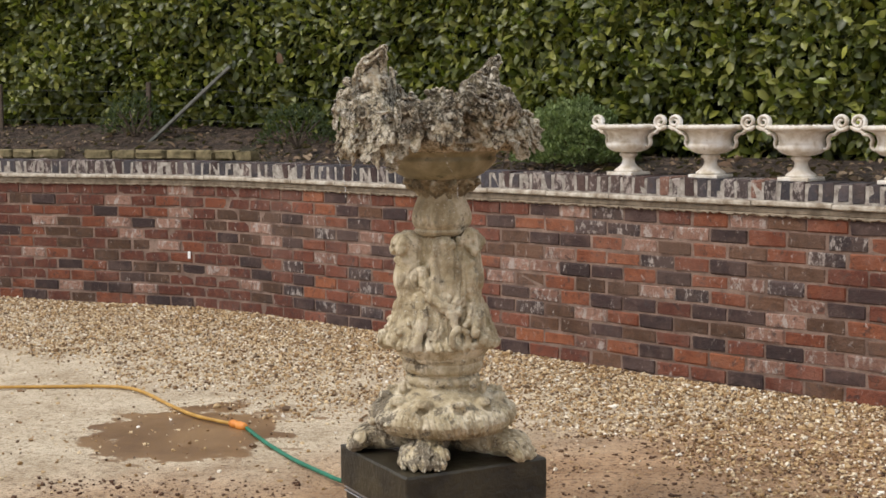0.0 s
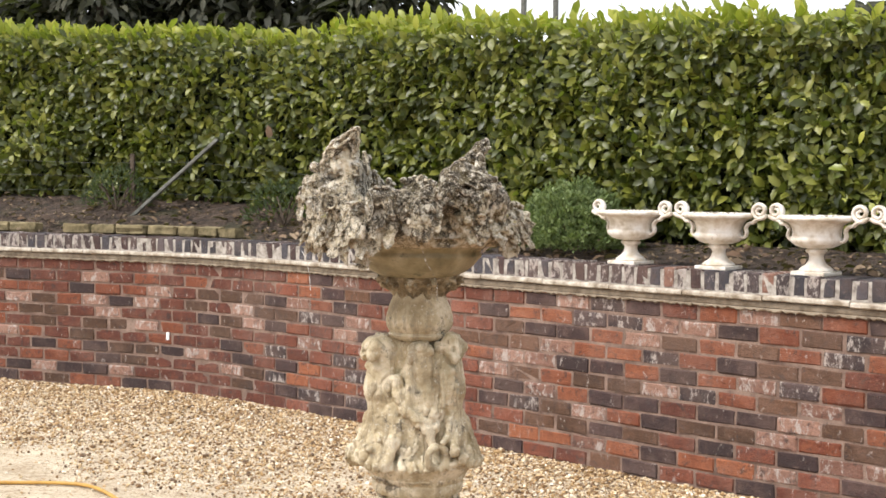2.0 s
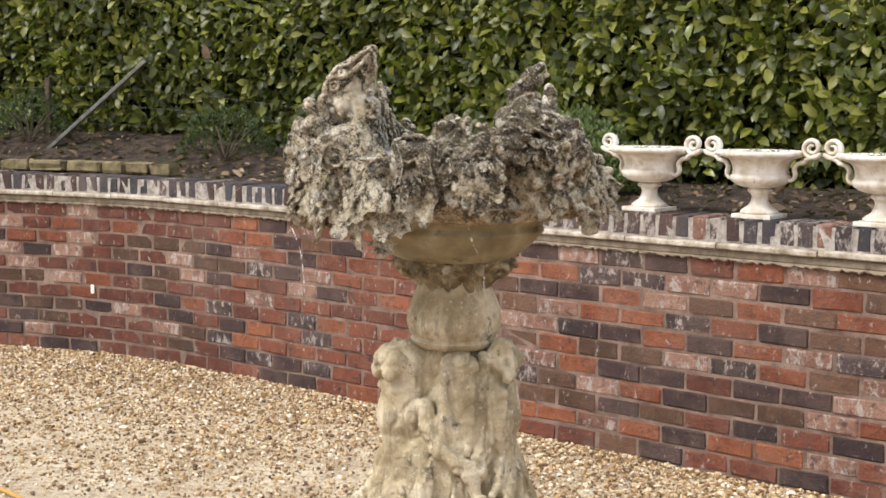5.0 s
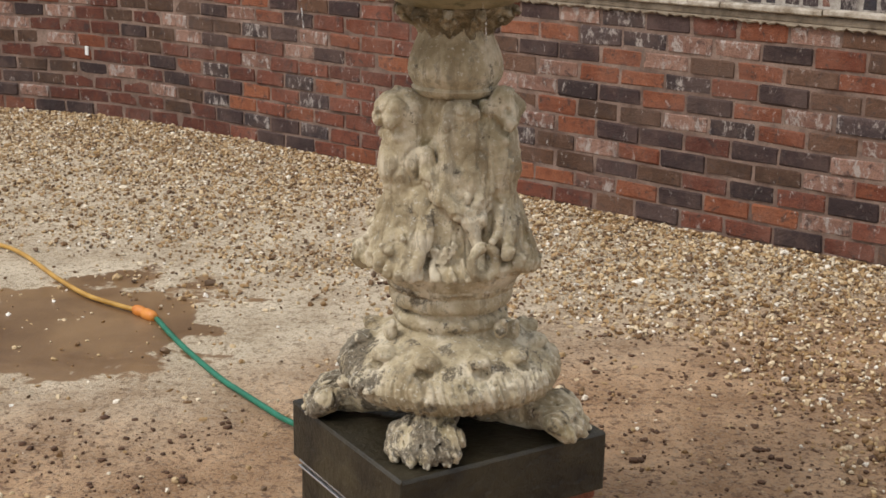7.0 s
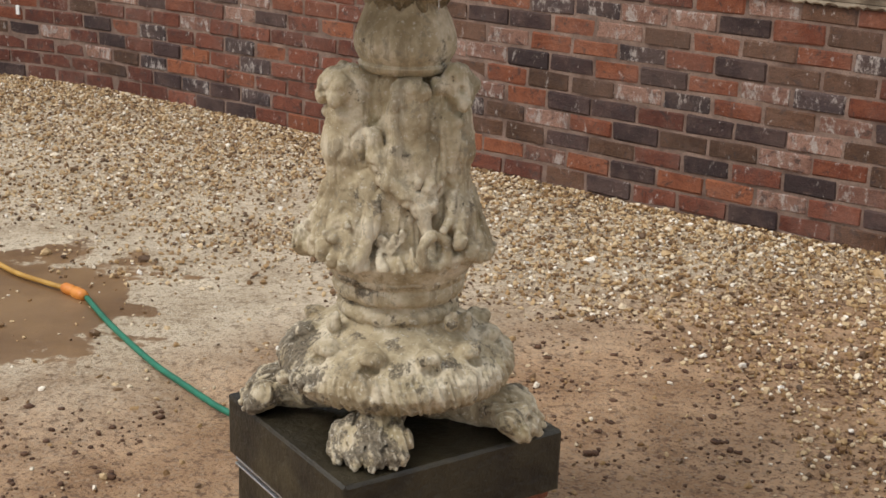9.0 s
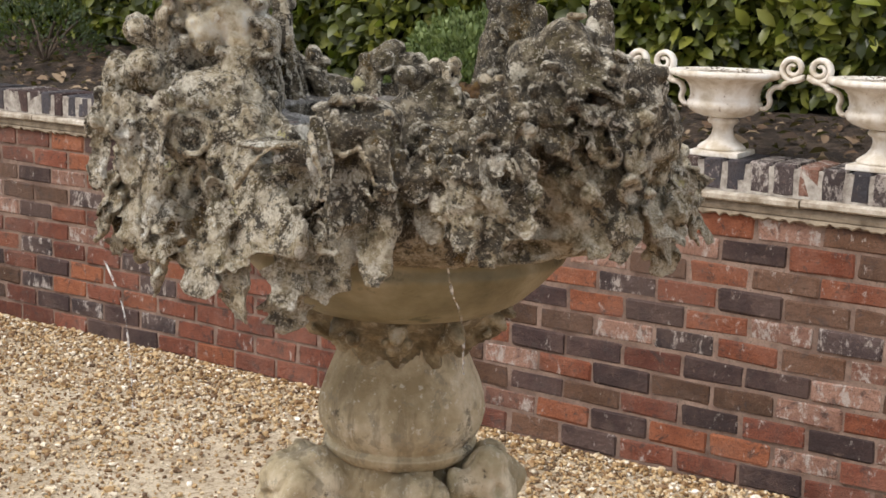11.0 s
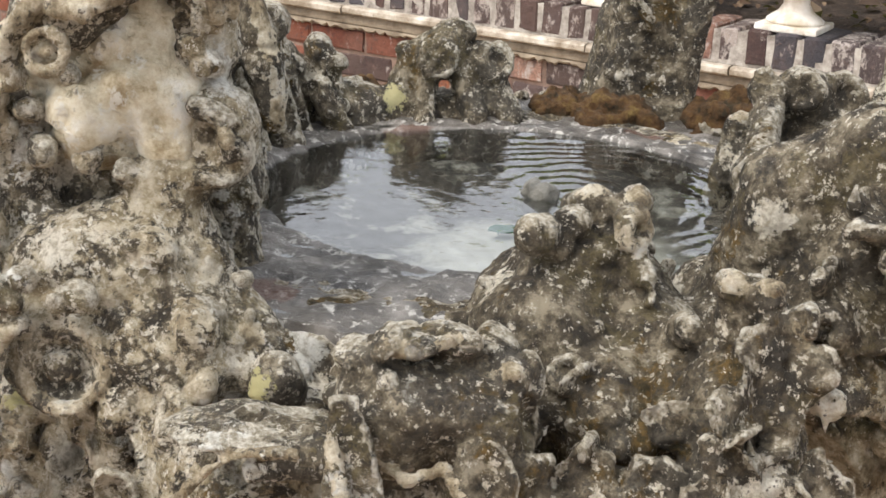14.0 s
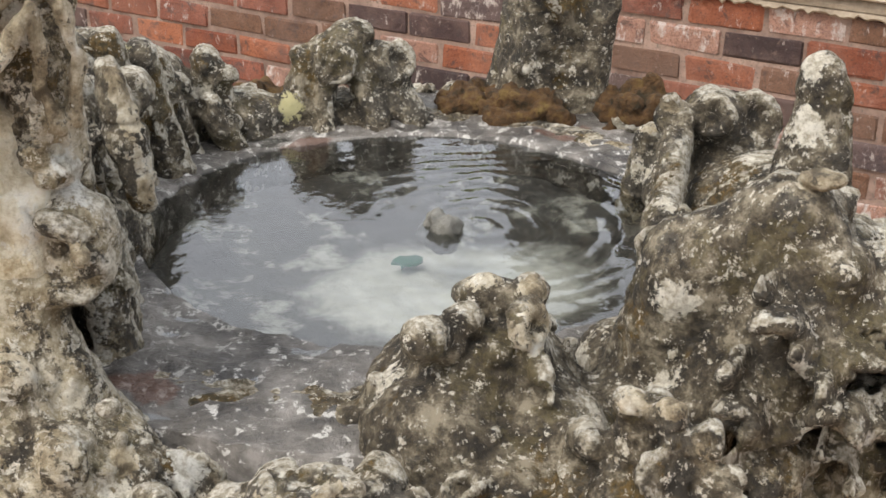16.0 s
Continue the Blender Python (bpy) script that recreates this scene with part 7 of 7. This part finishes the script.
# ---- urns on the coping ----
def spiral(sign):
    pts = []
    cx, cz = 0.226 * sign, 0.304
    for k in range(26):
        a = k / 25 * 2 * math.pi * 1.75
        r = 0.009 + 0.034 * k / 25
        pts.append((cx + sign * r * math.cos(a + 0.9), 0, cz + r * math.sin(a + 0.9)))
    pts += [(sign * 0.207, 0, 0.256), (sign * 0.193, 0, 0.243), (sign * 0.174, 0, 0.240), (sign * 0.158, 0, 0.230), (sign * 0.150, 0, 0.212), (sign * 0.155, 0, 0.194), (sign * 0.152, 0, 0.177), (sign * 0.139, 0, 0.166), (sign * 0.126, 0, 0.168)]
    bm = tube(pts, 0.0085, 8, True, lambda t: 0.65 + 0.55 * math.sin(2.6 * t))
    bmesh.ops.scale(bm, vec=(1, 1.9, 1), verts=bm.verts)
    return bm


def urn():
    top = empty("garden_urn", (0, 0, 0), "white-painted cast iron urn with scroll handles, chipped, standing on the coping", "urn", "urns along the wall")
    part("foot_plate", box(0.178, 0.178, 0.020, (0, 0, 0.010), 0.005, 2), PAINT, top)
    part("stem", lathe([(0.080, 0.0205), (0.081, 0.029), (0.070, 0.038), (0.050, 0.052), (0.038, 0.070), (0.034, 0.090), (0.038, 0.104), (0.050, 0.110), (0.053, 0.117), (0.050, 0.124), (0.038, 0.131)], 40), PAINT, top, smooth=True)

    def lobes(a, z):
        t = min(max((z - 0.132) / 0.02, 0), 1) * min(max((0.198 - z) / 0.012, 0), 1)
        return 1 + 0.022 * t * abs(math.cos(9 * a))

    body = [(0.036, 0.128), (0.070, 0.132), (0.100, 0.142), (0.118, 0.156), (0.125, 0.170), (0.123, 0.181), (0.116, 0.189), (0.119, 0.193), (0.116, 0.200), (0.118, 0.218), (0.124, 0.236), (0.136, 0.250), (0.160, 0.259), (0.182, 0.265), (0.188, 0.270), (0.188, 0.282), (0.180, 0.287), (0.155, 0.283), (0.140, 0.272), (0.10, 0.268)]
    part("bowl", lathe(body, 64, (0, 0), lobes), PAINT, top, smooth=True)
    part("handle", spiral(1), PAINT, top, smooth=True)
    part("handle", spiral(-1), PAINT, top, smooth=True)
    bm = bmesh.new()
    rnd = random.Random(2)
    bmesh.ops.create_circle(bm, cap_ends=True, segments=28, radius=0.142)
    bmesh.ops.translate(bm, vec=(0, 0, 0.279), verts=bm.verts)
    bmesh.ops.poke(bm, faces=bm.faces[:])
    for k in range(60):
        a, r = rnd.uniform(0, 6.28), 0.14 * math.sqrt(rnd.random())
        v = [bm.verts.new((r * math.cos(a) + rnd.uniform(-0.014, 0.014), r * math.sin(a) + rnd.uniform(-0.014, 0.014), 0.281 + rnd.uniform(0, 0.013))) for _ in range(3)]
        bm.faces.new(v)
    part("litter_fill", bm, LITTERED, top, "pale rim filled with dry leaf litter")
    return top


pattern = urn()
UA = WALL_A
spots = [wall(-0.604 + 0.541 * k, 0.100)[0] for k in range(5)]
pattern.matrix_basis = pose(spots[0].x, spots[0].y, Z_COPING, 0, 0, math.degrees(UA) - 3)
for k in range(1, 4):
    copy_thing(pattern, pose(spots[k].x, spots[k].y, Z_COPING, 0, 0, math.degrees(UA) + (2, -2, 3)[k - 1]))


# ---- edging stones, stake and fence in the bed ----
def edging_stones():
    rnd = random.Random(9)
    s = -8.4
    while s < -4.15:
        w = rnd.uniform(0.17, 0.27)
        if not -5.95 < s < -5.62:
            p, a = wall(s + w / 2, 0.30)
            ob = part("edging_stone", box(w - 0.012, 0.11, 0.070, (0, 0, 0), 0.016, 2, 0, 0.014, rnd), BUFF)
            ob.matrix_basis = Matrix.Translation((p.x, p.y, 1.150)) @ Matrix.Rotation(a + rnd.uniform(-0.05, 0.05), 4, "Z")
            tagged(ob, "rough buff edging stone set in soil behind the coping", "stone", "edging stones")
        s += w


edging_stones()


def stake():
    a, _ = wall(-5.30, 0.70)
    b, _ = wall(-4.70, 0.95)
    lo, hi = Vector((a.x, a.y, 1.20)), Vector((b.x, b.y, 1.845))
    d = hi - lo
    bm = box(0.068, 0.024, d.length, (0, 0, 0), 0.003, 1)
    ob = part("leaning_stake", bm, TIMBER)
    ob.matrix_basis = Matrix.Translation((lo + hi) / 2) @ d.to_track_quat("Z", "Y").to_matrix().to_4x4()
    tagged(ob, "grey weathered timber batten leaning against the hedge", "stake")


stake()


def fence():
    top = tagged(new("wire_fence", None), "low sagging wire fence in front of the hedge", "fence")
    rows = (0.10, 0.22, 0.34)
    for k, h in enumerate(rows):
        pts = []
        for i in range(15):
            s = -8.6 + 0.42 * i
            p, _ = wall(s, 0.92)
            pts.append((p.x, p.y, bed_height(s, 0.92) + h + 0.01 * math.sin(i * 1.3 + k)))
        part("wire", tube(pts, 0.0013, 4), WIRE, top)
    for s in (-8.4, -6.9, -5.4):
        p, _ = wall(s, 0.93)
        z = bed_height(s, 0.93)
        part("post", box(0.035, 0.035, 0.46, (p.x, p.y, z + 0.17), 0.004, 1), BARK, top)


fence()


# ---- planting ----
def hedge_face(s, z):
    """How far behind the wall's face the hedge's front stands."""
    p = np.stack([s, z, np.zeros_like(s)], 1)
    return 1.10 + 0.09 * fbm(p, 1.1, 3, 31) + 0.055 * fbm(p, 4.2, 2, 35) + 0.10 * np.clip((1.75 - z) / 0.5, 0, 1) ** 2


def hedge_top(s):
    return 2.46 - 0.04 * s


def wall_points(s, off):
    out = np.empty((len(s), 2))
    ang = np.empty(len(s))
    for i in range(len(s)):
        p, a = wall(s[i], off[i])
        out[i] = p
        ang[i] = a
    return out, ang


def leaf_rows(rng, n, s0, s1, top=False):
    s = rng.uniform(s0, s1, n)
    if top:
        z = hedge_top(s) + rng.normal(0, 0.035, n) + 0.05 * fbm(np.c_[s, s * 0, s * 0], 1.4, 2, 8)
        off = hedge_face(s, z) + rng.uniform(0.0, 0.55, n)
    else:
        left = np.clip((-3.6 - s) / 1.6, 0, 1)
        z = 1.20 + 0.17 * left + (hedge_top(s) - 1.22 - 0.17 * left) * rng.uniform(0, 1, n)
        off = hedge_face(s, z) + rng.exponential(0.055, n) - 0.05
    xy, ang = wall_points(s, off)
    out = np.stack([np.sin(ang), -np.cos(ang), np.zeros(n)], 1)
    along = np.stack([np.cos(ang), np.sin(ang), np.zeros(n)], 1)
    up = np.array([0, 0, 1.0])
    r = rng.normal(0, 1, (n, 3))
    lift = 1.0 if top else 0.0
    way = out * (0.35 + 0.35 * np.abs(r[:, :1])) + along * r[:, 1:2] * 0.85 + up * (lift + 0.85 * r[:, 2:3])
    face = out * (1.0 if not top else 0.5) + up * 0.6 + rng.normal(0, 0.5, (n, 3))
    return np.c_[xy, z], way, face, rng.uniform(0.5, 1.22, n)


def hedge():
    rng = np.random.default_rng(12)
    top = tagged(new("laurel_hedge", None), "tall clipped laurel hedge with glossy yellow-green leaves", "hedge")
    part("foliage", leaf_mesh("foliage", leaf_rows(rng, 38000, -9.2, 3.6), 0.092, 0.042, LAUREL), LAUREL, top)["kind"] = "stuff"
    part("young_growth", leaf_mesh("young_growth", leaf_rows(rng, 4200, -9.2, 3.6, True), 0.115, 0.048, LAUREL_TOP), LAUREL_TOP, top, "paler new leaves along the clipped top")["kind"] = "stuff"
    # a near-black sheet behind the leaves, its colour standing for the hedge's inner shade
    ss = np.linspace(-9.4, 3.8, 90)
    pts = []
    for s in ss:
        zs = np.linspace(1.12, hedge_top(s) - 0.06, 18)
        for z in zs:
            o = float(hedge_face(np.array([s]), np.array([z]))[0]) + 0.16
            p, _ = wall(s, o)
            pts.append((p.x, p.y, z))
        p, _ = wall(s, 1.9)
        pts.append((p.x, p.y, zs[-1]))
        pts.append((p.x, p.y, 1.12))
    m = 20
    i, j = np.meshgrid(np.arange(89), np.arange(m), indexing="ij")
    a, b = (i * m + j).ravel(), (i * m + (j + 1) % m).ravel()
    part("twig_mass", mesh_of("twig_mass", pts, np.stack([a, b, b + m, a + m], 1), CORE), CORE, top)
    # single leaves that stand proud where the path passes nearest
    kinds = []
    for k in range(6):
        one = (np.zeros((1, 3)), np.array([[1.0, 0, 0.0]]), np.array([[0, 0, 1.0]]), np.ones(1))
        kinds.append(leaf_mesh("leaf", one, 0.090, 0.043, PROUD, 0.15 + 0.05 * k, 0.05 + 0.06 * k))
    at, way, face, size = leaf_rows(rng, 290, -1.0, 2.6)
    for p, w, f, s in zip(at, way, face, size):
        w = Vector(w).normalized()
        side = w.cross(Vector(f)).normalized()
        m = Matrix((w, -side, w.cross(-side))).transposed().to_4x4()
        ob = new("leaf", kinds[int(s * 97) % 6])
        ob.parent = top
        a = wall(0.0)[1]
        ob.matrix_basis = Matrix.Translation(Vector(p) + 0.05 * Vector((math.sin(a), -math.cos(a), 0))) @ m @ Matrix.Scale(s, 4)


def proud_material():
    g = Graph("single_laurel_leaf")
    c = g.ramp(g.random(), (0.0, (0.05, 0.070, 0.012)), (0.5, (0.13, 0.155, 0.024)), (1.0, (0.30, 0.31, 0.05)))
    return g.done(c, 0.36, g.bump(g.noise(70, 2), 0.2, 0.003))


PROUD = proud_material()
hedge()


def bush(name, s, off, r, h, n, leaf, wide, mat, label, seed):
    rng = np.random.default_rng(seed)
    p, a = wall(s, off)
    z0 = bed_height(s, off)
    v = rng.normal(0, 1, (n, 3))
    v[:, 2] = np.abs(v[:, 2])
    v /= np.linalg.norm(v, axis=1, keepdims=True)
    lumps = 1 + 0.20 * fbm(v, 5.5, 2, seed)
    q = v * (rng.uniform(0.55, 1.0, n) ** 0.30 * lumps)[:, None] * (r, r, h)
    at = q + (p.x, p.y, z0 + 0.03)
    way = v + rng.normal(0, 0.4, (n, 3)) + (0, 0, 0.5)
    top = empty(name, (p.x, p.y, z0), label, "shrub")
    under(part("foliage", leaf_mesh("foliage", (at, way, v + rng.normal(0, 0.6, (n, 3)), rng.uniform(0.6, 1.3, n)), leaf, wide, mat), mat), top)["kind"] = "stuff"
    for k in range(6):
        b = 6.28 * k / 6
        under(part("stem", tube([(p.x, p.y, z0 - 0.02), (p.x + 0.3 * r * math.cos(b), p.y + 0.3 * r * math.sin(b), z0 + 0.4 * h), (p.x + 0.6 * r * math.cos(b), p.y + 0.6 * r * math.sin(b), z0 + 0.7 * h)], 0.008, 6), BARK), top)


bush("green_shrub", -1.38, 0.62, 0.385, 0.355, 19000, 0.026, 0.012, SHRUB, "dense rounded shrub with fine grey-green leaves in the bed", 4)
bush("straggly_shrub", -5.45, 0.78, 0.26, 0.30, 900, 0.03, 0.012, WEED, "low dark straggly shrub by the fence", 5)
bush("straggly_shrub", -4.03, 0.72, 0.30, 0.30, 1100, 0.03, 0.012, WEED, "low dark straggly shrub at the hedge foot", 6)
bush("straggly_shrub", -3.0, 0.7, 0.22, 0.22, 500, 0.03, 0.012, WEED, "small dark weed at the hedge foot", 7)


def litter():
    rng = np.random.default_rng(8)
    n = 2600
    s, off = rng.uniform(-8.5, 3.0, n), rng.uniform(0.24, 1.05, n)
    xy, _ = wall_points(s, off)
    z = np.array([bed_height(a, b) for a, b in zip(s, off)]) + 0.022
    way = rng.normal(0, 1, (n, 3)) * (1, 1, 0.25)
    face = rng.normal(0, 0.35, (n, 3)) + (0, 0, 1)
    ob = new("leaf_litter", leaf_mesh("leaf_litter", (np.c_[xy, z], way, face, rng.gamma(2.2, 0.2, n) + 0.12), 0.07, 0.035, DEAD, 0.4, 0.2))
    tagged(ob, "scattered brown dead leaves on the soil", "leaf litter", kind="stuff")


litter()


def dead_leaf(s, off, z):
    p, a = wall(s, off)
    one = (np.zeros((1, 3)), np.array([[0.2, -0.2, -1.0]]), np.array([[0.0, -1, 0.1]]), np.ones(1))
    ob = new("dead_leaf", leaf_mesh("dead_leaf", one, 0.12, 0.055, DEAD))
    ob.location = (p.x, p.y, z)
    tagged(ob, "withered red-brown leaf caught in the hedge", "leaf")


dead_leaf(-4.34, 0.98, 1.96)


def conifer(x, y, h, r, seed):
    rng = np.random.default_rng(seed)
    top = empty("conifer", (x, y, 1.15), "dark tall conifer beyond the hedge", "tree", "conifers beyond the hedge")
    under(part("trunk", tube([(x, y, 1.0), (x + 0.05, y, 1 + h * 0.5), (x, y, 1 + h)], 0.16, 8, True, lambda t: 1 - 0.93 * t), BARK), top)
    n = 6500
    t = rng.uniform(0, 1, n) ** 1.2
    a = rng.uniform(0, 6.28, n)
    rr = r * (1 - t) ** 0.45 * rng.uniform(0.35, 1.0, n) * (1 + 0.25 * np.sin(a * 5 + t * 17))
    at = np.c_[x + rr * np.cos(a), y + rr * np.sin(a), 1.3 + t * h]
    way = np.c_[np.cos(a), np.sin(a), rng.normal(-0.25, 0.4, n)]
    face = rng.normal(0, 0.5, (n, 3)) + (0, 0, 1)
    under(part("crown", leaf_mesh("crown", (at, way, face, rng.uniform(0.6, 1.5, n)), 0.20, 0.065, CONIFER, 0.3, 0.4), CONIFER), top)


for k, x in enumerate((-9.4, -8.5, -7.7, -6.9, -6.1, -5.3, -4.6, -3.9, -3.1, -2.4, -1.75)):
    conifer(x, 18.5 + 0.8 * math.sin(k * 2.3), 4.6 + 0.5 * math.sin(k * 1.7), 1.25, 40 + k)


def far_pole(x, y):
    ob = part("fence_pole", tube([(x, y, 1.0), (x, y, 3.0), (x, y, 5.0)], 0.045, 8), TIMBER)
    tagged(ob, "thin grey pole standing beyond the hedge", "pole", "poles beyond the hedge")


far_pole(-0.03, 22.0)
far_pole(0.46, 22.0)


def far_hedge():
    """A wooded rise far behind the garden."""
    rng = np.random.default_rng(77)
    n = 9000
    x = rng.uniform(6, 40, n)
    top = 5.5 + 3.6 * np.clip((x - 7) / 8, 0, 1) + 0.7 * fbm(np.c_[x, x * 0, x * 0], 0.5, 3, 5)
    z = 1 + (top - 1) * rng.uniform(0, 1, n) ** 0.6
    at = np.c_[x, 60 + rng.uniform(-1.5, 1.5, n), z]
    ob = new("far_trees", leaf_mesh("far_trees", (at, rng.normal(0, 1, (n, 3)), rng.normal(0, 0.6, (n, 3)) + (0, -0.6, 1), rng.uniform(0.6, 1.4, n)), 0.9, 0.6, CONIFER))
    tagged(ob, "dark wooded rise far beyond the garden", "trees", kind="stuff")


far_hedge()
